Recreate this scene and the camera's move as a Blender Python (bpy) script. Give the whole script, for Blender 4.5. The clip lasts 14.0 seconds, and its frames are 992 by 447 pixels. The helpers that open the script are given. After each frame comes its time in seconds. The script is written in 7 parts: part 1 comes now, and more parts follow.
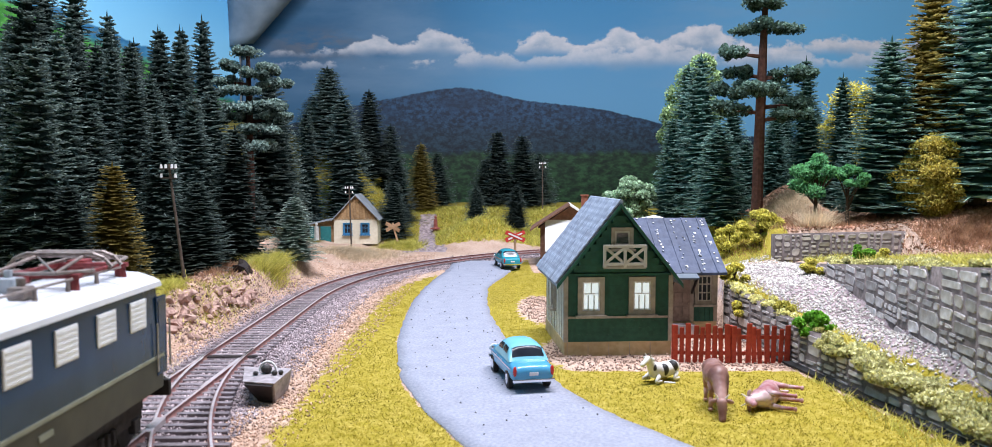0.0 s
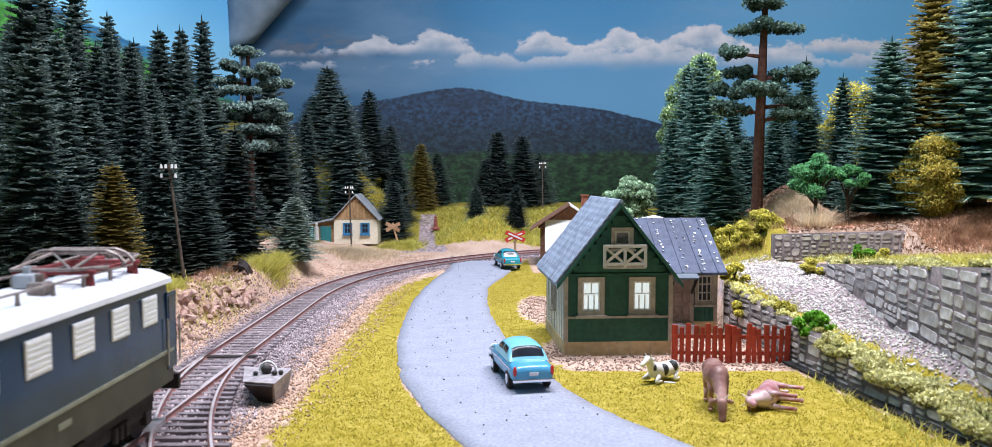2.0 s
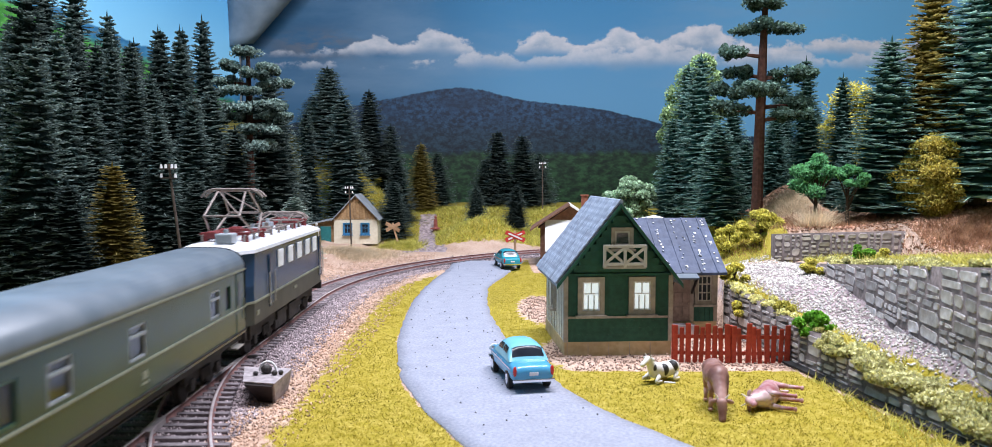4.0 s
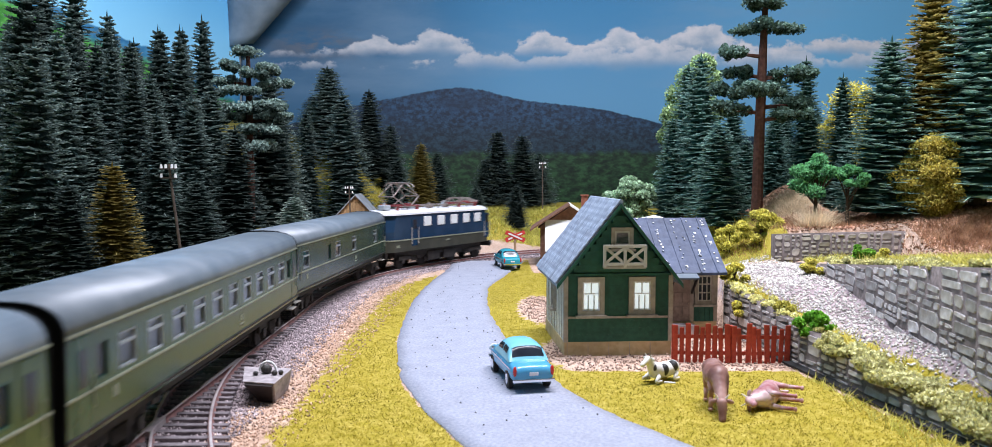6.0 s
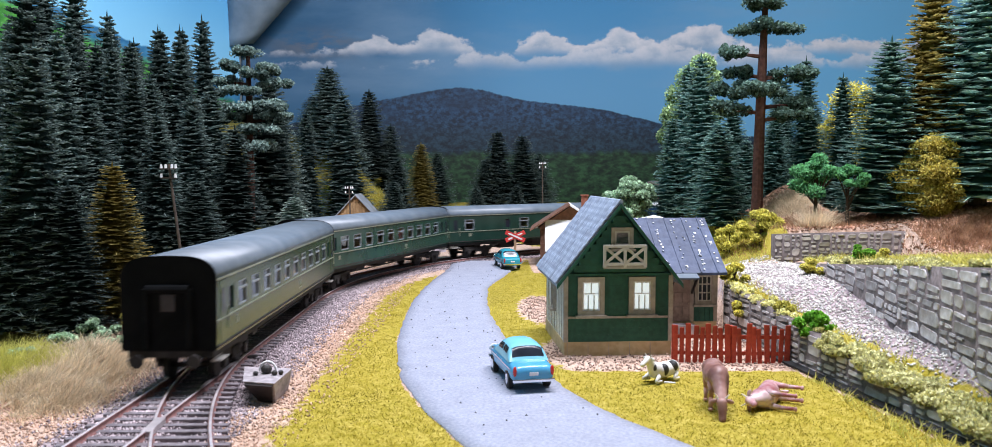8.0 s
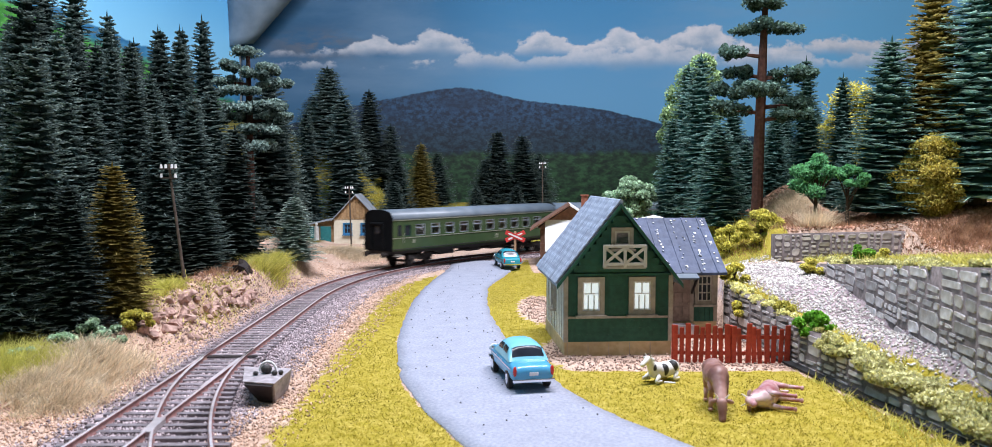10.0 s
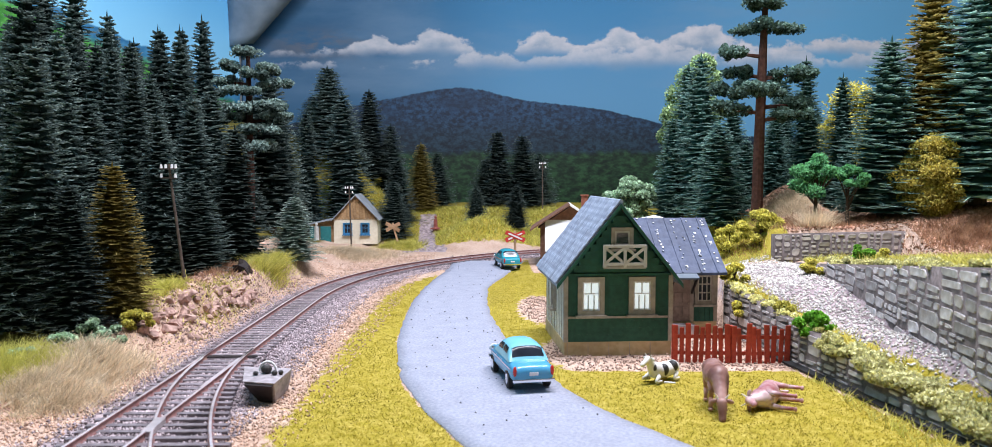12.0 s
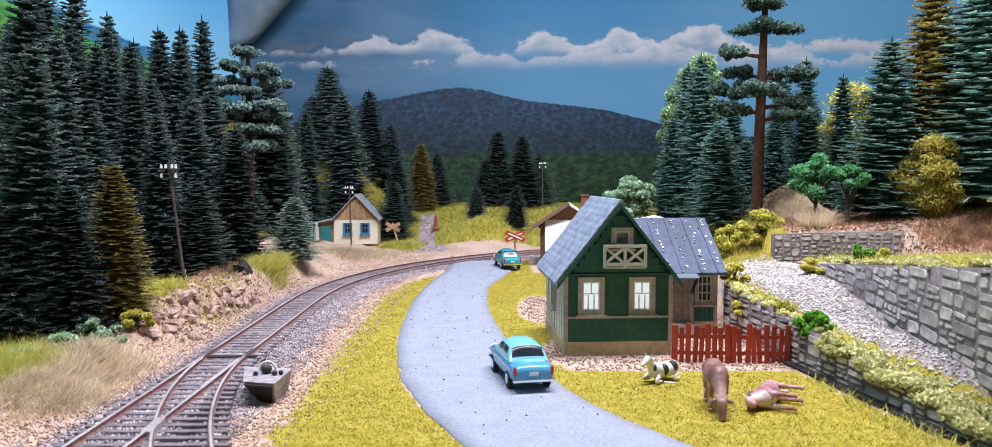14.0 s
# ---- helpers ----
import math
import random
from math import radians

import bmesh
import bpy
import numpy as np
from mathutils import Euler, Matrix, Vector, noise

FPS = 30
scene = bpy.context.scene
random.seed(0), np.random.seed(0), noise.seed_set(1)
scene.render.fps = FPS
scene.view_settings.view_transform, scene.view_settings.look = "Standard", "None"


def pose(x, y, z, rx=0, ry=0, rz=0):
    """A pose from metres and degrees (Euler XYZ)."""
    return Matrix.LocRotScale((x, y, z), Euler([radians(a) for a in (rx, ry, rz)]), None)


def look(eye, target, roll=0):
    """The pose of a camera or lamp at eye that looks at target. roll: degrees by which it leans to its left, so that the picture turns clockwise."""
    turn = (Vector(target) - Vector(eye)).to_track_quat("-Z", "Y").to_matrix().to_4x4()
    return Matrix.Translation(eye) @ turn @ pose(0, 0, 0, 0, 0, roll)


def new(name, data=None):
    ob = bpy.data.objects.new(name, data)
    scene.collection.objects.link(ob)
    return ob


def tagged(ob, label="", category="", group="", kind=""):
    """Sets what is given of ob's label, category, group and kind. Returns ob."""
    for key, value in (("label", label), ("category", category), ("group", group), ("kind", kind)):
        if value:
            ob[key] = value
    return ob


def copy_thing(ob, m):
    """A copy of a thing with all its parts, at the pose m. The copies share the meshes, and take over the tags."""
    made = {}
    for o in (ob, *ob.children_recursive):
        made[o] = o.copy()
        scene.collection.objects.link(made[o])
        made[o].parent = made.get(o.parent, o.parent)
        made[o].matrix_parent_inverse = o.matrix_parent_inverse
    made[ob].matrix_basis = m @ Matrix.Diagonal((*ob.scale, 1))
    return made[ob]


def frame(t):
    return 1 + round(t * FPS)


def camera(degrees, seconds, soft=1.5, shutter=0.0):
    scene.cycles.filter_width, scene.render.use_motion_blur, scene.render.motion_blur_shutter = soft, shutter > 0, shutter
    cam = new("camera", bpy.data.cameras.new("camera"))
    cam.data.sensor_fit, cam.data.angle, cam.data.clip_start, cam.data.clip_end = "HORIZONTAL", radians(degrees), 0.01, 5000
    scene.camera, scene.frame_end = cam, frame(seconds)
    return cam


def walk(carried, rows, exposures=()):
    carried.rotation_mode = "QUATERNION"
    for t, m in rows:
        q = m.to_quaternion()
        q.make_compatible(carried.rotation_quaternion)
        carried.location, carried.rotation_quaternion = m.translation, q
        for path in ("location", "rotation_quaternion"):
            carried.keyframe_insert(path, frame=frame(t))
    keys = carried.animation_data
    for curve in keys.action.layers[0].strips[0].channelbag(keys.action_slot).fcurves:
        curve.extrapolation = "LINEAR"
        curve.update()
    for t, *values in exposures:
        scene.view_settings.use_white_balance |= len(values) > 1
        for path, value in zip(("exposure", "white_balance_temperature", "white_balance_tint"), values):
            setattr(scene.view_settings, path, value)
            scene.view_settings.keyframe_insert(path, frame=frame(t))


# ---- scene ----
# All lengths below are in centimetres of the model; CM turns them into metres.
CM = 0.01
cam = camera(62.2, 14.0, soft=0.7, shutter=0.6)
cam.data.dof.use_dof, cam.data.dof.focus_distance, cam.data.dof.aperture_fstop = True, 0.50, 32.0
walk(cam, [(0.0, pose(0, 0, 0.08, 90 - 3.30, 0, 0)), (14.0, pose(0, 0, 0.08, 90 - 3.30, 0, 0))])

# ---- light: a dim hobby room, one long strip lamp over the layout ----
scene.view_settings.exposure = 0.0
world = bpy.data.worlds.new("room_light")
scene.world = world
world.use_nodes = True
world.node_tree.nodes["Background"].inputs["Color"].default_value = (0.80, 0.90, 1.0, 1)
world.node_tree.nodes["Background"].inputs["Strength"].default_value = 0.155


def strip_lamp(name, eye, target, sx, sy, watts, colour):
    data = bpy.data.lights.new(name, "AREA")
    data.shape, data.size, data.size_y, data.energy, data.color = "RECTANGLE", sx * CM, sy * CM, watts, colour
    ob = new(name, data)
    ob.matrix_world = look(Vector(eye) * CM, Vector(target) * CM)
    return ob


strip_lamp("strip_lamp", (12, 38, 92), (10, 42, 0), 90, 8, 22.5, (0.95, 0.96, 1.10))

# ---- materials ----
def surface(name, c1, c2, size=0.3, rough=0.8, bump=0.25, metal=0.0, vary=0.0, stain=0.25, spec=0.4, island=False, thin=0.0):
    """A procedural surface: two tones at grain size (cm), broad stains, fine relief, and a change of tone from piece to piece."""
    m = bpy.data.materials.new(name)
    m.use_nodes = True
    nt = m.node_tree
    b = nt.nodes["Principled BSDF"]
    tc = nt.nodes.new("ShaderNodeTexCoord")
    fine = nt.nodes.new("ShaderNodeTexNoise")
    fine.inputs["Scale"].default_value, fine.inputs["Detail"].default_value = 100 / size, 5
    broad = nt.nodes.new("ShaderNodeTexNoise")
    broad.inputs["Scale"].default_value, broad.inputs["Detail"].default_value = 100 / (size * 7), 3
    nt.links.new(tc.outputs["Object"], fine.inputs["Vector"])
    nt.links.new(tc.outputs["Object"], broad.inputs["Vector"])
    ramp = nt.nodes.new("ShaderNodeMapRange")
    ramp.inputs["From Min"].default_value, ramp.inputs["From Max"].default_value = 0.35, 0.65
    nt.links.new(fine.outputs["Fac"], ramp.inputs["Value"])
    mix = nt.nodes.new("ShaderNodeMix")
    mix.data_type = "RGBA"
    mix.inputs["A"].default_value, mix.inputs["B"].default_value = (*c1, 1), (*c2, 1)
    nt.links.new(ramp.outputs["Result"], mix.inputs["Factor"])
    hsv = nt.nodes.new("ShaderNodeHueSaturation")
    st = nt.nodes.new("ShaderNodeMapRange")
    st.inputs["From Min"].default_value, st.inputs["From Max"].default_value = 0.3, 0.7
    st.inputs["To Min"].default_value, st.inputs["To Max"].default_value = 1 - stain, 1 + stain * 0.6
    nt.links.new(broad.outputs["Fac"], st.inputs["Value"])
    value = st.outputs["Result"]
    if vary:
        src = nt.nodes.new("ShaderNodeNewGeometry").outputs["Random Per Island"] if island else nt.nodes.new("ShaderNodeObjectInfo").outputs["Random"]
        vr = nt.nodes.new("ShaderNodeMapRange")
        vr.inputs["To Min"].default_value, vr.inputs["To Max"].default_value = 1 - vary, 1 + vary
        nt.links.new(src, vr.inputs["Value"])
        mul = nt.nodes.new("ShaderNodeMath")
        mul.operation = "MULTIPLY"
        nt.links.new(value, mul.inputs[0])
        nt.links.new(vr.outputs["Result"], mul.inputs[1])
        value = mul.outputs["Value"]
    nt.links.new(value, hsv.inputs["Value"])
    nt.links.new(mix.outputs["Result"], hsv.inputs["Color"])
    nt.links.new(hsv.outputs["Color"], b.inputs["Base Color"])
    b.inputs["Roughness"].default_value, b.inputs["Metallic"].default_value = rough, metal
    b.inputs["Specular IOR Level"].default_value = spec
    if bump:
        bp = nt.nodes.new("ShaderNodeBump")
        bp.inputs["Strength"].default_value, bp.inputs["Distance"].default_value = bump, size * 0.3 * CM
        nt.links.new(fine.outputs["Fac"], bp.inputs["Height"])
        nt.links.new(bp.outputs["Normal"], b.inputs["Normal"])
    if thin:
        glow_through(nt, b, hsv.outputs["Color"], thin)
    return m


def glow_through(nt, b, colour, share):
    """Thin leaves and fibres let part of the light through."""
    tr = nt.nodes.new("ShaderNodeBsdfTranslucent")
    nt.links.new(colour, tr.inputs["Color"])
    mx = nt.nodes.new("ShaderNodeMixShader")
    mx.inputs["Fac"].default_value = share
    nt.links.new(b.outputs["BSDF"], mx.inputs[1])
    nt.links.new(tr.outputs["BSDF"], mx.inputs[2])
    nt.links.new(mx.outputs["Shader"], nt.nodes["Material Output"].inputs["Surface"])


def foliage(name, dark, light, rough=0.75):
    """Needles or leaves: a tone that runs from the stem to the tip of each spray, uneven from spray to spray. In leaf
    clumps it runs from shaded inside to lit top.
    """
    m = bpy.data.materials.new(name)
    m.use_nodes = True
    nt = m.node_tree
    b = nt.nodes["Principled BSDF"]
    tip = nt.nodes.new("ShaderNodeAttribute")
    tip.attribute_name = "tip"
    geo = nt.nodes.new("ShaderNodeNewGeometry")
    info = nt.nodes.new("ShaderNodeObjectInfo")
    add = nt.nodes.new("ShaderNodeMath")
    add.operation = "MULTIPLY_ADD"
    add.inputs[1].default_value, add.inputs[2].default_value = 0.9, 0.55
    nt.links.new(geo.outputs["Random Per Island"], add.inputs[0])
    vr = nt.nodes.new("ShaderNodeMapRange")
    vr.inputs["To Min"].default_value, vr.inputs["To Max"].default_value = 0.75, 1.35
    nt.links.new(info.outputs["Random"], vr.inputs["Value"])
    mul = nt.nodes.new("ShaderNodeMath")
    mul.operation = "MULTIPLY"
    nt.links.new(add.outputs["Value"], mul.inputs[0])
    nt.links.new(vr.outputs["Result"], mul.inputs[1])
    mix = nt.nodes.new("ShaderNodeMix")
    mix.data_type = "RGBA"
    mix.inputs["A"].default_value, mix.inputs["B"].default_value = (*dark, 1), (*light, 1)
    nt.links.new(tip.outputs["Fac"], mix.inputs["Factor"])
    hsv = nt.nodes.new("ShaderNodeHueSaturation")
    nt.links.new(mul.outputs["Value"], hsv.inputs["Value"])
    nt.links.new(mix.outputs["Result"], hsv.inputs["Color"])
    nt.links.new(hsv.outputs["Color"], b.inputs["Base Color"])
    b.inputs["Roughness"].default_value = rough
    b.inputs["Specular IOR Level"].default_value = 0.25
    glow_through(nt, b, hsv.outputs["Color"], 0.3)
    return m


def ground_cover():
    """Earth, yellow flock, stone chips and forest litter, laid out by the 'cover' weights and frayed by noise."""
    m = bpy.data.materials.new("layout_ground")
    m.use_nodes = True
    nt = m.node_tree
    b = nt.nodes["Principled BSDF"]
    tc = nt.nodes.new("ShaderNodeTexCoord")

    def tex(size, detail=5):
        n = nt.nodes.new("ShaderNodeTexNoise")
        n.inputs["Scale"].default_value, n.inputs["Detail"].default_value = 100 / size, detail
        nt.links.new(tc.outputs["Object"], n.inputs["Vector"])
        return n.outputs["Fac"]

    def blend(fac, a, c, lo=0.35, hi=0.65):
        r = nt.nodes.new("ShaderNodeMapRange")
        r.inputs["From Min"].default_value, r.inputs["From Max"].default_value = lo, hi
        nt.links.new(fac, r.inputs["Value"])
        mx = nt.nodes.new("ShaderNodeMix")
        mx.data_type = "RGBA"
        nt.links.new(r.outputs["Result"], mx.inputs["Factor"])
        for key, v in (("A", a), ("B", c)):
            if isinstance(v, tuple):
                mx.inputs[key].default_value = (*v, 1)
            else:
                nt.links.new(v, mx.inputs[key])
        return mx.outputs["Result"]

    grain, mid, broad = tex(0.12), tex(0.5), tex(3.0)
    vor = nt.nodes.new("ShaderNodeTexVoronoi")
    vor.inputs["Scale"].default_value = 100 / 0.22
    nt.links.new(tc.outputs["Object"], vor.inputs["Vector"])
    sep0 = nt.nodes.new("ShaderNodeSeparateColor")
    nt.links.new(vor.outputs["Color"], sep0.inputs["Color"])
    earth = blend(broad, blend(grain, (0.34, 0.215, 0.15), (0.54, 0.38, 0.29)), blend(grain, (0.46, 0.32, 0.24), (0.64, 0.48, 0.385)))
    grass = blend(mid, blend(grain, (0.23, 0.185, 0.015), (0.36, 0.29, 0.04)), blend(grain, (0.33, 0.255, 0.035), (0.46, 0.37, 0.085)))
    chips = blend(sep0.outputs["Red"], (0.17, 0.13, 0.135), (0.48, 0.39, 0.39), 0.0, 1.0)
    litter = blend(mid, blend(grain, (0.05, 0.05, 0.015), (0.10, 0.10, 0.02)), (0.16, 0.13, 0.03))
    at = nt.nodes.new("ShaderNodeAttribute")
    at.attribute_name = "cover"
    sep = nt.nodes.new("ShaderNodeSeparateColor")
    nt.links.new(at.outputs["Color"], sep.inputs["Color"])

    def frayed(w):
        a = nt.nodes.new("ShaderNodeMath")
        a.operation = "MULTIPLY_ADD"
        nt.links.new(mid, a.inputs[0])
        a.inputs[1].default_value = 0.9
        nt.links.new(w, a.inputs[2])
        return a.outputs["Value"]

    col = blend(frayed(sep.outputs["Green"]), earth, chips, 0.85, 1.0)
    col = blend(frayed(sep.outputs["Red"]), col, grass, 0.88, 1.0)
    col = blend(frayed(sep.outputs["Blue"]), col, litter, 0.8, 1.1)
    nt.links.new(col, b.inputs["Base Color"])
    b.inputs["Roughness"].default_value = 0.95
    b.inputs["Specular IOR Level"].default_value = 0.1
    bp = nt.nodes.new("ShaderNodeBump")
    bp.inputs["Strength"].default_value, bp.inputs["Distance"].default_value = 0.6, 0.0008
    nt.links.new(grain, bp.inputs["Height"])
    nt.links.new(bp.outputs["Normal"], b.inputs["Normal"])
    return m


M_GROUND = ground_cover()
M_ROAD = surface("road_paper", (0.25, 0.265, 0.325), (0.34, 0.355, 0.415), 0.12, 0.9, 0.2, stain=0.08, spec=0.2)
M_PAPER = surface("grey_paper", (0.18, 0.23, 0.28), (0.24, 0.29, 0.34), 2.0, 0.7, 0)
M_BANKROCK = surface("bank_rock", (0.17, 0.095, 0.075), (0.44, 0.30, 0.25), 0.35, 0.9, 0.4, vary=0.45, island=True)
M_BLADE = surface("flock_yellow", (0.27, 0.225, 0.02), (0.50, 0.40, 0.065), 0.9, 0.9, 0, stain=0.45, vary=0.35, spec=0.1, island=True, thin=0.45)
M_BLADE_GREEN = surface("flock_green", (0.50, 0.48, 0.09), (0.74, 0.68, 0.22), 0.8, 0.9, 0, stain=0.25, vary=0.4, spec=0.1, island=True, thin=0.45)
M_STRAW = surface("straw", (0.64, 0.51, 0.34), (0.84, 0.72, 0.53), 0.8, 0.9, 0, stain=0.25, vary=0.4, spec=0.1, island=True, thin=0.45)
M_BROWNGRASS = surface("brown_grass", (0.30, 0.15, 0.085), (0.60, 0.38, 0.24), 0.8, 0.9, 0, stain=0.3, vary=0.5, spec=0.1, island=True, thin=0.4)
M_STONECHIP = surface("ballast_stone", (0.20, 0.155, 0.165), (0.50, 0.42, 0.43), 0.3, 0.9, 0.2, vary=0.55, island=True)
M_TANCHIP = surface("tan_stone", (0.36, 0.215, 0.14), (0.70, 0.50, 0.38), 0.3, 0.9, 0.2, vary=0.5, island=True)
# tan chips in a darker tone: the house's shade is in the colour
M_YARDSHADE = surface("shaded_yard_stone", (0.25, 0.15, 0.11), (0.54, 0.39, 0.31), 0.3, 0.9, 0.2, vary=0.5, island=True)
M_PALECHIP = surface("pale_stone", (0.44, 0.41, 0.365), (0.68, 0.645, 0.59), 0.3, 0.9, 0.2, vary=0.35, island=True)
M_SLEEPER = surface("sleeper_plastic", (0.15, 0.125, 0.135), (0.27, 0.235, 0.245), 0.2, 0.75, 0.2, vary=0.25)
M_RAILSIDE = surface("rail_rust", (0.24, 0.105, 0.095), (0.36, 0.20, 0.18), 0.2, 0.55, 0.2, metal=0.2)
M_RAILHEAD = surface("rail_head", (0.62, 0.54, 0.55), (0.78, 0.71, 0.71), 0.4, 0.35, 0.05, metal=0.45)
M_GREEN = surface("green_boards", (0.009, 0.072, 0.046), (0.017, 0.105, 0.068), 0.25, 0.55, 0.15, stain=0.2)
M_TRIM = surface("grey_trim", (0.34, 0.30, 0.24), (0.44, 0.39, 0.32), 0.2, 0.7, 0.15)
M_PALETRIM = surface("pale_trim", (0.52, 0.50, 0.43), (0.62, 0.60, 0.52), 0.2, 0.7, 0.1)
M_BASE = surface("tan_plinth", (0.48, 0.36, 0.19), (0.58, 0.46, 0.27), 0.3, 0.8, 0.2)
M_SLATE = surface("slate", (0.20, 0.24, 0.32), (0.34, 0.39, 0.48), 0.2, 0.7, 0.3, vary=0.2)
M_SLATE2 = surface("dark_slate", (0.040, 0.058, 0.115), (0.075, 0.098, 0.165), 0.25, 0.6, 0.3, stain=0.4)
M_WHITE = surface("white_paint", (0.74, 0.74, 0.74), (0.82, 0.82, 0.82), 0.3, 0.6, 0.05, stain=0.08)
M_CURTAIN = surface("glowing_white_curtain", (0.74, 0.84, 0.90), (0.84, 0.91, 0.96), 0.15, 0.9, 0.2, stain=0.1)
M_DARK = surface("gap_shade_dark", (0.01, 0.01, 0.01), (0.02, 0.02, 0.02), 0.3, 0.8, 0)
M_FENCE = surface("red_fence", (0.32, 0.03, 0.015), (0.46, 0.06, 0.03), 0.2, 0.6, 0.2, vary=0.2)
M_STONE = surface("wall_stone", (0.36, 0.32, 0.295), (0.64, 0.605, 0.59), 0.5, 0.9, 0.3, vary=0.36)
M_MORTAR = surface("wall_mortar", (0.10, 0.08, 0.075), (0.20, 0.165, 0.155), 0.3, 0.95, 0.4)
M_CREAM = surface("cream_plaster", (0.66, 0.60, 0.46), (0.74, 0.68, 0.54), 0.3, 0.85, 0.15, stain=0.12)
M_WOOD = surface("brown_boards", (0.30, 0.18, 0.08), (0.42, 0.27, 0.14), 0.25, 0.75, 0.2, vary=0.2)
M_TIMBER = surface("dark_timber", (0.14, 0.065, 0.04), (0.22, 0.11, 0.07), 0.25, 0.75, 0.3, vary=0.15)
M_TEAL = surface("teal_door", (0.02, 0.16, 0.17), (0.03, 0.22, 0.22), 0.3, 0.6, 0.1)
M_BLUEFRAME = surface("blue_frame", (0.03, 0.16, 0.32), (0.05, 0.22, 0.40), 0.2, 0.5, 0.05)
M_BRICK = surface("chimney_brick", (0.22, 0.07, 0.04), (0.32, 0.12, 0.07), 0.15, 0.9, 0.3)
M_POLE = surface("pole_wood", (0.06, 0.045, 0.035), (0.12, 0.09, 0.07), 0.2, 0.8, 0.2)
M_PORCELAIN = surface("porcelain", (0.80, 0.80, 0.80), (0.88, 0.88, 0.88), 0.3, 0.25, 0)
M_RED = surface("red_paint", (0.55, 0.03, 0.03), (0.65, 0.06, 0.05), 0.3, 0.5, 0.05)
M_RAWWOOD = surface("raw_wood", (0.42, 0.25, 0.14), (0.56, 0.36, 0.22), 0.2, 0.8, 0.2)
M_CONCRETE = surface("concrete", (0.27, 0.24, 0.25), (0.42, 0.38, 0.39), 0.2, 0.9, 0.3)
M_BLACKBROWN = surface("black_brown", (0.012, 0.008, 0.008), (0.028, 0.019, 0.018), 0.2, 0.7, 0.2)
M_CARBLUE = surface("car_blue", (0.062, 0.285, 0.49), (0.08, 0.34, 0.55), 1.0, 0.22, 0, stain=0.05, spec=0.6)
M_CARTEAL = surface("car_teal", (0.02, 0.24, 0.30), (0.03, 0.29, 0.36), 1.0, 0.22, 0, stain=0.05, spec=0.6)
M_CARROOF = surface("car_roof_pale_blue", (0.17, 0.48, 0.62), (0.21, 0.54, 0.68), 1.0, 0.25, 0, stain=0.05, spec=0.6)
M_CHROME = surface("chrome", (0.75, 0.75, 0.77), (0.85, 0.85, 0.86), 0.5, 0.18, 0, metal=1.0, stain=0.05)
M_CARGLASS = surface("car_glass", (0.012, 0.016, 0.025), (0.02, 0.025, 0.035), 0.5, 0.22, 0, stain=0.1, spec=0.4)
# pale boards made lighter still: light from the left put into the colour
M_SIDEWALL = surface("pale_lit_side_boards", (0.62, 0.62, 0.54), (0.74, 0.73, 0.65), 0.3, 0.7, 0.1)
M_TYRE = surface("tyre", (0.015, 0.015, 0.015), (0.03, 0.03, 0.03), 0.2, 0.8, 0.1)
M_TAIL = surface("tail_lamp", (0.5, 0.02, 0.02), (0.6, 0.04, 0.03), 0.3, 0.2, 0)
M_COACH = surface("coach_green", (0.020, 0.062, 0.042), (0.029, 0.080, 0.054), 1.5, 0.24, 0.01, stain=0.12, spec=0.5)
M_COACHLOW = surface("coach_olive", (0.044, 0.078, 0.034), (0.060, 0.096, 0.042), 1.5, 0.24, 0.01, stain=0.12, spec=0.5)
M_COACHDARK = surface("coach_dark_green", (0.014, 0.040, 0.030), (0.022, 0.056, 0.042), 1.5, 0.24, 0.01, stain=0.12, spec=0.5)
M_COACHROOF = surface("coach_roof_grey", (0.13, 0.165, 0.20), (0.185, 0.22, 0.255), 1.2, 0.40, 0.02, stain=0.2, spec=0.5)
M_VENT = surface("vent_pale", (0.28, 0.31, 0.34), (0.36, 0.39, 0.42), 0.3, 0.5, 0)
M_LINE = surface("pale_line", (0.20, 0.215, 0.16), (0.27, 0.285, 0.21), 0.5, 0.5, 0)
M_COACHEND = surface("coach_end_black", (0.003, 0.0035, 0.004), (0.006, 0.0065, 0.007), 0.6, 0.85, 0.02, spec=0.1)
M_INSIDE = surface("coach_interior", (0.38, 0.32, 0.20), (0.50, 0.42, 0.28), 0.6, 0.8, 0)
M_LOCO = surface("loco_blue", (0.010, 0.032, 0.072), (0.016, 0.044, 0.092), 1.5, 0.24, 0.01, stain=0.15, spec=0.3)
M_LOCOLOW = surface("loco_grey_brown", (0.036, 0.038, 0.030), (0.055, 0.056, 0.042), 1.0, 0.5, 0.03, stain=0.2)
M_LOCOROOF = surface("loco_roof_pale", (0.62, 0.64, 0.68), (0.72, 0.74, 0.78), 1.0, 0.4, 0.02, stain=0.15)
M_LOCOWIN = surface("louvre_white", (0.74, 0.76, 0.78), (0.82, 0.84, 0.85), 0.5, 0.4, 0.02, stain=0.06)
M_PANTO = surface("pantograph_steel", (0.22, 0.18, 0.165), (0.33, 0.28, 0.255), 0.2, 0.5, 0.05, metal=0.3)
M_PANTORED = surface("pantograph_red", (0.17, 0.028, 0.03), (0.25, 0.045, 0.045), 0.2, 0.55, 0.05)
M_FRAME = surface("underframe_black", (0.015, 0.013, 0.012), (0.035, 0.03, 0.027), 0.3, 0.7, 0.1)
M_BUFFER = surface("buffer_grey", (0.35, 0.33, 0.30), (0.45, 0.42, 0.38), 0.2, 0.5, 0)
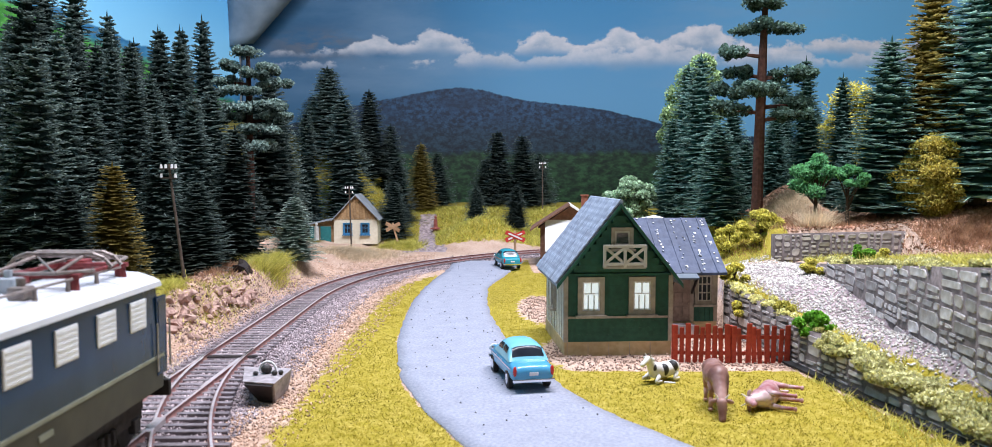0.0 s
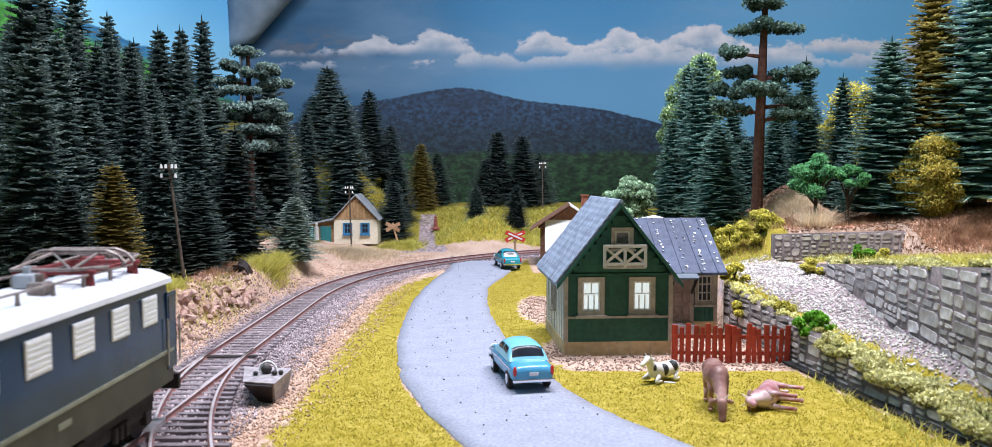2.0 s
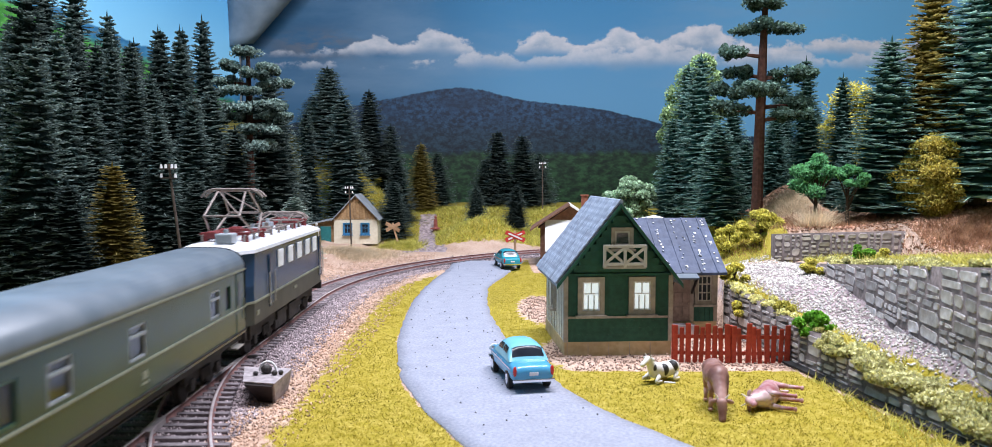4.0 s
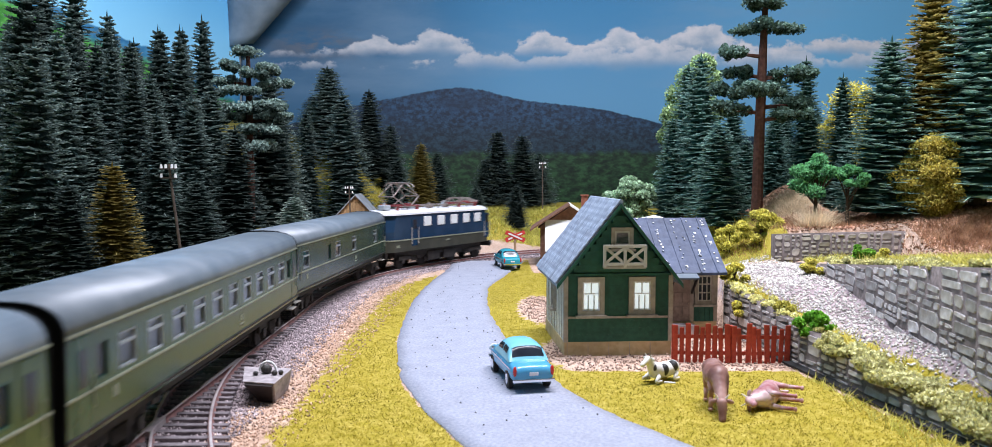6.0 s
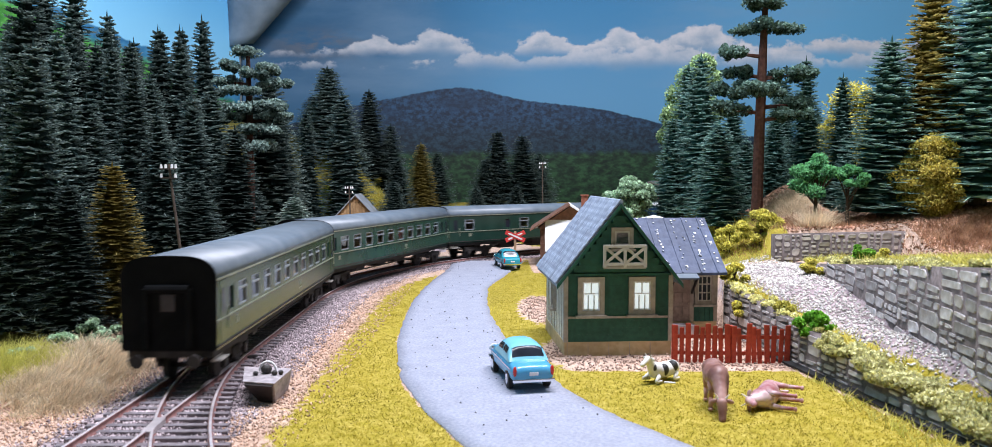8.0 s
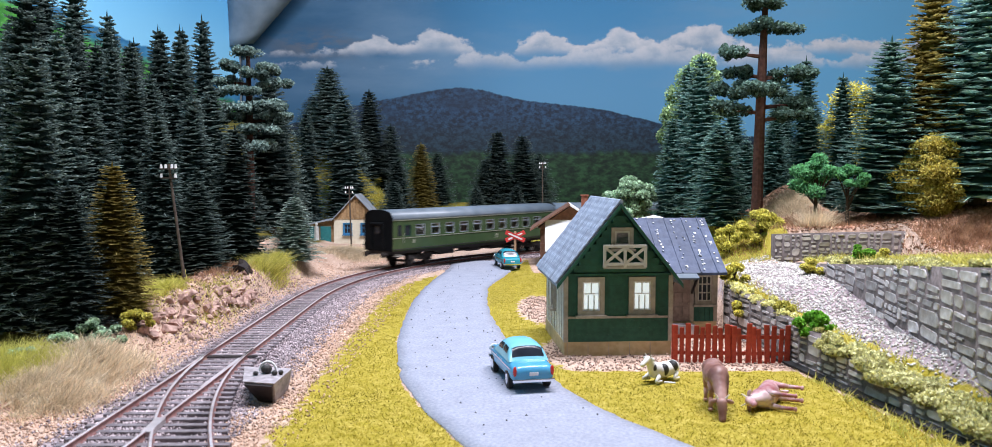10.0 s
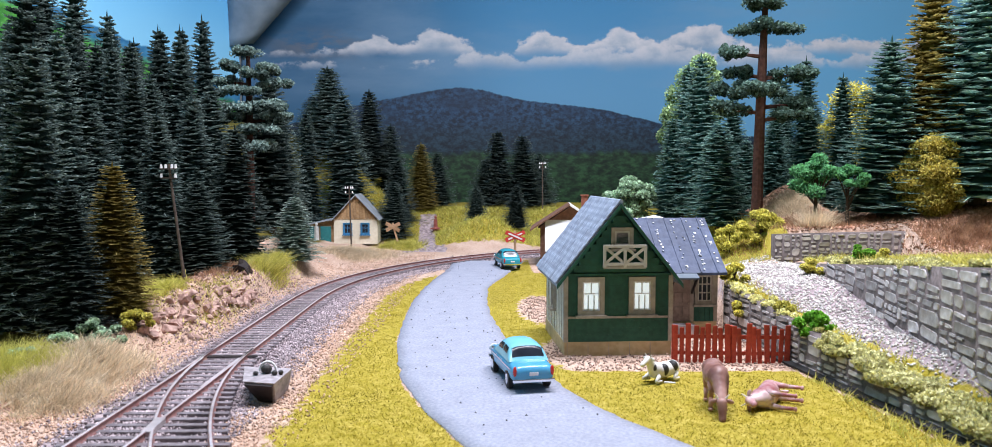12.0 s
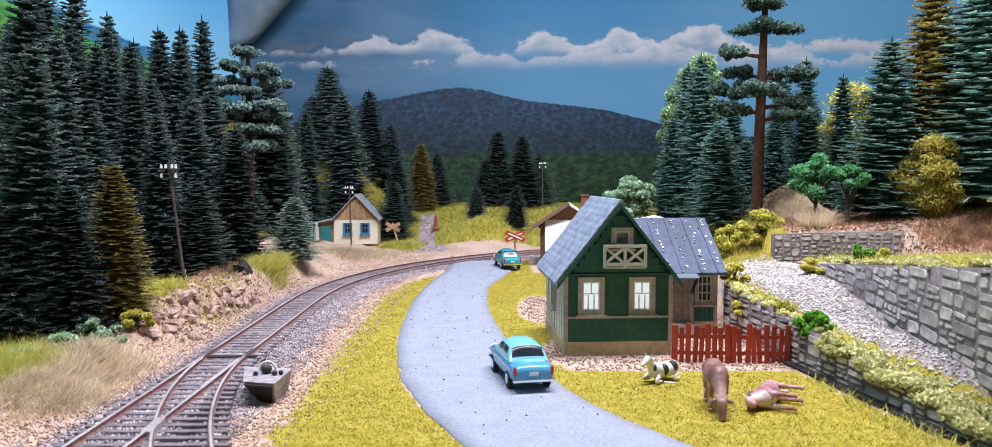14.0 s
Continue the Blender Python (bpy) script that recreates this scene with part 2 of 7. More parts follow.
M_TRUNK = surface("bark_dark", (0.045, 0.03, 0.02), (0.08, 0.055, 0.04), 0.2, 0.9, 0.4)
M_PINEBARK = surface("bark_red", (0.065, 0.026, 0.018), (0.115, 0.05, 0.035), 0.3, 0.9, 0.5)
# first tone dark as shade within the crown, second pale for frosted tips
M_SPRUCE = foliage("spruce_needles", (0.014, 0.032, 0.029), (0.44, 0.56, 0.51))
M_FROST = foliage("frosted_needles", (0.13, 0.20, 0.165), (0.85, 0.95, 0.85))
# blue-green needles, brightened for the stronger light on the right-hand hill
M_SPRUCEGREEN = foliage("lit_green_spruce_needles", (0.045, 0.115, 0.097), (0.56, 0.80, 0.70))
M_PALEPINE = foliage("pale_pine_needles", (0.022, 0.045, 0.040), (0.24, 0.33, 0.29))
M_FLUFF = foliage("fluffy_flock", (0.37, 0.36, 0.13), (0.70, 0.67, 0.34))
M_LIMELEAF = foliage("lime_leaves", (0.05, 0.12, 0.035), (0.46, 0.62, 0.30))
M_LITTER = surface("leaf_litter", (0.27, 0.125, 0.075), (0.62, 0.40, 0.28), 0.3, 0.9, 0.1, vary=0.5, island=True)
M_GOLD = foliage("golden_needles", (0.15, 0.115, 0.02), (0.72, 0.60, 0.23))
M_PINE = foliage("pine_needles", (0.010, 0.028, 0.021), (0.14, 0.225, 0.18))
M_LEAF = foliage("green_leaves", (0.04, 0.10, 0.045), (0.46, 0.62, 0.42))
M_OLIVELEAF = foliage("olive_leaves", (0.13, 0.10, 0.012), (0.56, 0.47, 0.12))
M_DOOR = surface("brown_door", (0.27, 0.20, 0.165), (0.36, 0.28, 0.235), 0.2, 0.65, 0.15)
M_FRESHLEAF = foliage("fresh_leaves", (0.02, 0.10, 0.04), (0.18, 0.46, 0.20))
M_YELLEAF = foliage("yellow_leaves", (0.20, 0.185, 0.02), (0.66, 0.60, 0.14))
M_BRIGHTLEAF = foliage("bright_leaves", (0.05, 0.16, 0.01), (0.20, 0.46, 0.05))
M_COWBROWN = surface("cow_brown", (0.15, 0.055, 0.04), (0.50, 0.29, 0.25), 0.9, 0.45, 0.1, stain=0.3)
M_COWPALE = surface("cow_pied", (0.36, 0.11, 0.12), (0.74, 0.56, 0.55), 0.7, 0.35, 0.1, stain=0.3)
M_COWWHITE = surface("cow_white", (0.70, 0.68, 0.62), (0.84, 0.82, 0.77), 0.4, 0.5, 0.1)
M_COWBLACK = surface("cow_black", (0.02, 0.02, 0.02), (0.04, 0.035, 0.03), 0.3, 0.5, 0.1)
M_DOLL = surface("painted_doll", (0.50, 0.48, 0.46), (0.66, 0.64, 0.60), 0.3, 0.6, 0)
M_DOLLRED = surface("painted_doll_red", (0.22, 0.05, 0.04), (0.36, 0.12, 0.09), 0.3, 0.6, 0)

# added glow: the curtains emit, standing in for bright light behind the panes
_glow = M_CURTAIN.node_tree.nodes["Principled BSDF"]
_glow.inputs["Emission Color"].default_value, _glow.inputs["Emission Strength"].default_value = (0.80, 0.94, 1.0, 1), 0.6


# ---- mesh helpers (cm) ----
def part(name, bm, material, parent=None, label="", at=None):
    """Links a bmesh as one mesh object, turning centimetres into metres."""
    bmesh.ops.scale(bm, vec=(CM, CM, CM), verts=bm.verts)
    me = bpy.data.meshes.new(name)
    bm.to_mesh(me)
    bm.free()
    me.materials.append(material)
    ob = new(name, me)
    if parent is not None:
        ob.parent = parent
    if at is not None:
        ob.matrix_basis = at
    return tagged(ob, label)


def place(x, y, z, rz=0, rx=0, ry=0):
    return pose(x * CM, y * CM, z * CM, rx, ry, rz)


def thing(name, x, y, z, rz, label, category, group=""):
    ob = new(name)
    ob.empty_display_size = 0.005
    ob.matrix_basis = place(x, y, z, rz)
    return tagged(ob, label, category, group)


def box(bm, c, s, rz=0.0, bevel=0.0, rx=0.0, ry=0.0):
    m = Matrix.LocRotScale(Vector(c), Euler((radians(rx), radians(ry), radians(rz))), None) @ Matrix.Diagonal((*s, 1))
    got = bmesh.ops.create_cube(bm, size=1, matrix=m)
    if bevel:
        edges = list({e for v in got["verts"] for e in v.link_edges})
        bmesh.ops.bevel(bm, geom=edges, offset=bevel, segments=2, profile=0.6, affect="EDGES")
    return bm


def rod(bm, a, b, r0, r1=None, n=8):
    a, b = Vector(a), Vector(b)
    m = Matrix.Translation((a + b) / 2) @ (b - a).to_track_quat("Z", "Y").to_matrix().to_4x4()
    bmesh.ops.create_cone(bm, cap_ends=True, segments=n, radius1=r0, radius2=r0 if r1 is None else r1, depth=(b - a).length, matrix=m)
    return bm


def ball(bm, c, s, n=10, rz=0.0, rx=0.0, ry=0.0):
    m = Matrix.LocRotScale(Vector(c), Euler((radians(rx), radians(ry), radians(rz))), None) @ Matrix.Diagonal((*s, 1))
    bmesh.ops.create_uvsphere(bm, u_segments=n + 4, v_segments=n, radius=1, matrix=m)
    return bm


def prism(bm, outline, axis, lo, hi, bevel=0.0):
    """An outline of 2D points drawn out along an axis ('x' or 'y') from lo to hi."""
    def put(p, d):
        return (d, p[0], p[1]) if axis == "x" else (p[0], d, p[1])
    a = [bm.verts.new(put(p, lo)) for p in outline]
    b = [bm.verts.new(put(p, hi)) for p in outline]
    faces = [bm.faces.new(a), bm.faces.new(b[::-1])]
    n = len(outline)
    for i in range(n):
        faces.append(bm.faces.new((a[i], b[i], b[(i + 1) % n], a[(i + 1) % n])))
    bmesh.ops.recalc_face_normals(bm, faces=faces)
    if bevel:
        bmesh.ops.bevel(bm, geom=list({e for f in faces for e in f.edges}), offset=bevel, segments=2, profile=0.6, affect="EDGES")
    return bm


def smooth(ob):
    for p in ob.data.polygons:
        p.use_smooth = True
    return ob


def cloud(name, verts, faces, material, parent=None, label="", tips=None):
    """A mesh from arrays in cm; tips: a number for each vertex."""
    me = bpy.data.meshes.new(name)
    verts = np.asarray(verts, dtype=np.float64) * CM
    faces = np.asarray(faces, dtype=np.int32)
    me.vertices.add(len(verts))
    me.vertices.foreach_set("co", verts.ravel())
    k = faces.shape[1]
    me.loops.add(faces.size)
    me.loops.foreach_set("vertex_index", faces.ravel())
    me.polygons.add(len(faces))
    me.polygons.foreach_set("loop_start", np.arange(0, faces.size, k, dtype=np.int32))
    me.update(calc_edges=True)
    me.validate()
    if tips is not None:
        at = me.attributes.new("tip", "FLOAT", "POINT")
        at.data.foreach_set("value", np.asarray(tips, dtype=np.float32))
    me.materials.append(material)
    ob = new(name, me)
    if parent is not None:
        ob.parent = parent
    return tagged(ob, label)


def ss(a, b, x):
    t = np.clip((np.asarray(x, float) - a) / (b - a), 0, 1)
    return t * t * (3 - 2 * t)


rng = np.random.default_rng(7)

# ---- the railway line: straight, a short easing, then a curve to the right, then straight again behind the hill ----
LINE_S = np.arange(-130, 260.01, 0.1)
_curv = np.clip((LINE_S - 47.0) / 9.3, 0, 1) / 40.14
_th = -0.020 + np.concatenate([[0], np.cumsum((_curv[1:] + _curv[:-1]) / 2) * 0.1])
_th = np.minimum(_th, math.pi / 2)
LINE_T = _th
_i0 = int(np.argmin(abs(LINE_S)))
LINE_X = np.concatenate([[0], np.cumsum(np.sin((_th[1:] + _th[:-1]) / 2)) * 0.1])
LINE_Y = np.concatenate([[0], np.cumsum(np.cos((_th[1:] + _th[:-1]) / 2)) * 0.1])
LINE_X += -10.946 - LINE_X[_i0]
LINE_Y -= LINE_Y[_i0]


def line_at(s):
    return np.array([np.interp(s, LINE_S, LINE_X), np.interp(s, LINE_S, LINE_Y)])


def line_heading(s):
    return float(np.interp(s, LINE_S, LINE_T))


def line_offset(x, y):
    """Signed distance from the line's middle, + to the right of the way it runs."""
    x, y = np.asarray(x, float), np.asarray(y, float)
    pts = np.stack([LINE_X[::10], LINE_Y[::10]], 1)
    th = LINE_T[::10]
    flat = np.stack([x.ravel(), y.ravel()], 1)
    out = np.empty(len(flat))
    for i in range(0, len(flat), 4000):
        dd = ((flat[i:i + 4000, None, :] - pts[None]) ** 2).sum(2)
        k = dd.argmin(1)
        d = flat[i:i + 4000] - pts[k]
        out[i:i + 4000] = d[:, 0] * np.cos(th[k]) - d[:, 1] * np.sin(th[k])
        far = np.sqrt(dd.min(1))
        out[i:i + 4000] = np.sign(out[i:i + 4000] + 1e-9) * far
    return out.reshape(x.shape)


ROAD_Y = np.array([5, 15, 20, 24, 27, 31, 39.4, 46.5, 51, 58.5, 64, 70, 73, 76.5])
ROAD_L = np.array([10.0, 3.6, 1.0, -1.0, -2.2, -3.6, -4.8, -5.15, -5.3, -5.1, -4.65, -4.1, -3.9, -4.2])
ROAD_R = np.array([21.0, 12.5, 8.4, 5.5, 3.8, 2.3, 0.5, -0.32, -0.55, -0.63, 0.4, 1.5, 2.0, 2.6])


def low_wall_x(y):
    """The low wall's face: it closes in on the house as it runs back."""
    return np.where(np.asarray(y) < 41.5, 12.5 + (35 - np.asarray(y)) * 0.143, 11.57 + (np.asarray(y) - 41.5) * 0.2)


def low_wall_top(y):
    return np.clip(0.55 + (y - 24.0) * 0.118, 0.4, 2.55)


def upper_wall_x(y):
    return 15.1 + (y - 25) * 0.133


def upper_wall_top(y):
    return np.clip(5.2 - (y - 25) * 0.10, 2.7, 5.8)


def height(x, y, off=None):
    """The lie of the land in cm."""
    x, y = np.asarray(x, float), np.asarray(y, float)
    edge = -15.4 + 1.0 * ss(40, 47, y)
    bank = (0.6 + 1.15 * ss(34, 41, y) - 0.35 * ss(50, 56, y) - 1.1 * ss(64, 84, y)) * (0.22 * ss(edge + 1.2, edge, x) + 0.78 * ss(edge, edge - 0.9, x))
    bank = bank + 3.0 * ss(-17, -22, x) * ss(52, 70, y) * (1 - 0.75 * ss(80, 90, y))
    wood = (8.0 * ss(-22, -52, x)) * ss(38, 62, y)
    back = ss(95, 110, y) * (3.6 + 7.5 * ss(-12.5, -22, x)) * (1 - 0.4 * ss(15, 40, x))
    mound = 3.1 * np.exp(-((x + 1.2) / 5.0) ** 2 - ((y - 95) / 4.6) ** 2)
    left = np.where(x < -9, bank + wood, 0)
    # right side: foot wall, chip path, upper wall, terrace and hill
    xu = upper_wall_x(y)
    end = 1 - ss(78, 85, y)
    wx, wt = low_wall_x(y), low_wall_top(y)
    path = wt * ss(wx + 0.15, wx + 0.5, x) + (np.maximum(wt, 1.75 + 0.75 * ss(40, 51, y)) - wt) * ss(wx + 0.4, wx + 1.7, x)
    front = path + (upper_wall_top(y) - path) * ss(xu + 0.1, xu + 0.5, x)
    behind = 4.6 * ss(12.8, 18.2, x) + 1.4 * ss(22, 32, x) + 2.6 * np.exp(-((x - 21.6) / 2.1) ** 2 - ((y - 61) / 4.0) ** 2)
    rise = np.where(x < 17.6, ss(49, 60, y), np.where(x < 25.4, ss(51.7, 52.1, y), ss(45, 53, y)))
    right = (front * (1 - rise) + behind * rise) * end
    return left + back + mound + np.where(x > 11, right, 0)


def covers(x, y, off):
    """Weights of yellow flock, chips and litter."""
    x, y = np.asarray(x, float), np.asarray(y, float)
    rl, rr = np.interp(y, ROAD_Y, ROAD_L), np.interp(y, ROAD_Y, ROAD_R)
    chips = np.where(off > 0, 1 - ss(2.4, 3.8, off), 1 - ss(1.7, 2.6, -off))
    strip = ss(3.0, 6.2, off) * (1 - ss(-0.3, 0.3, x - rl)) * (y < 79) * (x < 0)
    wx = low_wall_x(y)
    meadow = ss(-0.2, 0.2, x - rr) * (x < wx) * (y < 78)
    yard = np.maximum(1.5 * np.exp(-((x - 2.7) / 1.35) ** 2 - ((y - 49.0) / 5.0) ** 2), np.exp(-((x - 2.7) / 0.9) ** 2 - ((y - 36.5) / 3.0) ** 2))
    yard = np.maximum(yard, ss(2.5, 3.2, x) * ss(32.6, 33.6, y) * (1 - ss(13, 13.5, x)) * (y < 49))
    yard = np.maximum(yard, ss(2.6, 3.4, x) * ss(66, 68, y) * (x < 14))
    meadow = meadow * (1 - np.clip(yard, 0, 1)) * (1 - ss(wx - 0.62, wx - 0.5, x))
    hill = ss(1.5, 2.5, -off) * ss(88, 92, y) * (1 - ss(0.5, 1.2, 1.9 - abs(x + 8.1 + (y - 96) * 0.06)) * (y < 106)) * (x > -13) * (1 - 0.15 * ss(99, 102, y))
    bankg = 0.95 * np.exp(-((x + 16.6) / 1.4) ** 2 - ((y - 57) / 3.5) ** 2) + 0.8 * np.exp(-((x + 18.4) / 1.3) ** 2 - ((y - 45) / 2.5) ** 2)
    bankg = bankg + 0.9 * np.exp(-((x + 9.8) / 2.2) ** 2 - ((y - 92) / 2.5) ** 2) + 0.6 * np.exp(-((x + 19) / 2.0) ** 2 - ((y - 30) / 5.0) ** 2)
    bankg = bankg + 0.5 * np.exp(-((x + 14) / 4.5) ** 2 - ((y - 85) / 6) ** 2)
    slope = ss(96, 99, y) * (x <= -13) * ss(-26, -23, x)
    xu = upper_wall_x(y)
    terrace = ss(xu + 0.3, xu + 0.8, x) * (y < 51.5) * (1 - ss(24, 26, x) * ss(45, 48, y)) * 0.9
    terrace = np.maximum(terrace, ss(12.6, 13.3, x) * ss(49.5, 52, y) * (x < 18.5) * (y < 80) * 0.85)
    verge = ss(wx + 0.3, wx + 0.6, x) * (1 - ss(wx + 0.8, wx + 1.5, x)) * (y < 47) * 0.9
    grass = np.clip(np.maximum.reduce([strip, meadow, hill, bankg, slope, terrace, verge]), 0, 1)
    grass = grass * ss(1.9, 2.6, abs(off))
    pathc = ss(wx + 0.2, wx + 0.5, x) * (1 - ss(xu - 0.1, xu + 0.2, x)) * (y < 50)
    lane = (abs(x + 8.1 + (y - 96) * 0.06) < 2.2) * ss(84, 87, y) * (y < 106)
    chips = np.clip(np.maximum.reduce([chips, pathc, lane, 0.2 * yard * (x > -1)]), 0, 1)
    litter = ss(-18.4, -20.5, x) * np.where(y < 97, 1.0, ss(-22, -25, x)) * (1 - 0.8 * np.clip(bankg, 0, 1))
    litter = np.maximum(litter, 0.5 * ss(17.5, 18.5, x) * ss(52, 53, y) + 0.5 * ss(25, 26.5, x) * ss(45.5, 47, y))
    litter = np.maximum(litter, 0.42 * ss(100, 103, y) * (x > -13))
    # unseen ground by the camera darkened, added to cut bounce onto the train's ends
    grass = grass * ss(4, 9, y)
    litter = np.maximum(litter, (1 - ss(4, 9, y)) * (abs(off) > 4))
    return grass, chips, litter


# ---- setting: ground, road, printed backdrop ----
def build_ground():
    xs = np.concatenate([np.arange(-150, -40, 5), np.arange(-40, -24, 1.0), np.arange(-24, 28, 0.35), np.arange(28, 60, 2.0), np.arange(60, 171, 10)])
    ys = np.concatenate([np.arange(-120, 10, 5), np.arange(10, 62, 0.35), np.arange(62, 120, 0.8), np.arange(120, 149, 4)])
    gx, gy = np.meshgrid(xs, ys)
    off = line_offset(gx, gy)
    z = height(gx, gy)
    bump = np.array([noise.noise((a * 0.5, b * 0.5, 3.1)) + 0.5 * noise.noise((a * 1.7, b * 1.7, 7.7)) for a, b in zip(gx.ravel(), gy.ravel())]).reshape(gx.shape)
    crag = np.array([abs(noise.noise((a * 0.9, b * 0.9, 1.7))) + 0.6 * abs(noise.noise((a * 2.1, b * 2.1, 4.4))) for a, b in zip(gx.ravel(), gy.ravel())]).reshape(gx.shape)
    z = z + crag * 0.7 * ss(-14.2, -15.2, gx) * (1 - ss(-16.8, -18.0, gx)) * ss(36, 39, gy) * (1 - ss(58, 62, gy))
    calm = ss(1.4, 4.5, abs(off)) * np.where((gx > -5.6) & (gx < 13.2) & (gy < 79), 0.12, 1.0)
    z = z + bump * 0.28 * calm * (0.4 + 1.3 * ss(-13.5, -15.5, gx) * ss(34, 40, gy) * (gy < 60))
    z = np.where(abs(off) < 1.7, 0.06, z * ss(1.2, 2.6, abs(off)) - 0.12 * (1 - ss(1.2, 2.6, abs(off))) + 0.06)
    rl, rr = np.interp(gy, ROAD_Y, ROAD_L), np.interp(gy, ROAD_Y, ROAD_R)
    z = np.where((gx > rl - 0.4) & (gx < rr + 0.4) & (gy < 78) & (gx < 12.8), np.minimum(z, 0.0), z)
    ny, nx = gx.shape
    v = np.stack([gx, gy, z], -1).reshape(-1, 3)
    idx = np.arange(nx * ny).reshape(ny, nx)
    f = np.stack([idx[:-1, :-1], idx[:-1, 1:], idx[1:, 1:], idx[1:, :-1]], -1).reshape(-1, 4)
    ob = cloud("ground", v, f, M_GROUND)
    g, c, l = covers(gx, gy, off)
    at = ob.data.attributes.new("cover", "FLOAT_COLOR", "POINT")
    at.data.foreach_set("color", np.stack([g, c, l, np.ones_like(g)], -1).astype(np.float32).ravel())
    smooth(ob)
    return tagged(ob, "model landscape ground of flock, sand and stone chips", "ground", kind="structure")


GROUND = build_ground()


def land(x, y):
    """Height of the finished ground under a point (cm)."""
    hit, p, _, _ = GROUND.ray_cast(Vector((x * CM, y * CM, 1.0)), Vector((0, 0, -1)))
    return p.z / CM if hit else 0.0


def build_road():
    ys = np.arange(5, 76.6, 0.5)
    k = np.ones(9) / 9
    def soft(vals):
        p = np.pad(np.interp(ys, ROAD_Y, vals), 4, mode="edge")
        return np.convolve(p, k, "valid")
    l, r = soft(ROAD_L), soft(ROAD_R)
    jit = np.array([noise.noise((y * 1.3, 0.5, 2)) for y in ys]) * 0.14
    jit2 = np.array([noise.noise((y * 1.3, 9.5, 2)) for y in ys]) * 0.14
    l, r = l + jit, r + jit2
    n = 9
    v, f = [], []
    for i, y in enumerate(ys):
        for j in range(n):
            v.append((l[i] + (r[i] - l[i]) * j / (n - 1), y, 0.12 if 0 < j < n - 1 else 0.09))
        v.append((l[i], y, -0.1))
        v.append((r[i], y, -0.1))
    w = n + 2
    for i in range(len(ys) - 1):
        a, b = i * w, (i + 1) * w
        for j in range(n - 1):
            f.append((a + j, a + j + 1, b + j + 1, b + j))
        f.append((a + n, a, b, b + n))
        f.append((a + n - 1, a + n + 1, b + n + 1, b + n - 1))
    ob = cloud("road", v, f, M_ROAD)
    return tagged(ob, "pale grey paper road with dark grit on it", "road", kind="structure")


build_road()


def print_nodes(name):
    """A printed sheet's material and a few node helpers to draw on it."""
    m = bpy.data.materials.new(name)
    m.use_nodes = True
    nt = m.node_tree
    b = nt.nodes["Principled BSDF"]
    b.inputs["Roughness"].default_value = 0.6
    b.inputs["Specular IOR Level"].default_value = 0.25
    tc = nt.nodes.new("ShaderNodeTexCoord")
    sep = nt.nodes.new("ShaderNodeSeparateXYZ")
    nt.links.new(tc.outputs["Object"], sep.inputs["Vector"])

    def calc(op, a, c=0.0, d=0.0):
        n = nt.nodes.new("ShaderNodeMath")
        n.operation = op
        for i, v in enumerate((a, c, d)):
            if isinstance(v, (int, float)):
                n.inputs[i].default_value = v
            else:
                nt.links.new(v, n.inputs[i])
        return n.outputs["Value"]

    def mixc(fac, a, c):
        n = nt.nodes.new("ShaderNodeMix")
        n.data_type = "RGBA"
        nt.links.new(fac, n.inputs["Factor"])
        for key, v in (("A", a), ("B", c)):
            if isinstance(v, tuple):
                n.inputs[key].default_value = (*v, 1)
            else:
                nt.links.new(v, n.inputs[key])
        return n.outputs["Result"]

    def tex(sx, sy, detail=6, rough=0.55, shift=0.0):
        mp = nt.nodes.new("ShaderNodeMapping")
        mp.inputs["Scale"].default_value = (sx, sx, sy)
        mp.inputs["Location"].default_value = (shift, 0, shift)
        nt.links.new(tc.outputs["Object"], mp.inputs["Vector"])
        n = nt.nodes.new("ShaderNodeTexNoise")
        n.inputs["Scale"].default_value, n.inputs["Detail"].default_value, n.inputs["Roughness"].default_value = 1, detail, rough
        nt.links.new(mp.outputs["Vector"], n.inputs["Vector"])
        return n.outputs["Fac"]

    def ramp(v, lo, hi, a=0.0, c=1.0):
        n = nt.nodes.new("ShaderNodeMapRange")
        n.interpolation_type = "SMOOTHSTEP"
        if lo > hi:
            lo, hi, a, c = hi, lo, c, a
        for k, q in (("From Min", lo), ("From Max", hi), ("To Min", a), ("To Max", c)):
            n.inputs[k].default_value = q
        nt.links.new(v, n.inputs["Value"])
        return n.outputs["Result"]

    def bell(x, mid, width, tall):
        q = calc("POWER", calc("ABSOLUTE", calc("DIVIDE", calc("SUBTRACT", x, mid), width)), 2.0)
        return calc("MULTIPLY", calc("POWER", 2.718, calc("MULTIPLY", q, -1.0)), tall)

    return m, nt, b, sep, calc, mixc, tex, ramp, bell


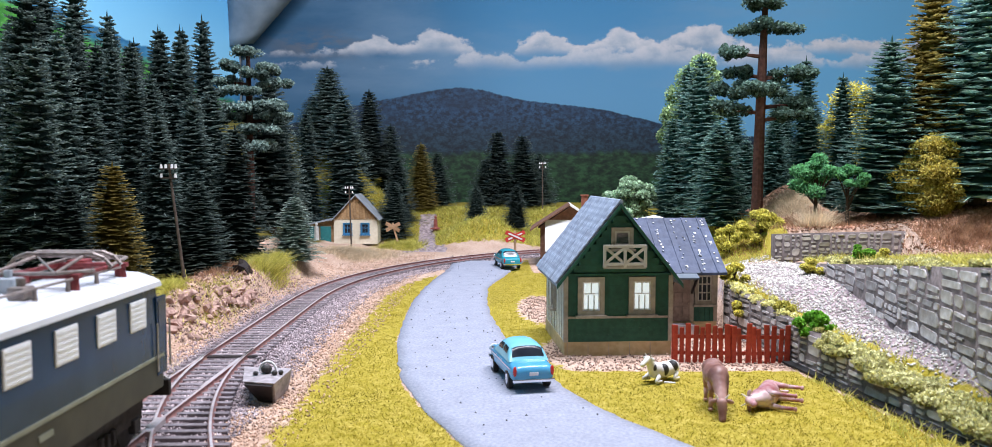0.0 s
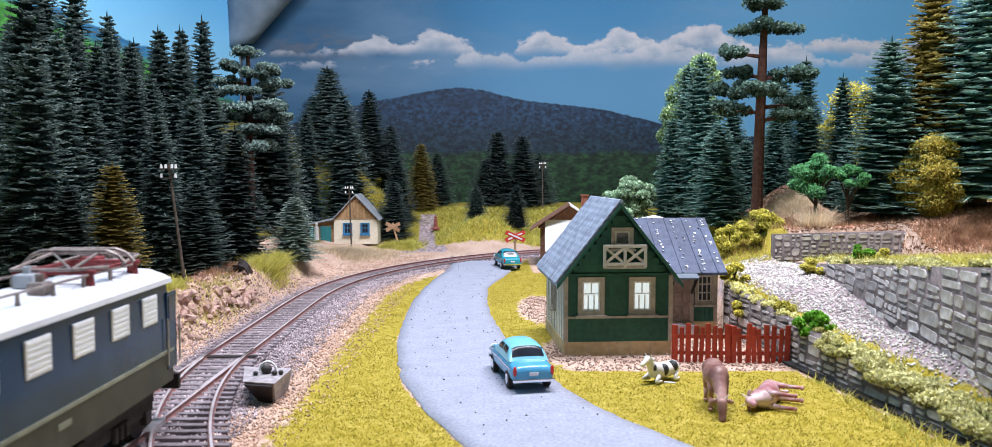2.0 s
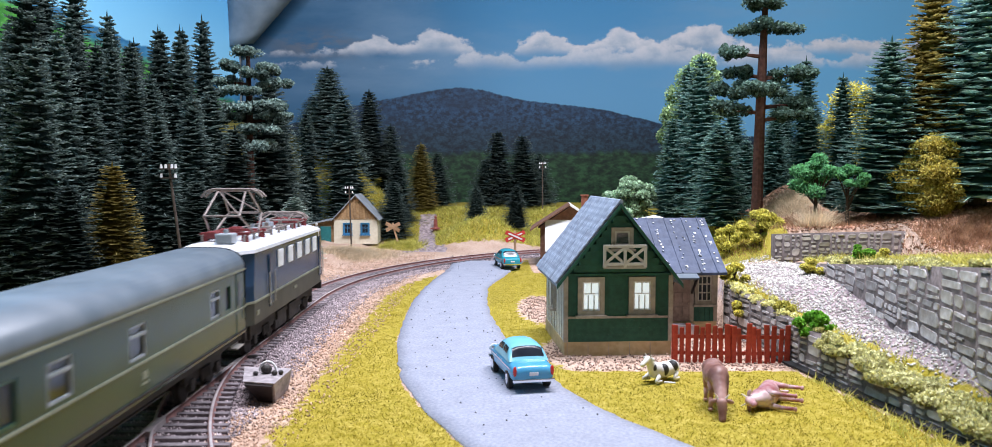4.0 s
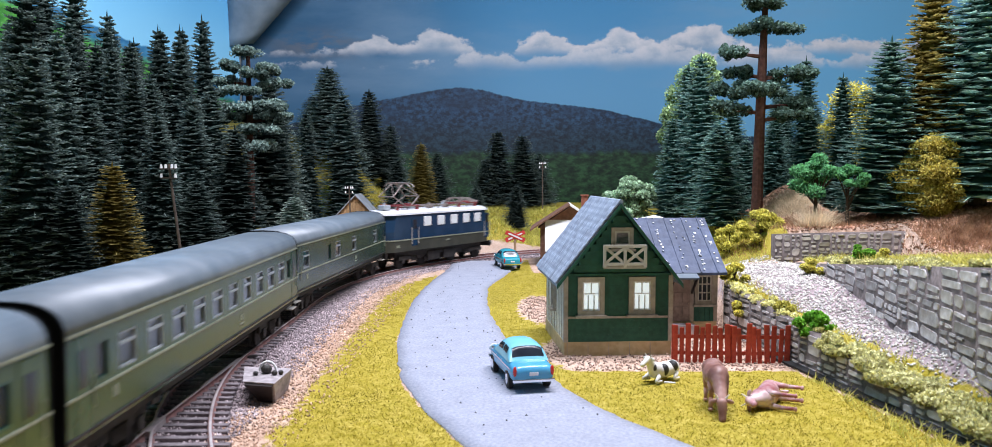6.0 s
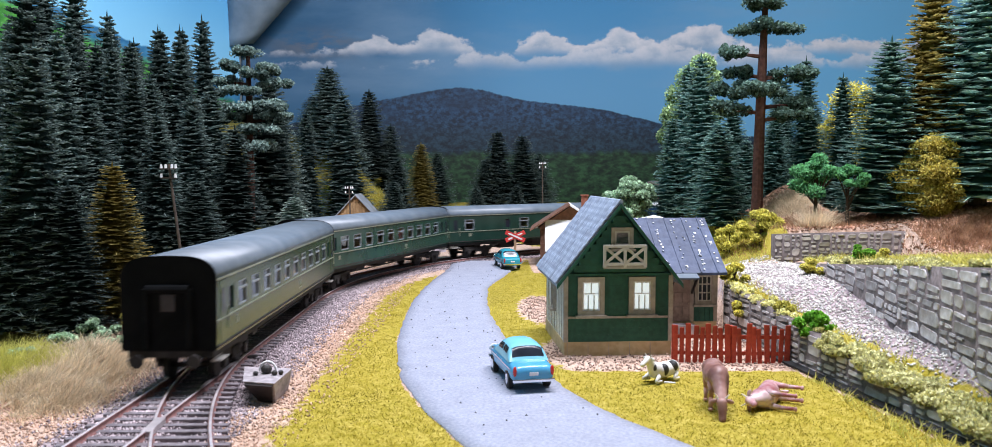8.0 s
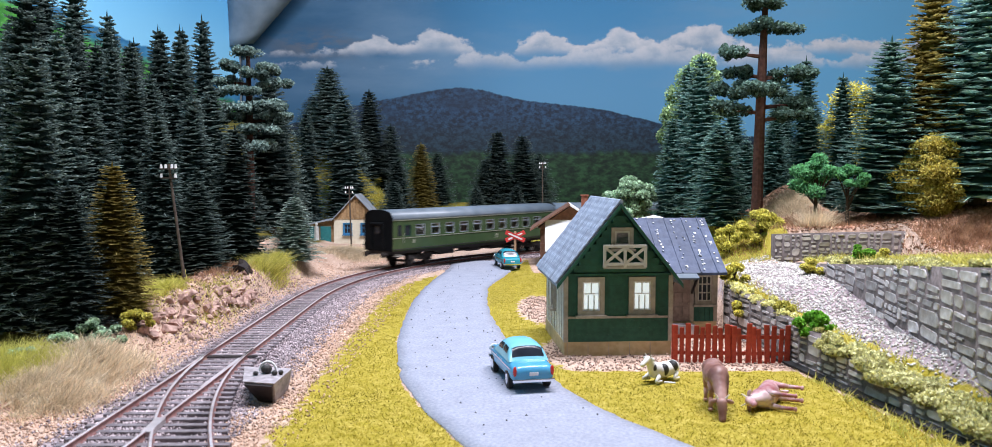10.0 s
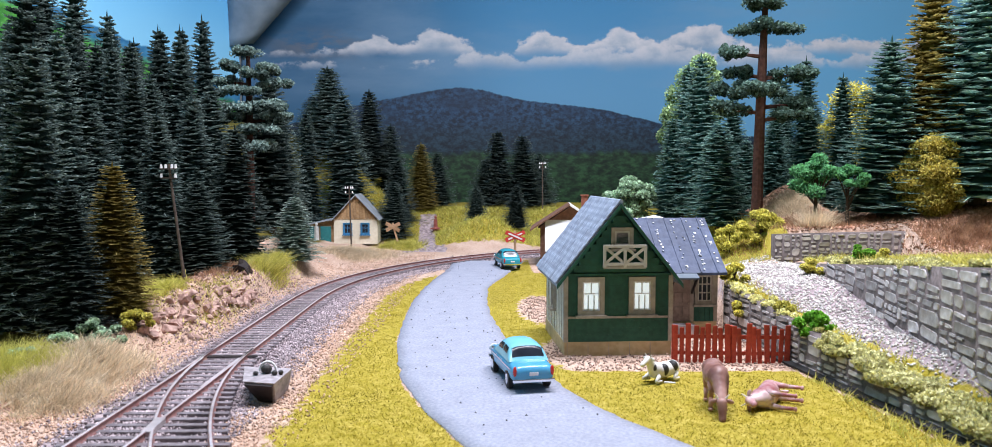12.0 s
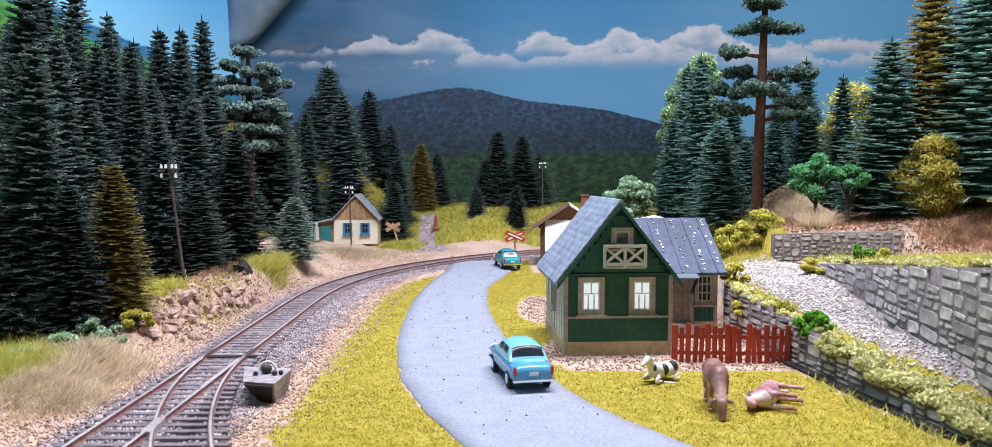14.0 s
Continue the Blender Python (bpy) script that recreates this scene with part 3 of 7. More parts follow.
def backdrop_print():
    """Evening sky with heaped clouds, a wooded hill, dark woods below."""
    m, nt, b, sep, calc, mixc, tex, ramp, bell = print_nodes("backdrop_print")
    x, z = sep.outputs["X"], sep.outputs["Z"]
    sky = mixc(ramp(z, 0.16, 0.38), (0.090, 0.25, 0.40), (0.045, 0.19, 0.345))
    sky = mixc(calc("MULTIPLY", ramp(x, 0.20, 0.55), 0.7), sky, (0.12, 0.33, 0.50))
    sky = mixc(calc("MULTIPLY", ramp(x, 0.08, -0.28), 0.85), sky, (0.017, 0.075, 0.15))
    veil = calc("MULTIPLY", ramp(tex(2.2, 8.0, 6, 0.6, 7.0), 0.42, 0.72), ramp(z, 0.18, 0.24))
    sky = mixc(calc("MULTIPLY", veil, 0.5), sky, (0.17, 0.26, 0.35))
    # a dusky smear of cloud over the dark end of the sky
    smear = calc("MULTIPLY", bell(x, -0.29, 0.07, 1.0), bell(z, 0.292, 0.022, 1.0))
    sky = mixc(calc("MULTIPLY", smear, ramp(tex(12, 34, 7, 0.65, 5.0), 0.42, 0.60)), sky, (0.115, 0.125, 0.145))
    # two banks of heaped cloud with flat soft feet
    for foot, heaps, thick in ((0.283, ((-0.20, 0.035, 0.020), (-0.10, 0.045, 0.036), (0.075, 0.035, 0.030), (0.19, 0.05, 0.034), (0.33, 0.07, 0.046), (0.55, 0.06, 0.026), (0.74, 0.08, 0.040)), 0.95),
                               (0.262, ((-0.02, 0.05, 0.022), (0.12, 0.07, 0.020), (0.27, 0.10, 0.034), (0.46, 0.06, 0.030), (0.64, 0.06, 0.026)), 0.7)):
        tops = foot
        for mid, width, tall in heaps:
            tops = calc("ADD", tops, bell(x, mid, width, tall))
        puff = calc("MULTIPLY", calc("SUBTRACT", tex(17, 24, 8, 0.62, foot * 40), 0.5), 0.085)
        lit = calc("SUBTRACT", calc("ADD", tops, puff), z)
        cl = calc("MULTIPLY", ramp(lit, -0.001, 0.007), ramp(calc("ADD", z, calc("MULTIPLY", puff, 0.4)), foot - 0.012, foot + 0.010))
        tone = mixc(ramp(lit, 0.045, 0.004), (0.20, 0.28, 0.355), (0.56, 0.53, 0.52))
        tone = mixc(ramp(tex(45, 60, 6, 0.65, 2.0), 0.35, 0.65, 0.0, 0.35), tone, (0.19, 0.27, 0.345))
        sky = mixc(calc("MULTIPLY", cl, thick), sky, tone)
    rise = calc("ADD", calc("ADD", bell(x, -0.06, 0.28, 0.058), bell(x, -0.055, 0.085, 0.022)), calc("ADD", bell(x, 0.17, 0.13, 0.018), bell(x, -0.20, 0.10, 0.014)))
    top = calc("ADD", 0.137, calc("ADD", rise, calc("MULTIPLY", tex(110, 5, 5, 0.7), 0.008)))
    hillm = ramp(calc("SUBTRACT", top, z), -0.001, 0.001)
    woods = tex(150, 210, 5, 0.7)
    stands = tex(24, 42, 4, 0.6, 1.0)
    hillc = mixc(ramp(woods, 0.38, 0.64), (0.002, 0.010, 0.026), (0.017, 0.062, 0.130))
    hillc = mixc(calc("MULTIPLY", ramp(stands, 0.40, 0.62), 0.55), hillc, (0.006, 0.022, 0.050))
    hillc = mixc(ramp(z, 0.19, 0.13), hillc, mixc(ramp(woods, 0.38, 0.64), (0.002, 0.008, 0.016), (0.014, 0.040, 0.062)))
    col = mixc(hillm, sky, hillc)
    low = calc("ADD", 0.106, calc("MULTIPLY", tex(22, 4, 5), 0.026))
    lowm = ramp(calc("SUBTRACT", low, z), -0.004, 0.006)
    lowc = mixc(ramp(tex(60, 110, 6, 0.7), 0.38, 0.66), (0.002, 0.010, 0.005), (0.022, 0.070, 0.026))
    col = mixc(lowm, col, lowc)
    nt.links.new(col, b.inputs["Base Color"])
    return m


def side_print():
    """Bright sky, a blue ridge and a green slope."""
    m, nt, b, sep, calc, mixc, tex, ramp, bell = print_nodes("side_print")
    y, z = sep.outputs["Y"], sep.outputs["Z"]
    woods = tex(60, 90, 6, 0.7)
    ridge = calc("ADD", 0.232, calc("ADD", calc("MULTIPLY", calc("SUBTRACT", 1.12, y), 0.16), calc("MULTIPLY", tex(12, 3, 4), 0.03)))
    sky = mixc(ramp(z, 0.24, 0.36), (0.30, 0.70, 0.95), (0.17, 0.55, 0.90))
    col = mixc(ramp(calc("SUBTRACT", ridge, z), -0.001, 0.002), sky, mixc(ramp(woods, 0.3, 0.7), (0.03, 0.16, 0.32), (0.07, 0.27, 0.46)))
    col = mixc(ramp(calc("SUBTRACT", calc("SUBTRACT", ridge, 0.020), z), -0.01, 0.006), col, mixc(ramp(woods, 0.3, 0.7), (0.03, 0.15, 0.03), (0.12, 0.42, 0.07)))
    nt.links.new(col, b.inputs["Base Color"])
    return m


def standing_sheet(name, pts, tall, mat, label):
    v, f = [], []
    n = len(pts)
    for k in range(2):
        for z in (-3, tall):
            for x, y in pts:
                v.append((x - 0.3 * k, y + 0.3 * k, z))
    for i in range(n - 1):
        f.append((i, i + 1, n + i + 1, n + i))
        f.append((2 * n + i + 1, 2 * n + i, 3 * n + i, 3 * n + i + 1))
        f.append((n + i, n + i + 1, 3 * n + i + 1, 3 * n + i))
    ob = smooth(cloud(name, v, f, mat))
    return tagged(ob, label, "backdrop", kind="structure")


standing_sheet("backdrop", [(170, 135), (-38, 135), (-41.0, 134.2)], 75, backdrop_print(), "printed photo backdrop of evening sky, clouds and wooded hill")
standing_sheet("side_backdrop", [(-41.3, 133.6), (-43.5, 127), (-44.6, 122), (-46.2, 112), (-58, 60), (-66, -20)], 75, side_print(), "printed photo backdrop of pale sky and blue ridge")


def curled_corner():
    """The unglued upper corner of the printed sheet rolls forward and shows its grey back."""
    n = 9
    v, f = [], []
    for i in range(n):
        q = i / (n - 1)
        for k in range(5):
            w = k / 4
            x = -43.2 + (4.8 + 10.4 * q) * w
            v.append((x, 132.6 - 4.5 * math.sin(math.pi * (0.1 + 0.75 * w)) * (0.4 + 0.6 * q), 28.2 + 11.0 * q + 0.8 * w))
    for i in range(n - 1):
        for k in range(4):
            f.append((i * 5 + k, i * 5 + k + 1, i * 5 + k + 6, i * 5 + k + 5))
    ob = smooth(cloud("curled_paper", v, f, M_PAPER))
    mod = ob.modifiers.new("thickness", "SOLIDIFY")
    mod.thickness = 0.0015
    return tagged(ob, "curled grey paper corner of the backdrop sheet", "paper", kind="structure")


curled_corner()


# ---- railway track ----
def sweep(name, s0, s1, off, prof, mat, parent, label="", bend=None, z0=0.0, step=0.6):
    """A profile of (side, up) points swept along the line at a side offset; bend(s) adds to it."""
    ss_ = np.arange(s0, s1 + 0.01, step)
    v, f = [], []
    k = len(prof)
    for s in ss_:
        c, h = line_at(s), line_heading(s)
        o = off + (bend(s) if bend else 0.0)
        for a, b in prof:
            v.append((c[0] + (o + a) * math.cos(h), c[1] - (o + a) * math.sin(h), z0 + b))
    for i in range(len(ss_) - 1):
        for j in range(k):
            f.append((i * k + j, i * k + (j + 1) % k, (i + 1) * k + (j + 1) % k, (i + 1) * k + j))
    return cloud(name, v, f, mat, parent, label)


RAIL = [(-0.10, 0.0), (-0.10, 0.03), (-0.03, 0.06), (-0.03, 0.16), (-0.055, 0.18), (-0.055, 0.21), (0.055, 0.21), (0.055, 0.18), (0.03, 0.16), (0.03, 0.06), (0.10, 0.03), (0.10, 0.0)]
HEAD = [(-0.05, 0.208), (-0.04, 0.222), (0.04, 0.222), (0.05, 0.208)]
RAIL_Z = 0.13


def branch(s):
    """How far the branch track has swung to the right of the main line, coming towards the front."""
    d = max(0.0, 36.0 - s)
    return d * d / 70.0


def build_track():
    tr = thing("railway_track", 0, 0, 0, 0, "brown model railway track with dark sleepers and a turnout", "railway track")
    for o in (-0.87, 0.87):
        part_rail = sweep("rail", -110, 250, o, RAIL, M_RAILSIDE, tr, "rusty brown rail", z0=RAIL_Z)
        sweep("rail_head", -110, 250, o, HEAD, M_RAILHEAD, part_rail, "bright worn rail head", z0=RAIL_Z)
    for o in (-0.87, 0.87):
        b = sweep("branch_rail", 5, 36.5, o, RAIL, M_RAILSIDE, tr, "rusty brown branch rail", bend=branch, z0=RAIL_Z)
        sweep("rail_head", 5, 36.5, o, HEAD, M_RAILHEAD, b, "bright worn rail head", bend=branch, z0=RAIL_Z)
    bm = bmesh.new()
    box(bm, (0, 0, 0.065), (2.9, 0.26, 0.13), bevel=0.02)
    first = part("sleeper", bm, M_SLEEPER, tr)
    mesh = first.data
    n = 0
    for s in np.arange(14, 132, 0.64):
        c, h = line_at(s), line_heading(s)
        wide = 1.0
        if 20 < s < 37:
            wide = 1 + branch(s) / 2.9
        ob = first if n == 0 else new("sleeper", mesh)
        ob.parent = tr
        sh = (wide - 1) * 1.45
        ob.matrix_basis = place(c[0] + sh * math.cos(h), c[1] - sh * math.sin(h), 0.05, -math.degrees(h)) @ Matrix.Diagonal((wide, 1, 1, 1))
        n += 1
    bm = bmesh.new()
    for s in np.arange(-110, 13.9, 0.64):
        c, h = line_at(s), line_heading(s)
        box(bm, (c[0], c[1], 0.115), (2.9, 0.26, 0.13), -math.degrees(h))
    for s in np.arange(132.3, 250, 0.64):
        c, h = line_at(s), line_heading(s)
        box(bm, (c[0], c[1], 0.115), (2.9, 0.26, 0.13), -math.degrees(h))
    far = part("sleeper_row", bm, M_SLEEPER, tr, "dark sleepers out of sight")
    far["kind"] = "stuff"
    # check rails, frog wing and the point blades' tie bar
    bm = bmesh.new()
    for o, s0, s1 in ((0.80, 29.5, 34.5), (-0.80, 29.0, 34.5)):
        sweep("point_blade", s0, s1, o, HEAD, M_RAILHEAD, tr, "bright switch blade", bend=(lambda q: branch(q) * 0.9) if o < 0 else None, z0=RAIL_Z + 0.004)
    fc = line_at(25.0)
    part("frog", box(bmesh.new(), (fc[0] + 0.87, fc[1], RAIL_Z + 0.12), (0.30, 1.5, 0.212), 5, bevel=0.03), M_RAILHEAD, tr, "bright cast frog of the turnout")
    c = line_at(35.2)
    box(bm, (c[0] + 0.2, c[1], 0.2), (2.2, 0.3, 0.06), 1)
    part("tie_bar", bm, M_BLACKBROWN, tr, "black point tie bar")
    return tr


build_track()


def scatter_stones(name, n, sampler, size, mat, label, seed):
    r = np.random.default_rng(seed)
    p = sampler(r, n)
    n = len(p)
    base = np.array([(1, 0, 0), (-1, 0, 0), (0, 1, 0), (0, -1, 0), (0, 0, 1), (0, 0, -1)], float)
    tri = np.array([(0, 2, 4), (2, 1, 4), (1, 3, 4), (3, 0, 4), (2, 0, 5), (1, 2, 5), (3, 1, 5), (0, 3, 5)])
    sc = size * r.uniform(0.5, 1.2, (n, 1, 1)) * r.uniform(0.6, 1.2, (n, 6, 3))
    a = r.uniform(0, 6.28, n)
    rot = np.zeros((n, 3, 3))
    rot[:, 0, 0], rot[:, 0, 1], rot[:, 1, 0], rot[:, 1, 1], rot[:, 2, 2] = np.cos(a), -np.sin(a), np.sin(a), np.cos(a), 1
    rot[:, 2, 0] = r.uniform(-0.5, 0.5, n)
    v = np.einsum("nij,nkj->nki", rot, base[None] * sc) + p[:, None, :]
    f = tri[None] + (np.arange(n) * 6)[:, None, None]
    ob = cloud(name, v.reshape(-1, 3), f.reshape(-1, 3), mat)
    return tagged(ob, label, "stones", kind="stuff")


def ballast_points(r, n):
    s = r.uniform(16, 125, n)
    s = np.where(r.random(n) < 0.6, r.uniform(16, 65, n), s)
    o = r.normal(0, 1.35, n)
    o = np.where(r.random(n) < 0.4, r.uniform(0.5, 3.6, n), o)
    o = np.where(r.random(n) < 0.42, r.uniform(-1.3, 1.3, n), o)
    x, y, h = np.interp(s, LINE_S, LINE_X), np.interp(s, LINE_S, LINE_Y), np.interp(s, LINE_S, LINE_T)
    x, y = x + o * np.cos(h), y - o * np.sin(h)
    z = np.array([land(a, b) for a, b in zip(x, y)])
    keep = (abs(o) < 4.2)
    return np.stack([x, y, z + np.where(abs(o) < 1.35, 0.046, 0.03)], 1)[keep]


scatter_stones("track_ballast", 60000, ballast_points, 0.062, M_STONECHIP, "grey-violet ballast stones between and beside the rails", 3)


def tan_points(r, n):
    y = r.uniform(18, 90, n)
    y = np.where(r.random(n) < 0.6, r.uniform(18, 60, n), y)
    x = r.uniform(-17.5, -6.0, n)
    off = line_offset(x, y)
    g, c, l = covers(x, y, off)
    keep = (abs(off) > 1.9) & ((off < 0) | (off > 2.8)) & (off < 6) & (off > -7) & (g < np.where(r.random(n) < 0.2, 2.0, 0.5))
    x, y = x[keep], y[keep]
    z = np.array([land(a, b) for a, b in zip(x, y)])
    return np.stack([x, y, z + 0.02], 1)


scatter_stones("tan_gravel", 38000, tan_points, 0.055, M_TANCHIP, "tan and pinkish gravel strewn beside the track", 4)


def pale_points(r, n):
    y = r.uniform(18, 52, n)
    x = r.uniform(12.2, 19, n)
    keep = (x < upper_wall_x(y) - 0.1) & (x > low_wall_x(y) + 0.9)
    x, y = x[keep], y[keep]
    z = np.array([land(a, b) for a, b in zip(x, y)])
    return np.stack([x, y, z + 0.02], 1)


scatter_stones("path_chips", 9000, pale_points, 0.085, M_PALECHIP, "pale stone chips on the path between the walls", 5)


def yard_points(r, n):
    x, y = r.uniform(0.5, 13.2, n), r.uniform(32.5, 57, n)
    off = line_offset(x, y)
    g, c, l = covers(x, y, off)
    keep = (g < 0.4) & (x > np.interp(y, ROAD_Y, ROAD_R))
    x, y = x[keep], y[keep]
    z = np.array([land(a, b) for a, b in zip(x, y)])
    return np.stack([x, y, z + 0.02], 1)


scatter_stones("yard_gravel", 9000, yard_points, 0.07, M_YARDSHADE, "tan gravel in the yard round the green house, darkened for the house's shade", 6)


def grit_points(r, n):
    y = r.uniform(22, 74, n)
    l, q = np.interp(y, ROAD_Y, ROAD_L), np.interp(y, ROAD_Y, ROAD_R)
    x = l + (q - l) * r.uniform(0.06, 0.94, n)
    return np.stack([x, y, np.full(n, 0.13)], 1)


scatter_stones("road_grit", 130, grit_points, 0.042, M_BLACKBROWN, "dark grit scattered on the paper road", 8)


def face_points(r, n):
    y = r.uniform(38, 60, n)
    x = r.uniform(-17.2, -13.6, n)
    keep = line_offset(x, y) < -2.4
    x, y = x[keep], y[keep]
    z = np.array([land(a, b) for a, b in zip(x, y)])
    return np.stack([x, y, z + 0.03], 1)


scatter_stones("bank_boulders", 60, face_points, 0.26, M_BANKROCK, "brown chunks of broken rock on the cut bank", 19)
scatter_stones("cut_bank_rubble", 1500, face_points, 0.09, M_BANKROCK, "brown and tan broken rock of the cut bank", 9)


# ---- the train ----
def roof_outline(half, eave, top, n=10):
    """Arched roof section from eave to eave."""
    pts = []
    for i in range(n + 1):
        a = math.pi * i / n
        c = math.cos(a)
        pts.append((half * math.copysign(abs(c) ** 0.62, c), eave + (top - eave) * math.sin(a) ** 0.8))
    return pts


def bogie(parent, x, wheelbase, r, name="bogie"):
    b = new(name)
    b.empty_display_size = 0.003
    b.parent = parent
    b.matrix_basis = place(x, 0, 0)
    bm = bmesh.new()
    for sy in (-1, 1):
        box(bm, (0, sy * 1.12, 0.85), (wheelbase + 1.1, 0.16, 0.36), bevel=0.04)
        for wx in (-wheelbase / 2, wheelbase / 2):
            box(bm, (wx, sy * 1.2, 0.62), (0.42, 0.2, 0.4), bevel=0.05)
        for wx in (-0.35, 0, 0.35):
            rod(bm, (wx, sy * 1.22, 0.55), (wx, sy * 1.22, 0.95), 0.11, n=8)
    box(bm, (0, 0, 1.0), (0.8, 2.1, 0.4))
    part("bogie_frame", bm, M_FRAME, b, "black bogie frame")
    for wx in (-wheelbase / 2, wheelbase / 2):
        bm = bmesh.new()
        for sy in (-1, 1):
            rod(bm, (wx, sy * 0.80, r + 0.02), (wx, sy * 0.96, r + 0.02), r, n=20)
            rod(bm, (wx, sy * 0.74, r + 0.02), (wx, sy * 0.80, r + 0.02), r + 0.1, n=20)
        rod(bm, (wx, -0.8, r + 0.02), (wx, 0.8, r + 0.02), 0.1)
        part("wheelset", bm, M_FRAME, b, "dark steel wheelset")
    return b


def side_shell(bm, length, y0, y1, z0, z1, windows, wz0, wz1):
    """A side wall with real window openings, as joined strips."""
    box(bm, (0, (y0 + y1) / 2, (z0 + wz0) / 2), (length, y1 - y0, wz0 - z0))
    box(bm, (0, (y0 + y1) / 2, (wz1 + z1) / 2), (length, y1 - y0, z1 - wz1))
    edge = -length / 2
    for c, w in windows + [(length / 2 + 1, 2)]:
        a = c - w / 2
        box(bm, ((edge + a) / 2, (y0 + y1) / 2, (wz0 + wz1) / 2), (a - edge, y1 - y0, wz1 - wz0))
        edge = c + w / 2


RB = 0.35   # rail head height


ROW_OF_TEN = [(-9.9, 0.75)] + [(-8.4 + i * 1.87, 1.12) for i in range(10)] + [(9.9, 0.75)]
VAN_WINDOWS = [(-9.3, 1.1), (-4.7, 0.75), (-2.65, 1.1), (1.5, 1.1), (8.05, 1.02), (9.5, 0.75)]


def coach(label, wins):
    L, W = 23.4, 3.3
    t = thing("passenger_coach", 0, 0, RB, 0, label, "railway coach", "coaches of the train")
    wz0, wz1 = 2.66, 3.62
    for sy in (-1, 1):
        bm = bmesh.new()
        y1 = sy * W / 2
        y0 = y1 - sy * 0.14
        side_shell(bm, L, min(y0, y1), max(y0, y1), 2.52, 4.02, wins, wz0, wz1)
        part("side_wall", bm, M_COACH, t, "dark green side wall with window openings")
        bm = bmesh.new()
        box(bm, (0, (y0 + y1) / 2, 2.0), (L, 0.15, 1.04))
        part("lower_panel", bm, M_COACH, t)
        for z, m_, nm in ((2.53, M_LINE, "waist_line"), (4.0, M_LINE, "rain_strip"), (1.62, M_FRAME, "sole_line")):
            bm = bmesh.new()
            box(bm, (0, y1 + sy * 0.02, z), (L, 0.06, 0.06))
            part(nm, bm, m_, t, "thin pale line" if m_ is M_LINE else "")
        for c, w in wins:
            wf = bmesh.new()
            for q in (-1, 1):
                box(wf, (c + q * (w / 2 - 0.03), y1 - sy * 0.06, (wz0 + wz1) / 2), (0.06, 0.1, wz1 - wz0))
            box(wf, (c, y1 - sy * 0.06, wz0 + 0.03), (w, 0.1, 0.06))
            box(wf, (c, y1 - sy * 0.06, wz1 - 0.03), (w, 0.1, 0.06))
            if w > 1:
                box(wf, (c, y1 - sy * 0.03, wz0 + 0.66), (w, 0.08, 0.08))
            wo = part("window", wf, M_VENT if w > 1 else M_COACH, t, "pale framed sliding window")
            bm = bmesh.new()
            box(bm, (c, y1 - sy * 0.09, (wz0 + wz1) / 2), (w - 0.04, 0.02, wz1 - wz0 - 0.04))
            part("pane", bm, M_CARGLASS if w < 1 else M_PANE, wo)
        for c in (-10.9, 10.9):
            bm = bmesh.new()
            box(bm, (c, y1 + sy * 0.005, 2.75), (0.78, 0.04, 2.3), bevel=0.015)
            d = part("door", bm, M_COACH, t, "green end door")
            bm = bmesh.new()
            box(bm, (c, y1 + sy * 0.03, 3.15), (0.42, 0.02, 0.9))
            part("door_pane", bm, M_CARGLASS, d)
            bm = bmesh.new()
            rod(bm, (c + 0.45, y1 + sy * 0.06, 2.1), (c + 0.45, y1 + sy * 0.06, 2.9), 0.025, n=6)
            part("grab_rail", bm, M_LINE, d)
        bm = bmesh.new()
        box(bm, (1.9, y1 + sy * 0.01, 2.15), (0.34, 0.02, 0.22))
        box(bm, (1.9, y1 + sy * 0.01, 1.92), (0.5, 0.02, 0.06))
        box(bm, (-9.2, y1 + sy * 0.01, 2.2), (0.28, 0.02, 0.28))
        part("lettering", bm, M_LINE, t, "small pale plates and bars")
    bm = bmesh.new()
    prism(bm, roof_outline(W / 2 + 0.02, 3.98, 4.84, 16), "x", -L / 2 - 0.02, L / 2 + 0.02)
    r = part("roof", bm, M_COACHROOF, t, "arched grey roof with a soft shine")
    smooth(r)
    for i in range(11):
        for oy in ((0.0,) if i % 2 else (0.0, -0.55)):
            bm = bmesh.new()
            box(bm, (-10 + i * 2.0, oy - 0.2 + 0.75, 4.74), (0.62, 0.2, 0.14), bevel=0.05)
            part("roof_vent", bm, M_VENT, r, "pale roof ventilator")
    for sx in (-1, 1):
        bm = bmesh.new()
        out = [(-W / 2, 1.48), (W / 2, 1.48)] + roof_outline(W / 2 + 0.03, 3.98, 4.86, 16)
        prism(bm, out, "x", sx * (L / 2 + 0.0) - 0.05, sx * (L / 2 + 0.0) + 0.05)
        e = part("end_wall", bm, M_COACHEND, t, "black end wall")
        bm = bmesh.new()
        x = sx * (L / 2 + 0.12)
        for a, b in (((x, -0.75, 1.6), (x, -0.75, 3.7)), ((x, 0.75, 1.6), (x, 0.75, 3.7)), ((x, -0.75, 3.7), (x, 0.75, 3.7))):
            rod(bm, a, b, 0.14, n=8)
        part("gangway", bm, M_COACHEND, e, "black rubber gangway")
        bm = bmesh.new()
        box(bm, (sx * (L / 2 + 0.06), 0, 2.6), (0.05, 1.2, 2.2), bevel=0.02)
        dd = part("end_door", bm, M_COACHEND, e)
        bm = bmesh.new()
        box(bm, (sx * (L / 2 + 0.09), 0, 3.2), (0.03, 0.5, 0.6))
        part("end_pane", bm, M_CARGLASS, e, "dark end window")
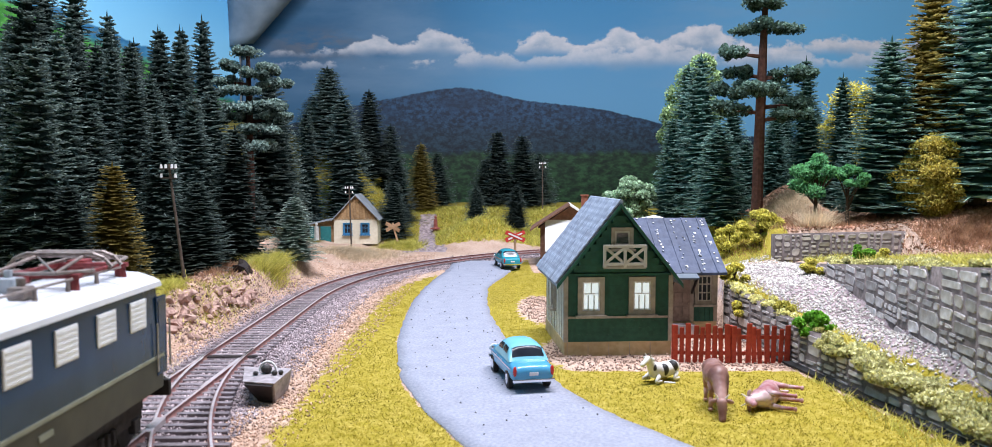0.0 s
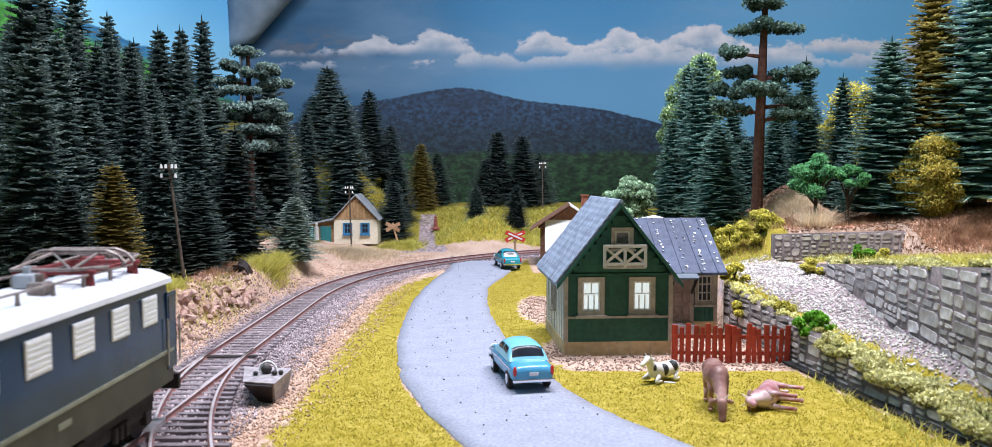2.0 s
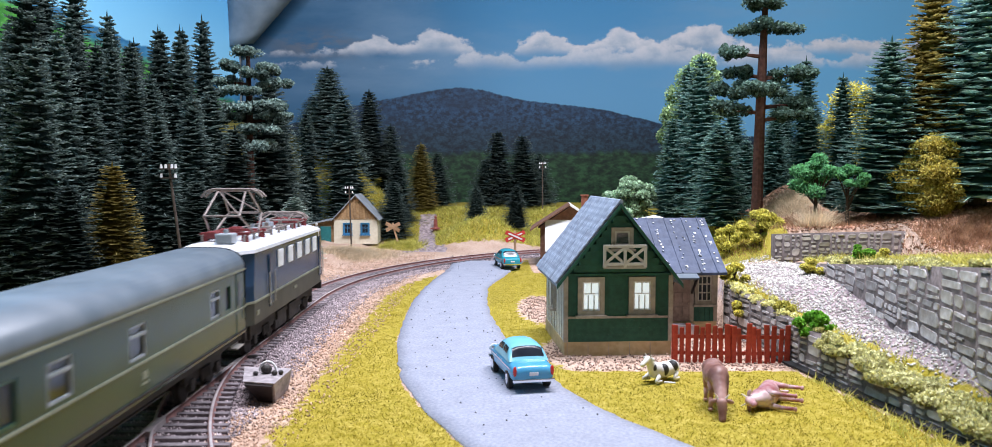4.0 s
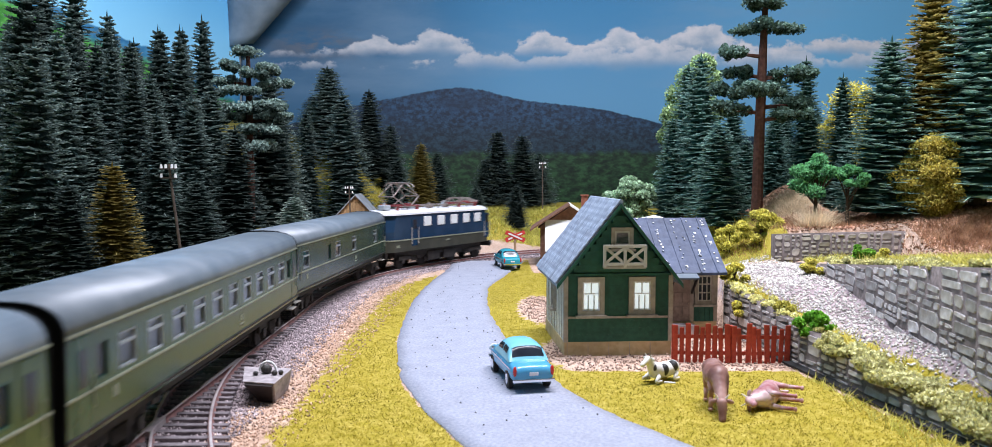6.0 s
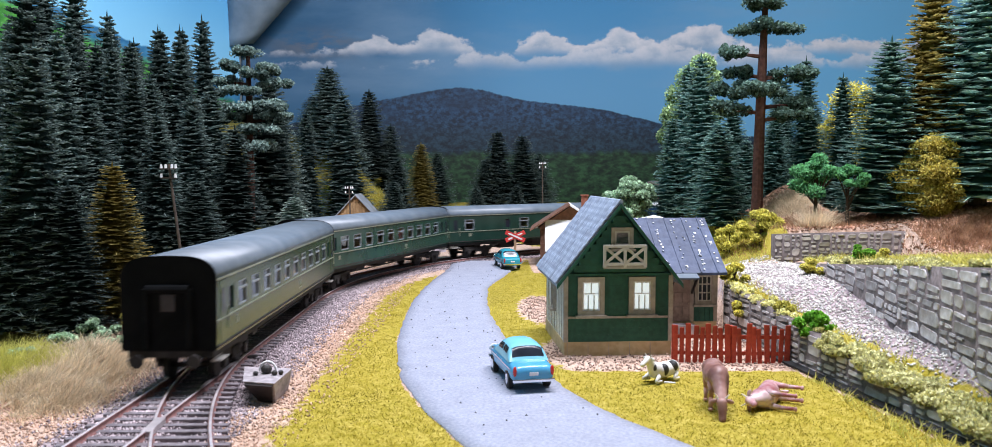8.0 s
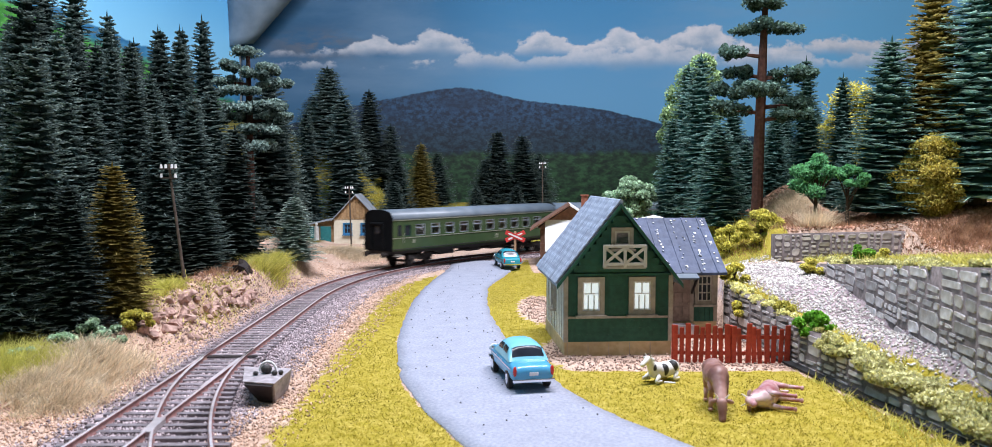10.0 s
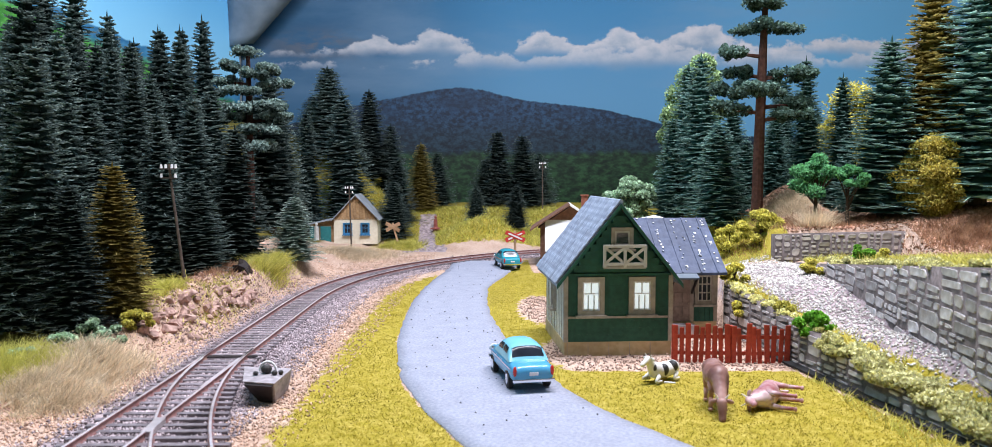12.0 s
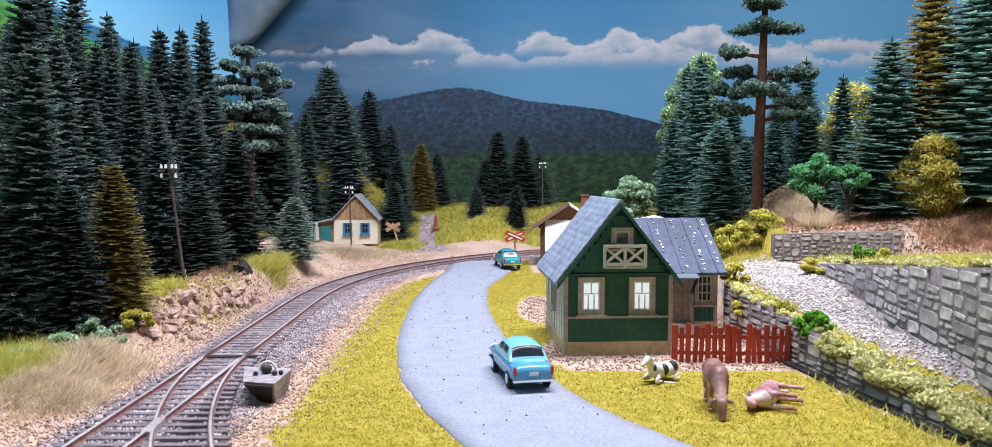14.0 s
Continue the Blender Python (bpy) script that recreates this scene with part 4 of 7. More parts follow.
        for sy in (-1, 1):
            bm = bmesh.new()
            rod(bm, (sx * L / 2, sy * 1.0, 1.2), (sx * (L / 2 + 0.45), sy * 1.0, 1.2), 0.1)
            rod(bm, (sx * (L / 2 + 0.45), sy * 1.0, 1.2), (sx * (L / 2 + 0.52), sy * 1.0, 1.2), 0.24, n=14)
            part("buffer", bm, M_FRAME, t, "black buffer")
    bm = bmesh.new()
    box(bm, (0, 0, 1.36), (L - 0.2, W - 0.3, 0.3))
    for x, w in ((-3.6, 2.2), (0.4, 1.6), (3.8, 2.0)):
        box(bm, (x, 0.55, 1.0), (w, 1.5, 0.7), bevel=0.06)
    for sy in (-1, 1):
        rod(bm, (-4.5, sy * 1.2, 0.95), (4.5, sy * 1.2, 0.95), 0.05, n=6)
        box(bm, (-6.2, sy * 1.45, 1.2), (0.6, 0.1, 0.3))
    part("underframe", bm, M_FRAME, t, "black underframe with boxes")
    for sy in (-1, 1):
        for x in (-10.9, 10.9):
            bm = bmesh.new()
            box(bm, (x, sy * 1.5, 1.05), (0.9, 0.36, 0.06))
            box(bm, (x, sy * 1.42, 1.28), (0.8, 0.05, 0.4))
            part("footstep", bm, M_BUFFER, t, "grey footstep")
    bm = bmesh.new()
    box(bm, (0, -0.15, 2.7), (L - 1.2, 0.06, 2.2))
    for i in range(11):
        box(bm, (-9.35 + i * 1.87, 0.7, 2.6), (0.07, 1.6, 2.0))
        box(bm, (-9.35 + i * 1.87, 0.75, 2.15), (0.7, 1.4, 1.0))
    part("interior", bm, M_INSIDE, t, "tan compartment walls and seats")
    bs = [bogie(t, -8.1, 2.7, 0.48), bogie(t, 8.1, 2.7, 0.48)]
    return t, bs


def pane_glass():
    m = bpy.data.materials.new("window_glass")
    m.use_nodes = True
    b = m.node_tree.nodes["Principled BSDF"]
    b.inputs["Base Color"].default_value = (0.85, 0.9, 0.88, 1)
    b.inputs["Roughness"].default_value = 0.04
    b.inputs["Transmission Weight"].default_value = 1.0
    b.inputs["IOR"].default_value = 1.3
    return m


M_PANE = pane_glass()


def pantograph(parent, x, raised):
    p = new("pantograph")
    p.empty_display_size = 0.003
    p.parent = parent
    p.matrix_basis = place(x, 0, 4.95)
    bm = bmesh.new()
    for sx in (-1, 1):
        box(bm, (sx * 1.35, 0, 0.22), (0.22, 2.1, 0.12), bevel=0.03)
        for sy in (-1, 1):
            rod(bm, (sx * 1.35, sy * 0.85, -0.2), (sx * 1.35, sy * 0.85, 0.24), 0.17, 0.13, n=10)
    for sy in (-1, 1):
        box(bm, (0, sy * 0.85, 0.22), (2.7, 0.12, 0.1))
    for sx in (-1, 1):
        box(bm, (sx * 1.6, 0.4, 0.2), (0.55, 0.5, 0.3), bevel=0.06)
    part("base_frame", bm, M_PANTORED, p, "dark red base frame with insulators")
    bm = bmesh.new()
    k, top = (1.0, 2.05) if raised else (0.36, 0.62)
    reach = 1.75 if raised else 2.0
    bars = []
    for sx in (-1, 1):
        for sy in (-1, 1):
            bars.append(((sx * 0.45, sy * 0.95, 0.26), (sx * reach, sy * 0.75, k), 0.05))
            bars.append(((sx * reach, sy * 0.75, k), (sx * 0.25, sy * 0.6, top), 0.045))
        bars.append(((sx * reach, -0.75, k), (sx * reach, 0.75, k), 0.045))
        bars.append(((sx * reach, -0.75, k), (sx * 0.25, 0.6, top), 0.03))
        bars.append(((sx * 0.25, -0.6, top), (sx * 0.25, 0.6, top), 0.04))
    bm.free()
    for a, b, r in bars:
        part("arm", rod(bmesh.new(), a, b, r, n=6), M_PANTO, p)
    bm = bmesh.new()
    for sx in (-1, 1):
        pts = [(-1.35, -0.28), (-1.15, -0.06), (-0.85, 0.06), (0.85, 0.06), (1.15, -0.06), (1.35, -0.28)]
        for a, b in zip(pts, pts[1:]):
            rod(bm, (sx * 0.28, a[0], top + a[1]), (sx * 0.28, b[0], top + b[1]), 0.055, n=6)
    part("contact_bow", bm, M_PANTO, p, "pale grey contact bow")
    return p


def locomotive():
    L, W = 16.0, 3.15
    t = thing("electric_locomotive", 0, 0, RB, 0, "dark blue electric locomotive with pale roof and two pantographs", "locomotive")
    wins = [(-2.5, 1.02), (-0.5, 1.02), (1.5, 1.02), (3.5, 1.02), (5.4, 1.02)]
    z0, z1, zt = 1.45, 2.45, 4.45

    def body_plan(h, ends):
        return [(-ends, -h * 0.66), (-ends + 0.9, -h), (ends - 0.9, -h), (ends, -h * 0.66), (ends, h * 0.66), (ends - 0.9, h), (-ends + 0.9, h), (-ends, h * 0.66)]

    def stack(bm, layers):
        rings = [[bm.verts.new((x, y, z)) for x, y in body_plan(h, e)] for z, h, e in layers]
        for a, b in zip(rings, rings[1:]):
            for i in range(8):
                bm.faces.new((a[i], a[(i + 1) % 8], b[(i + 1) % 8], b[i]))
        bm.faces.new(rings[0][::-1])
        bm.faces.new(rings[-1])

    bm = bmesh.new()
    stack(bm, [(z0, W / 2, L / 2), (z1 - 0.1, W / 2, L / 2)])
    part("lower_body", bm, M_LOCOLOW, t, "grey-brown lower body")
    bm = bmesh.new()
    stack(bm, [(z1 - 0.1, W / 2 + 0.03, L / 2 + 0.03), (z1, W / 2 + 0.03, L / 2 + 0.03)])
    part("waist_line", bm, M_LINE, t, "pale line along the body")
    bm = bmesh.new()
    stack(bm, [(z1, W / 2, L / 2), (3.1, W / 2, L / 2), (zt, W / 2 - 0.04, L / 2 - 0.35)])
    part("upper_body", bm, M_LOCO, t, "dark blue upper body")
    bm = bmesh.new()
    stack(bm, [(zt, W / 2 + 0.04, L / 2 - 0.05), (zt + 0.14, W / 2 + 0.02, L / 2 - 0.1), (zt + 0.34, W / 2 - 0.4, L / 2 - 0.5), (zt + 0.42, W / 2 - 0.9, L / 2 - 0.9)])
    roof = part("roof", bm, M_LOCOROOF, t, "pale grey-white roof with rounded edges")
    for sy in (-1, 1):
        for c, w in wins:
            c = c if sy < 0 else -c
            bm = bmesh.new()
            box(bm, (c, sy * (W / 2 + 0.005), 3.83), (w, 0.06, 0.82), bevel=0.03)
            wo = part("window", bm, M_LOCOWIN, t, "white louvred side window")
            bm = bmesh.new()
            for i in range(6):
                box(bm, (c, sy * (W / 2 + 0.035), 3.5 + i * 0.13), (w - 0.12, 0.02, 0.05))
            part("louvre", bm, M_LOCOWIN, wo)
        for x in (-4.35, 7.0) if sy < 0 else (4.35, -7.0):
            bm = bmesh.new()
            box(bm, (x, sy * (W / 2 + 0.004), 3.0), (0.72, 0.05, 2.3), bevel=0.02)
            d = part("cab_door", bm, M_LOCO, t, "dark blue cab door")
            bm = bmesh.new()
            box(bm, (x, sy * (W / 2 + 0.03), 3.65), (0.5, 0.03, 0.75))
            part("door_pane", bm, M_CARGLASS, d)
            for q in (-0.46, 0.46):
                bm = bmesh.new()
                rod(bm, (x + q, sy * (W / 2 + 0.08), 2.0), (x + q, sy * (W / 2 + 0.08), 3.4), 0.03, n=6)
                part("grab_rail", bm, M_BUFFER, d)
        part("plate", box(bmesh.new(), (0.5, sy * (W / 2 + 0.01), 2.05), (0.6, 0.03, 0.14)), M_LINE, t, "small pale plate")
        part("plate", box(bmesh.new(), (-6.6, sy * (W / 2 - 0.01), 1.9), (0.4, 0.08, 0.2)), M_LINE, t, "small pale plate")
    for sx in (-1, 1):
        for sy in (-1, 1):
            bm = bmesh.new()
            box(bm, (sx * (L / 2 - 0.1), sy * 0.5, 3.75), (0.1, 0.82, 0.75), bevel=0.04, ry=sx * -14)
            part("windscreen", bm, M_CARGLASS, t, "dark windscreen")
            bm = bmesh.new()
            rod(bm, (sx * (L / 2 - 0.05), sy * 0.85, 2.1), (sx * (L / 2 + 0.12), sy * 0.85, 2.1), 0.2, n=14)
            part("headlamp", bm, M_PORCELAIN, t, "round white headlamp")
            bm = bmesh.new()
            rod(bm, (sx * (L / 2 - 0.1), sy * 1.0, 1.2), (sx * (L / 2 + 0.4), sy * 1.0, 1.2), 0.11)
            rod(bm, (sx * (L / 2 + 0.4), sy * 1.0, 1.2), (sx * (L / 2 + 0.48), sy * 1.0, 1.2), 0.25, n=14)
            part("buffer", bm, M_BUFFER, t, "grey buffer")
        bm = bmesh.new()
        rod(bm, (sx * (L / 2 + 0.07), -1.3, 2.72), (sx * (L / 2 + 0.07), 1.3, 2.72), 0.04, n=6)
        part("front_rail", bm, M_BUFFER, t, "pale hand rail")
        bm = bmesh.new()
        box(bm, (sx * (L / 2 - 0.05), 0, 1.2), (0.2, 2.9, 0.5), bevel=0.04)
        part("buffer_beam", bm, M_FRAME, t)
    bm = bmesh.new()
    box(bm, (0, 0, 1.2), (L - 3, 2.4, 0.5))
    for x in (-1.2, 1.2):
        box(bm, (x, 0, 0.8), (1.8, 2.6, 0.8), bevel=0.06)
    part("underframe", bm, M_FRAME, t, "black underframe and equipment boxes")
    for i, (x, y, a, b, h) in enumerate([(-2.2, 0.6, 0.7, 0.5, 0.3), (-0.8, -0.5, 0.5, 0.5, 0.34), (0.4, 0.5, 0.9, 0.3, 0.2), (1.5, -0.6, 0.5, 0.4, 0.3), (2.6, 0.3, 0.5, 0.5, 0.36), (7.0, 0.2, 0.5, 0.5, 0.3), (-6.9, -0.4, 0.8, 0.7, 0.4)]):
        bm = bmesh.new()
        box(bm, (x, y, zt + 0.42 + h / 2), (a, b, h), bevel=0.06)
        rod(bm, (x, y, zt + 0.42 + h), (x, y, zt + 0.6 + h), 0.1, n=8)
        part("roof_box", bm, M_PANTO if i % 2 else M_VENT, roof, "small grey roof box")
    bm = bmesh.new()
    for y in (-0.9, 0.9):
        rod(bm, (-6.0, y, zt + 0.66), (6.0, y, zt + 0.66), 0.035, n=6)
        for i in range(9):
            rod(bm, (-6 + i * 1.5, y, zt + 0.3), (-6 + i * 1.5, y, zt + 0.66), 0.07, 0.05, n=6)
    part("roof_cable", bm, M_PANTO, roof, "thin roof conductor on insulators")
    pantograph(t, 4.7, False)
    pantograph(t, -4.4, True)
    bs = [bogie(t, -4.1, 3.6, 0.62), bogie(t, 4.1, 3.6, 0.62)]
    return t, bs


LOCO, LOCO_B = locomotive()
COACHES = [coach("dark green brake coach with few windows, behind the locomotive", VAN_WINDOWS), coach("green passenger coach with grey arched roof, middle of the train", ROW_OF_TEN)]
_last = copy_thing(COACHES[1][0], COACHES[1][0].matrix_basis)
_last["label"] = "olive green passenger coach with grey roof, end of the train"
COACHES.append((_last, sorted([o for o in _last.children if o.name.startswith("bogie")], key=lambda o: o.location.x)))


def repaint(car, names, mat):
    """Gives this coach's walls a coat of their own, leaving the shared meshes alone."""
    for o in car.children:
        if o.name.split(".")[0] in names:
            o.material_slots[0].link = "OBJECT"
            o.material_slots[0].material = mat


repaint(COACHES[0][0], ("side_wall", "lower_panel", "door"), M_COACHDARK)
repaint(COACHES[2][0], ("side_wall", "lower_panel", "door"), M_COACHLOW)

# loco front along the line (cm) by seconds
RUN = [(0.0, 25.3), (1.0, 25.35), (1.6, 25.4), (1.8, 25.6), (2.0, 26.1), (2.2, 27.3), (2.5, 29.9), (2.8, 33.1), (3.2, 38.2), (5.3, 70.3), (5.9, 81.0), (6.5, 91.2), (7.1, 101.3),
       (7.5, 108.3), (8.2, 121.1), (10.3, 163.9), (10.9, 180.3), (11.6, 198), (12.6, 215), (14.0, 226)]


def run_at(t):
    """Position along the line, gliding through the rows above."""
    ts, vs = [r[0] for r in RUN], [r[1] for r in RUN]
    n = len(ts)
    sl = [0.0] * n
    d = [(vs[i + 1] - vs[i]) / (ts[i + 1] - ts[i]) for i in range(n - 1)]
    for i in range(1, n - 1):
        h0, h1 = ts[i] - ts[i - 1], ts[i + 1] - ts[i]
        sl[i] = (d[i - 1] * h1 + d[i] * h0) / (h0 + h1)
    sl[0], sl[-1] = d[0], d[-1]
    k = max(0, min(n - 2, sum(1 for q in ts if q <= t) - 1))
    h = ts[k + 1] - ts[k]
    u = (t - ts[k]) / h
    return ((2 * u ** 3 - 3 * u ** 2 + 1) * vs[k] + (u ** 3 - 2 * u ** 2 + u) * h * sl[k] + (3 * u ** 2 - 2 * u ** 3) * vs[k + 1] + (u ** 3 - u ** 2) * h * sl[k + 1])


def ride(mid, pivot):
    """Pose of a vehicle whose two pivots stand on the line, and the turn of each bogie."""
    a, b = line_at(mid + pivot), line_at(mid - pivot)
    d = a - b
    ang = math.degrees(math.atan2(d[1], d[0]))
    c = (a + b) / 2
    turn = [90 - math.degrees(line_heading(mid + q)) - ang for q in (-pivot, pivot)]
    return place(c[0], c[1], RB, ang), turn


LOCO_PITCH, COACH_PITCH = 16.75, 24.07


def motions():
    times = [round(i * 0.2, 2) for i in range(71)]
    cars = [(LOCO, LOCO_B, LOCO_PITCH / 2, 4.1)] + [(c, b, LOCO_PITCH + COACH_PITCH * (i + 0.5), 8.1) for i, (c, b) in enumerate(COACHES)]
    for car, bogies, back, pivot in cars:
        rows, turns = [], ([], [])
        for t in times:
            m, tr = ride(run_at(t) - back, pivot)
            rows.append((t, m))
            for k in (0, 1):
                turns[k].append((t, place((-pivot, pivot)[k], 0, 0, tr[k])))
        walk(car, rows)
        for k in (0, 1):
            walk(bogies[k], turns[k])


# ---- buildings ----
def window_unit(parent, c, w, h, axis, frame_mat, bar_mat, glass_mat, name="window", bars=(1, 1), border=0.16, sill=True, out=-1):
    """A framed window on a wall. axis 'x': the wall runs along x and faces -y (out=-1); axis 'y': runs along y, faces x*out."""
    x, y, z = c

    def put(bm, u, d, v, su, sd, sv, bevel=0.0):
        if axis == "x":
            box(bm, (x + u, y + d * out, z + v), (su, sd, sv), bevel=bevel)
        else:
            box(bm, (x + d * out, y + u, z + v), (sd, su, sv), bevel=bevel)

    bm = bmesh.new()
    for q in (-1, 1):
        put(bm, q * (w / 2 + border / 2), 0.05, 0, border, 0.14, h + border * 2)
        put(bm, 0, 0.05, q * (h / 2 + border / 2), w, 0.14, border)
    f = part(name, bm, frame_mat, parent, "framed window")
    if sill:
        bm = bmesh.new()
        put(bm, 0, 0.12, -h / 2 - border - 0.05, w + border * 3, 0.3, 0.1)
        part("sill", bm, frame_mat, f)
    bm = bmesh.new()
    put(bm, 0, 0.015, 0, w, 0.05, h)
    part("pane", bm, glass_mat, f)
    t = 0.07

    def bar(*args):
        bm = bmesh.new()
        put(bm, *args)
        part("glazing_bar", bm, bar_mat, f)

    for q in (-1, 1):
        bar(q * (w / 2 - t / 2), 0.03, 0, t, 0.07, h)
        bar(0, 0.032, q * (h / 2 - t / 2), w, 0.07, t)
    for i in range(bars[0]):
        bar(w * ((i + 1) / (bars[0] + 1) - 0.5), 0.025, 0, t * 0.8, 0.06, h)
    for i in range(bars[1]):
        bar(0, 0.027, h * (0.5 - (i + 1) / (bars[1] + 1)) + (0.08 * h if bars[1] == 1 else 0), w, 0.06, t * 0.8)
    return f


def slope_tiles(parent, p0, along, down, n_u, n_v, mat, name="slate_tile", thick=0.06):
    """Rows of overlapping tiles on a roof slope from corner p0, along the ridge and down the slope."""
    p0, along, down = Vector(p0), Vector(along), Vector(down)
    nrm = along.cross(down).normalized()
    if nrm.z < 0:
        nrm = -nrm
    lu, lv = along.length / n_u, down.length / n_v
    bm = bmesh.new()
    box(bm, (0, 0, 0), (lu * 0.97, lv * 1.18, thick))
    bmesh.ops.scale(bm, vec=(CM,) * 3, verts=bm.verts)
    me = bpy.data.meshes.new(name)
    bm.to_mesh(me)
    bm.free()
    me.materials.append(mat)
    u, v = along.normalized(), down.normalized()
    rot = Matrix((u, v, u.cross(v))).transposed()
    r = random.Random(n_u * 31 + n_v)
    for i in range(n_v):
        for j in range(n_u):
            c = p0 + u * lu * (j + 0.5 + (0.25 if i % 2 else -0.0) * 0) + v * lv * (i + 0.5) + nrm * (0.05 + r.uniform(0, 0.015))
            ob = new(name, me)
            ob.parent = parent
            tilt = Matrix.Rotation(radians(3.5 if u.cross(v).z < 0 else -3.5), 3, "X")
            ob.matrix_basis = Matrix.Translation(c * CM) @ (rot @ tilt).to_4x4()


def green_house():
    h = thing("green_house", 3.04, 35.95, 0.0, 4.0, "dark green wooden house with slate roof, balcony and tan plinth", "house")
    W, D, EZ, AZ = 4.75, 6.3, 3.75, 6.75
    mid = W / 2
    # plinth
    bm = bmesh.new()
    box(bm, (mid, D / 2, 0.33), (W + 0.06, D + 0.06, 0.7), bevel=0.02)
    p = part("plinth", bm, M_BASE, h, "tan stone plinth")
    bm = bmesh.new()
    for i in range(6):
        box(bm, (0.1 + i * 0.93, -0.035, 0.35), (0.025, 0.02, 0.6))
    part("joint", bm, M_TRIM, p)
    # gable walls as boards, each course its own mesh
    slope = (AZ - EZ) / mid
    for front, y in ((True, 0.0), (False, D - 0.14)):
        wall = bmesh.new()
        prism(wall, [(0.05, 0.68), (W - 0.05, 0.68), (W - 0.05, EZ), (mid, AZ - 0.1), (0.05, EZ)], "y", y + 0.05, y + 0.16)
        wo = part("gable_wall", wall, M_GREEN, h, "dark green gable wall")
        if front:
            z = 0.68
            while z < AZ - 0.25:
                half = mid - 0.03 if z + 0.31 < EZ else min(mid - 0.03, (AZ - 0.1 - z - 0.31) / slope)
                if half > 0.1:
                    bm = bmesh.new()
                    box(bm, (mid, y + (0.03 if z < EZ - 0.1 else -0.06), z + 0.155), (half * 2, 0.08 if z < EZ - 0.1 else 0.16, 0.3095), bevel=0.004)
                    part("board", bm, M_GREEN, wo)
                z += 0.31
    for x, s in ((0.0, -1), (W, 1)):
        bm = bmesh.new()
        box(bm, (x - s * 0.06, D / 2, (0.68 + EZ) / 2), (0.12, D - 0.1, EZ - 0.68))
        w = part("side_wall", bm, M_SIDEWALL if s < 0 else M_GREEN, h, "pale grey weathered side wall, lightened as if lit from the left" if s < 0 else "green side wall")
        if s < 0:
            bm = bmesh.new()
            for i in range(11):
                box(bm, (-0.01, 0.3 + i * 0.57, (0.7 + EZ) / 2), (0.03, 0.03, EZ - 0.72))
            part("batten", bm, M_TRIM, w)
            window_unit(w, (-0.01, 3.2, 2.35), 0.62, 1.1, "y", M_TRIM, M_TRIM, M_CARGLASS, border=0.1)
    # corner posts, sill band
    for x in (0.03, W - 0.03):
        bm = bmesh.new()
        box(bm, (x, 0.02, 2.2), (0.2, 0.2, 3.05), bevel=0.015)
        part("corner_post", bm, M_TRIM, h, "grey corner post")
    bm = bmesh.new()
    box(bm, (mid, -0.02, 1.77), (W - 0.2, 0.1, 0.09))
    part("sill_band", bm, M_TRIM, h)
    bm = bmesh.new()
    box(bm, (mid, -0.09, 3.68), (W - 0.1, 0.16, 0.10))
    part("head_band", bm, M_GREEN, h)
    # windows
    for x in (1.15, 3.42):
        f = window_unit(h, (x, 0.0, 2.72), 0.78, 1.28, "x", M_TRIM, M_WHITE, M_CURTAIN, bars=(0, 1), border=0.2)
        for q in (-0.13, 0.13):
            part("glazing_bar", box(bmesh.new(), (x + q, -0.045, 2.42), (0.05, 0.06, 0.68)), M_PALETRIM, f)
        part("glazing_bar", box(bmesh.new(), (x, -0.045, 3.08), (0.05, 0.06, 0.46)), M_PALETRIM, f)
    window_unit(h, (mid + 0.12, -0.10, 5.28), 0.66, 0.62, "x", M_TRIM, M_PALETRIM, M_CONCRETE, "attic_window", bars=(0, 0), border=0.16)
    # balcony
    b = new("balcony")
    b.parent = h
    b.matrix_basis = place(mid + 0.18, -0.42, 4.05)
    bm = bmesh.new()
    box(bm, (0, 0.2, -0.02), (1.85, 0.6, 0.12))
    part("floor", bm, M_TRIM, b)
    for z in (0.12, 0.9):
        bm = bmesh.new()
        box(bm, (0, -0.06, z), (1.9, 0.1, 0.13), bevel=0.015)
        part("rail_bar", bm, M_PALETRIM, b, "pale wooden rail")
    for x in (-0.9, 0.0, 0.9):
        bm = bmesh.new()
        box(bm, (x, -0.06, 0.45), (0.13, 0.1, 0.95), bevel=0.015)
        part("post", bm, M_PALETRIM, b)
    for c in (-0.45, 0.45):
        for s in (-1, 1):
            bm = bmesh.new()
            box(bm, (c, -0.06 + s * 0.015, 0.5), (1.05, 0.05, 0.12), ry=s * 39)
            part("cross_brace", bm, M_PALETRIM, b)
    # roof
    ov, t = 0.42, 0.14
    for s in (-1, 1):
        ex = mid + s * (mid + ov)
        ez = EZ - slope * ov + 0.1
        bm = bmesh.new()
        prism(bm, [(mid, AZ + 0.1), (ex, ez), (ex, ez - t), (mid, AZ + 0.1 - t)], "y", -0.4, D + 0.3)
        r = part("roof_slope", bm, M_SLATE, h, "blue-grey slate roof slope")
        if s < 0:
            slope_tiles(r, (mid, -0.42, AZ + 0.12), (0, D + 0.74, 0), (ex - mid, 0, ez - AZ - 0.1), 17, 13, M_SLATE)
        bm = bmesh.new()
        prism(bm, [(mid, AZ + 0.06), (ex, ez - 0.04), (ex, ez - 0.24), (mid, AZ - 0.14)], "y", -0.46, -0.4)
        part("barge_board", bm, M_GREEN, h, "green barge board")
    bm = bmesh.new()
    rod(bm, (mid, -0.42, AZ + 0.14), (mid, D + 0.3, AZ + 0.14), 0.1, n=8)
    part("ridge", bm, M_SLATE, h)
    # annex
    a = new("annex")
    a.parent = h
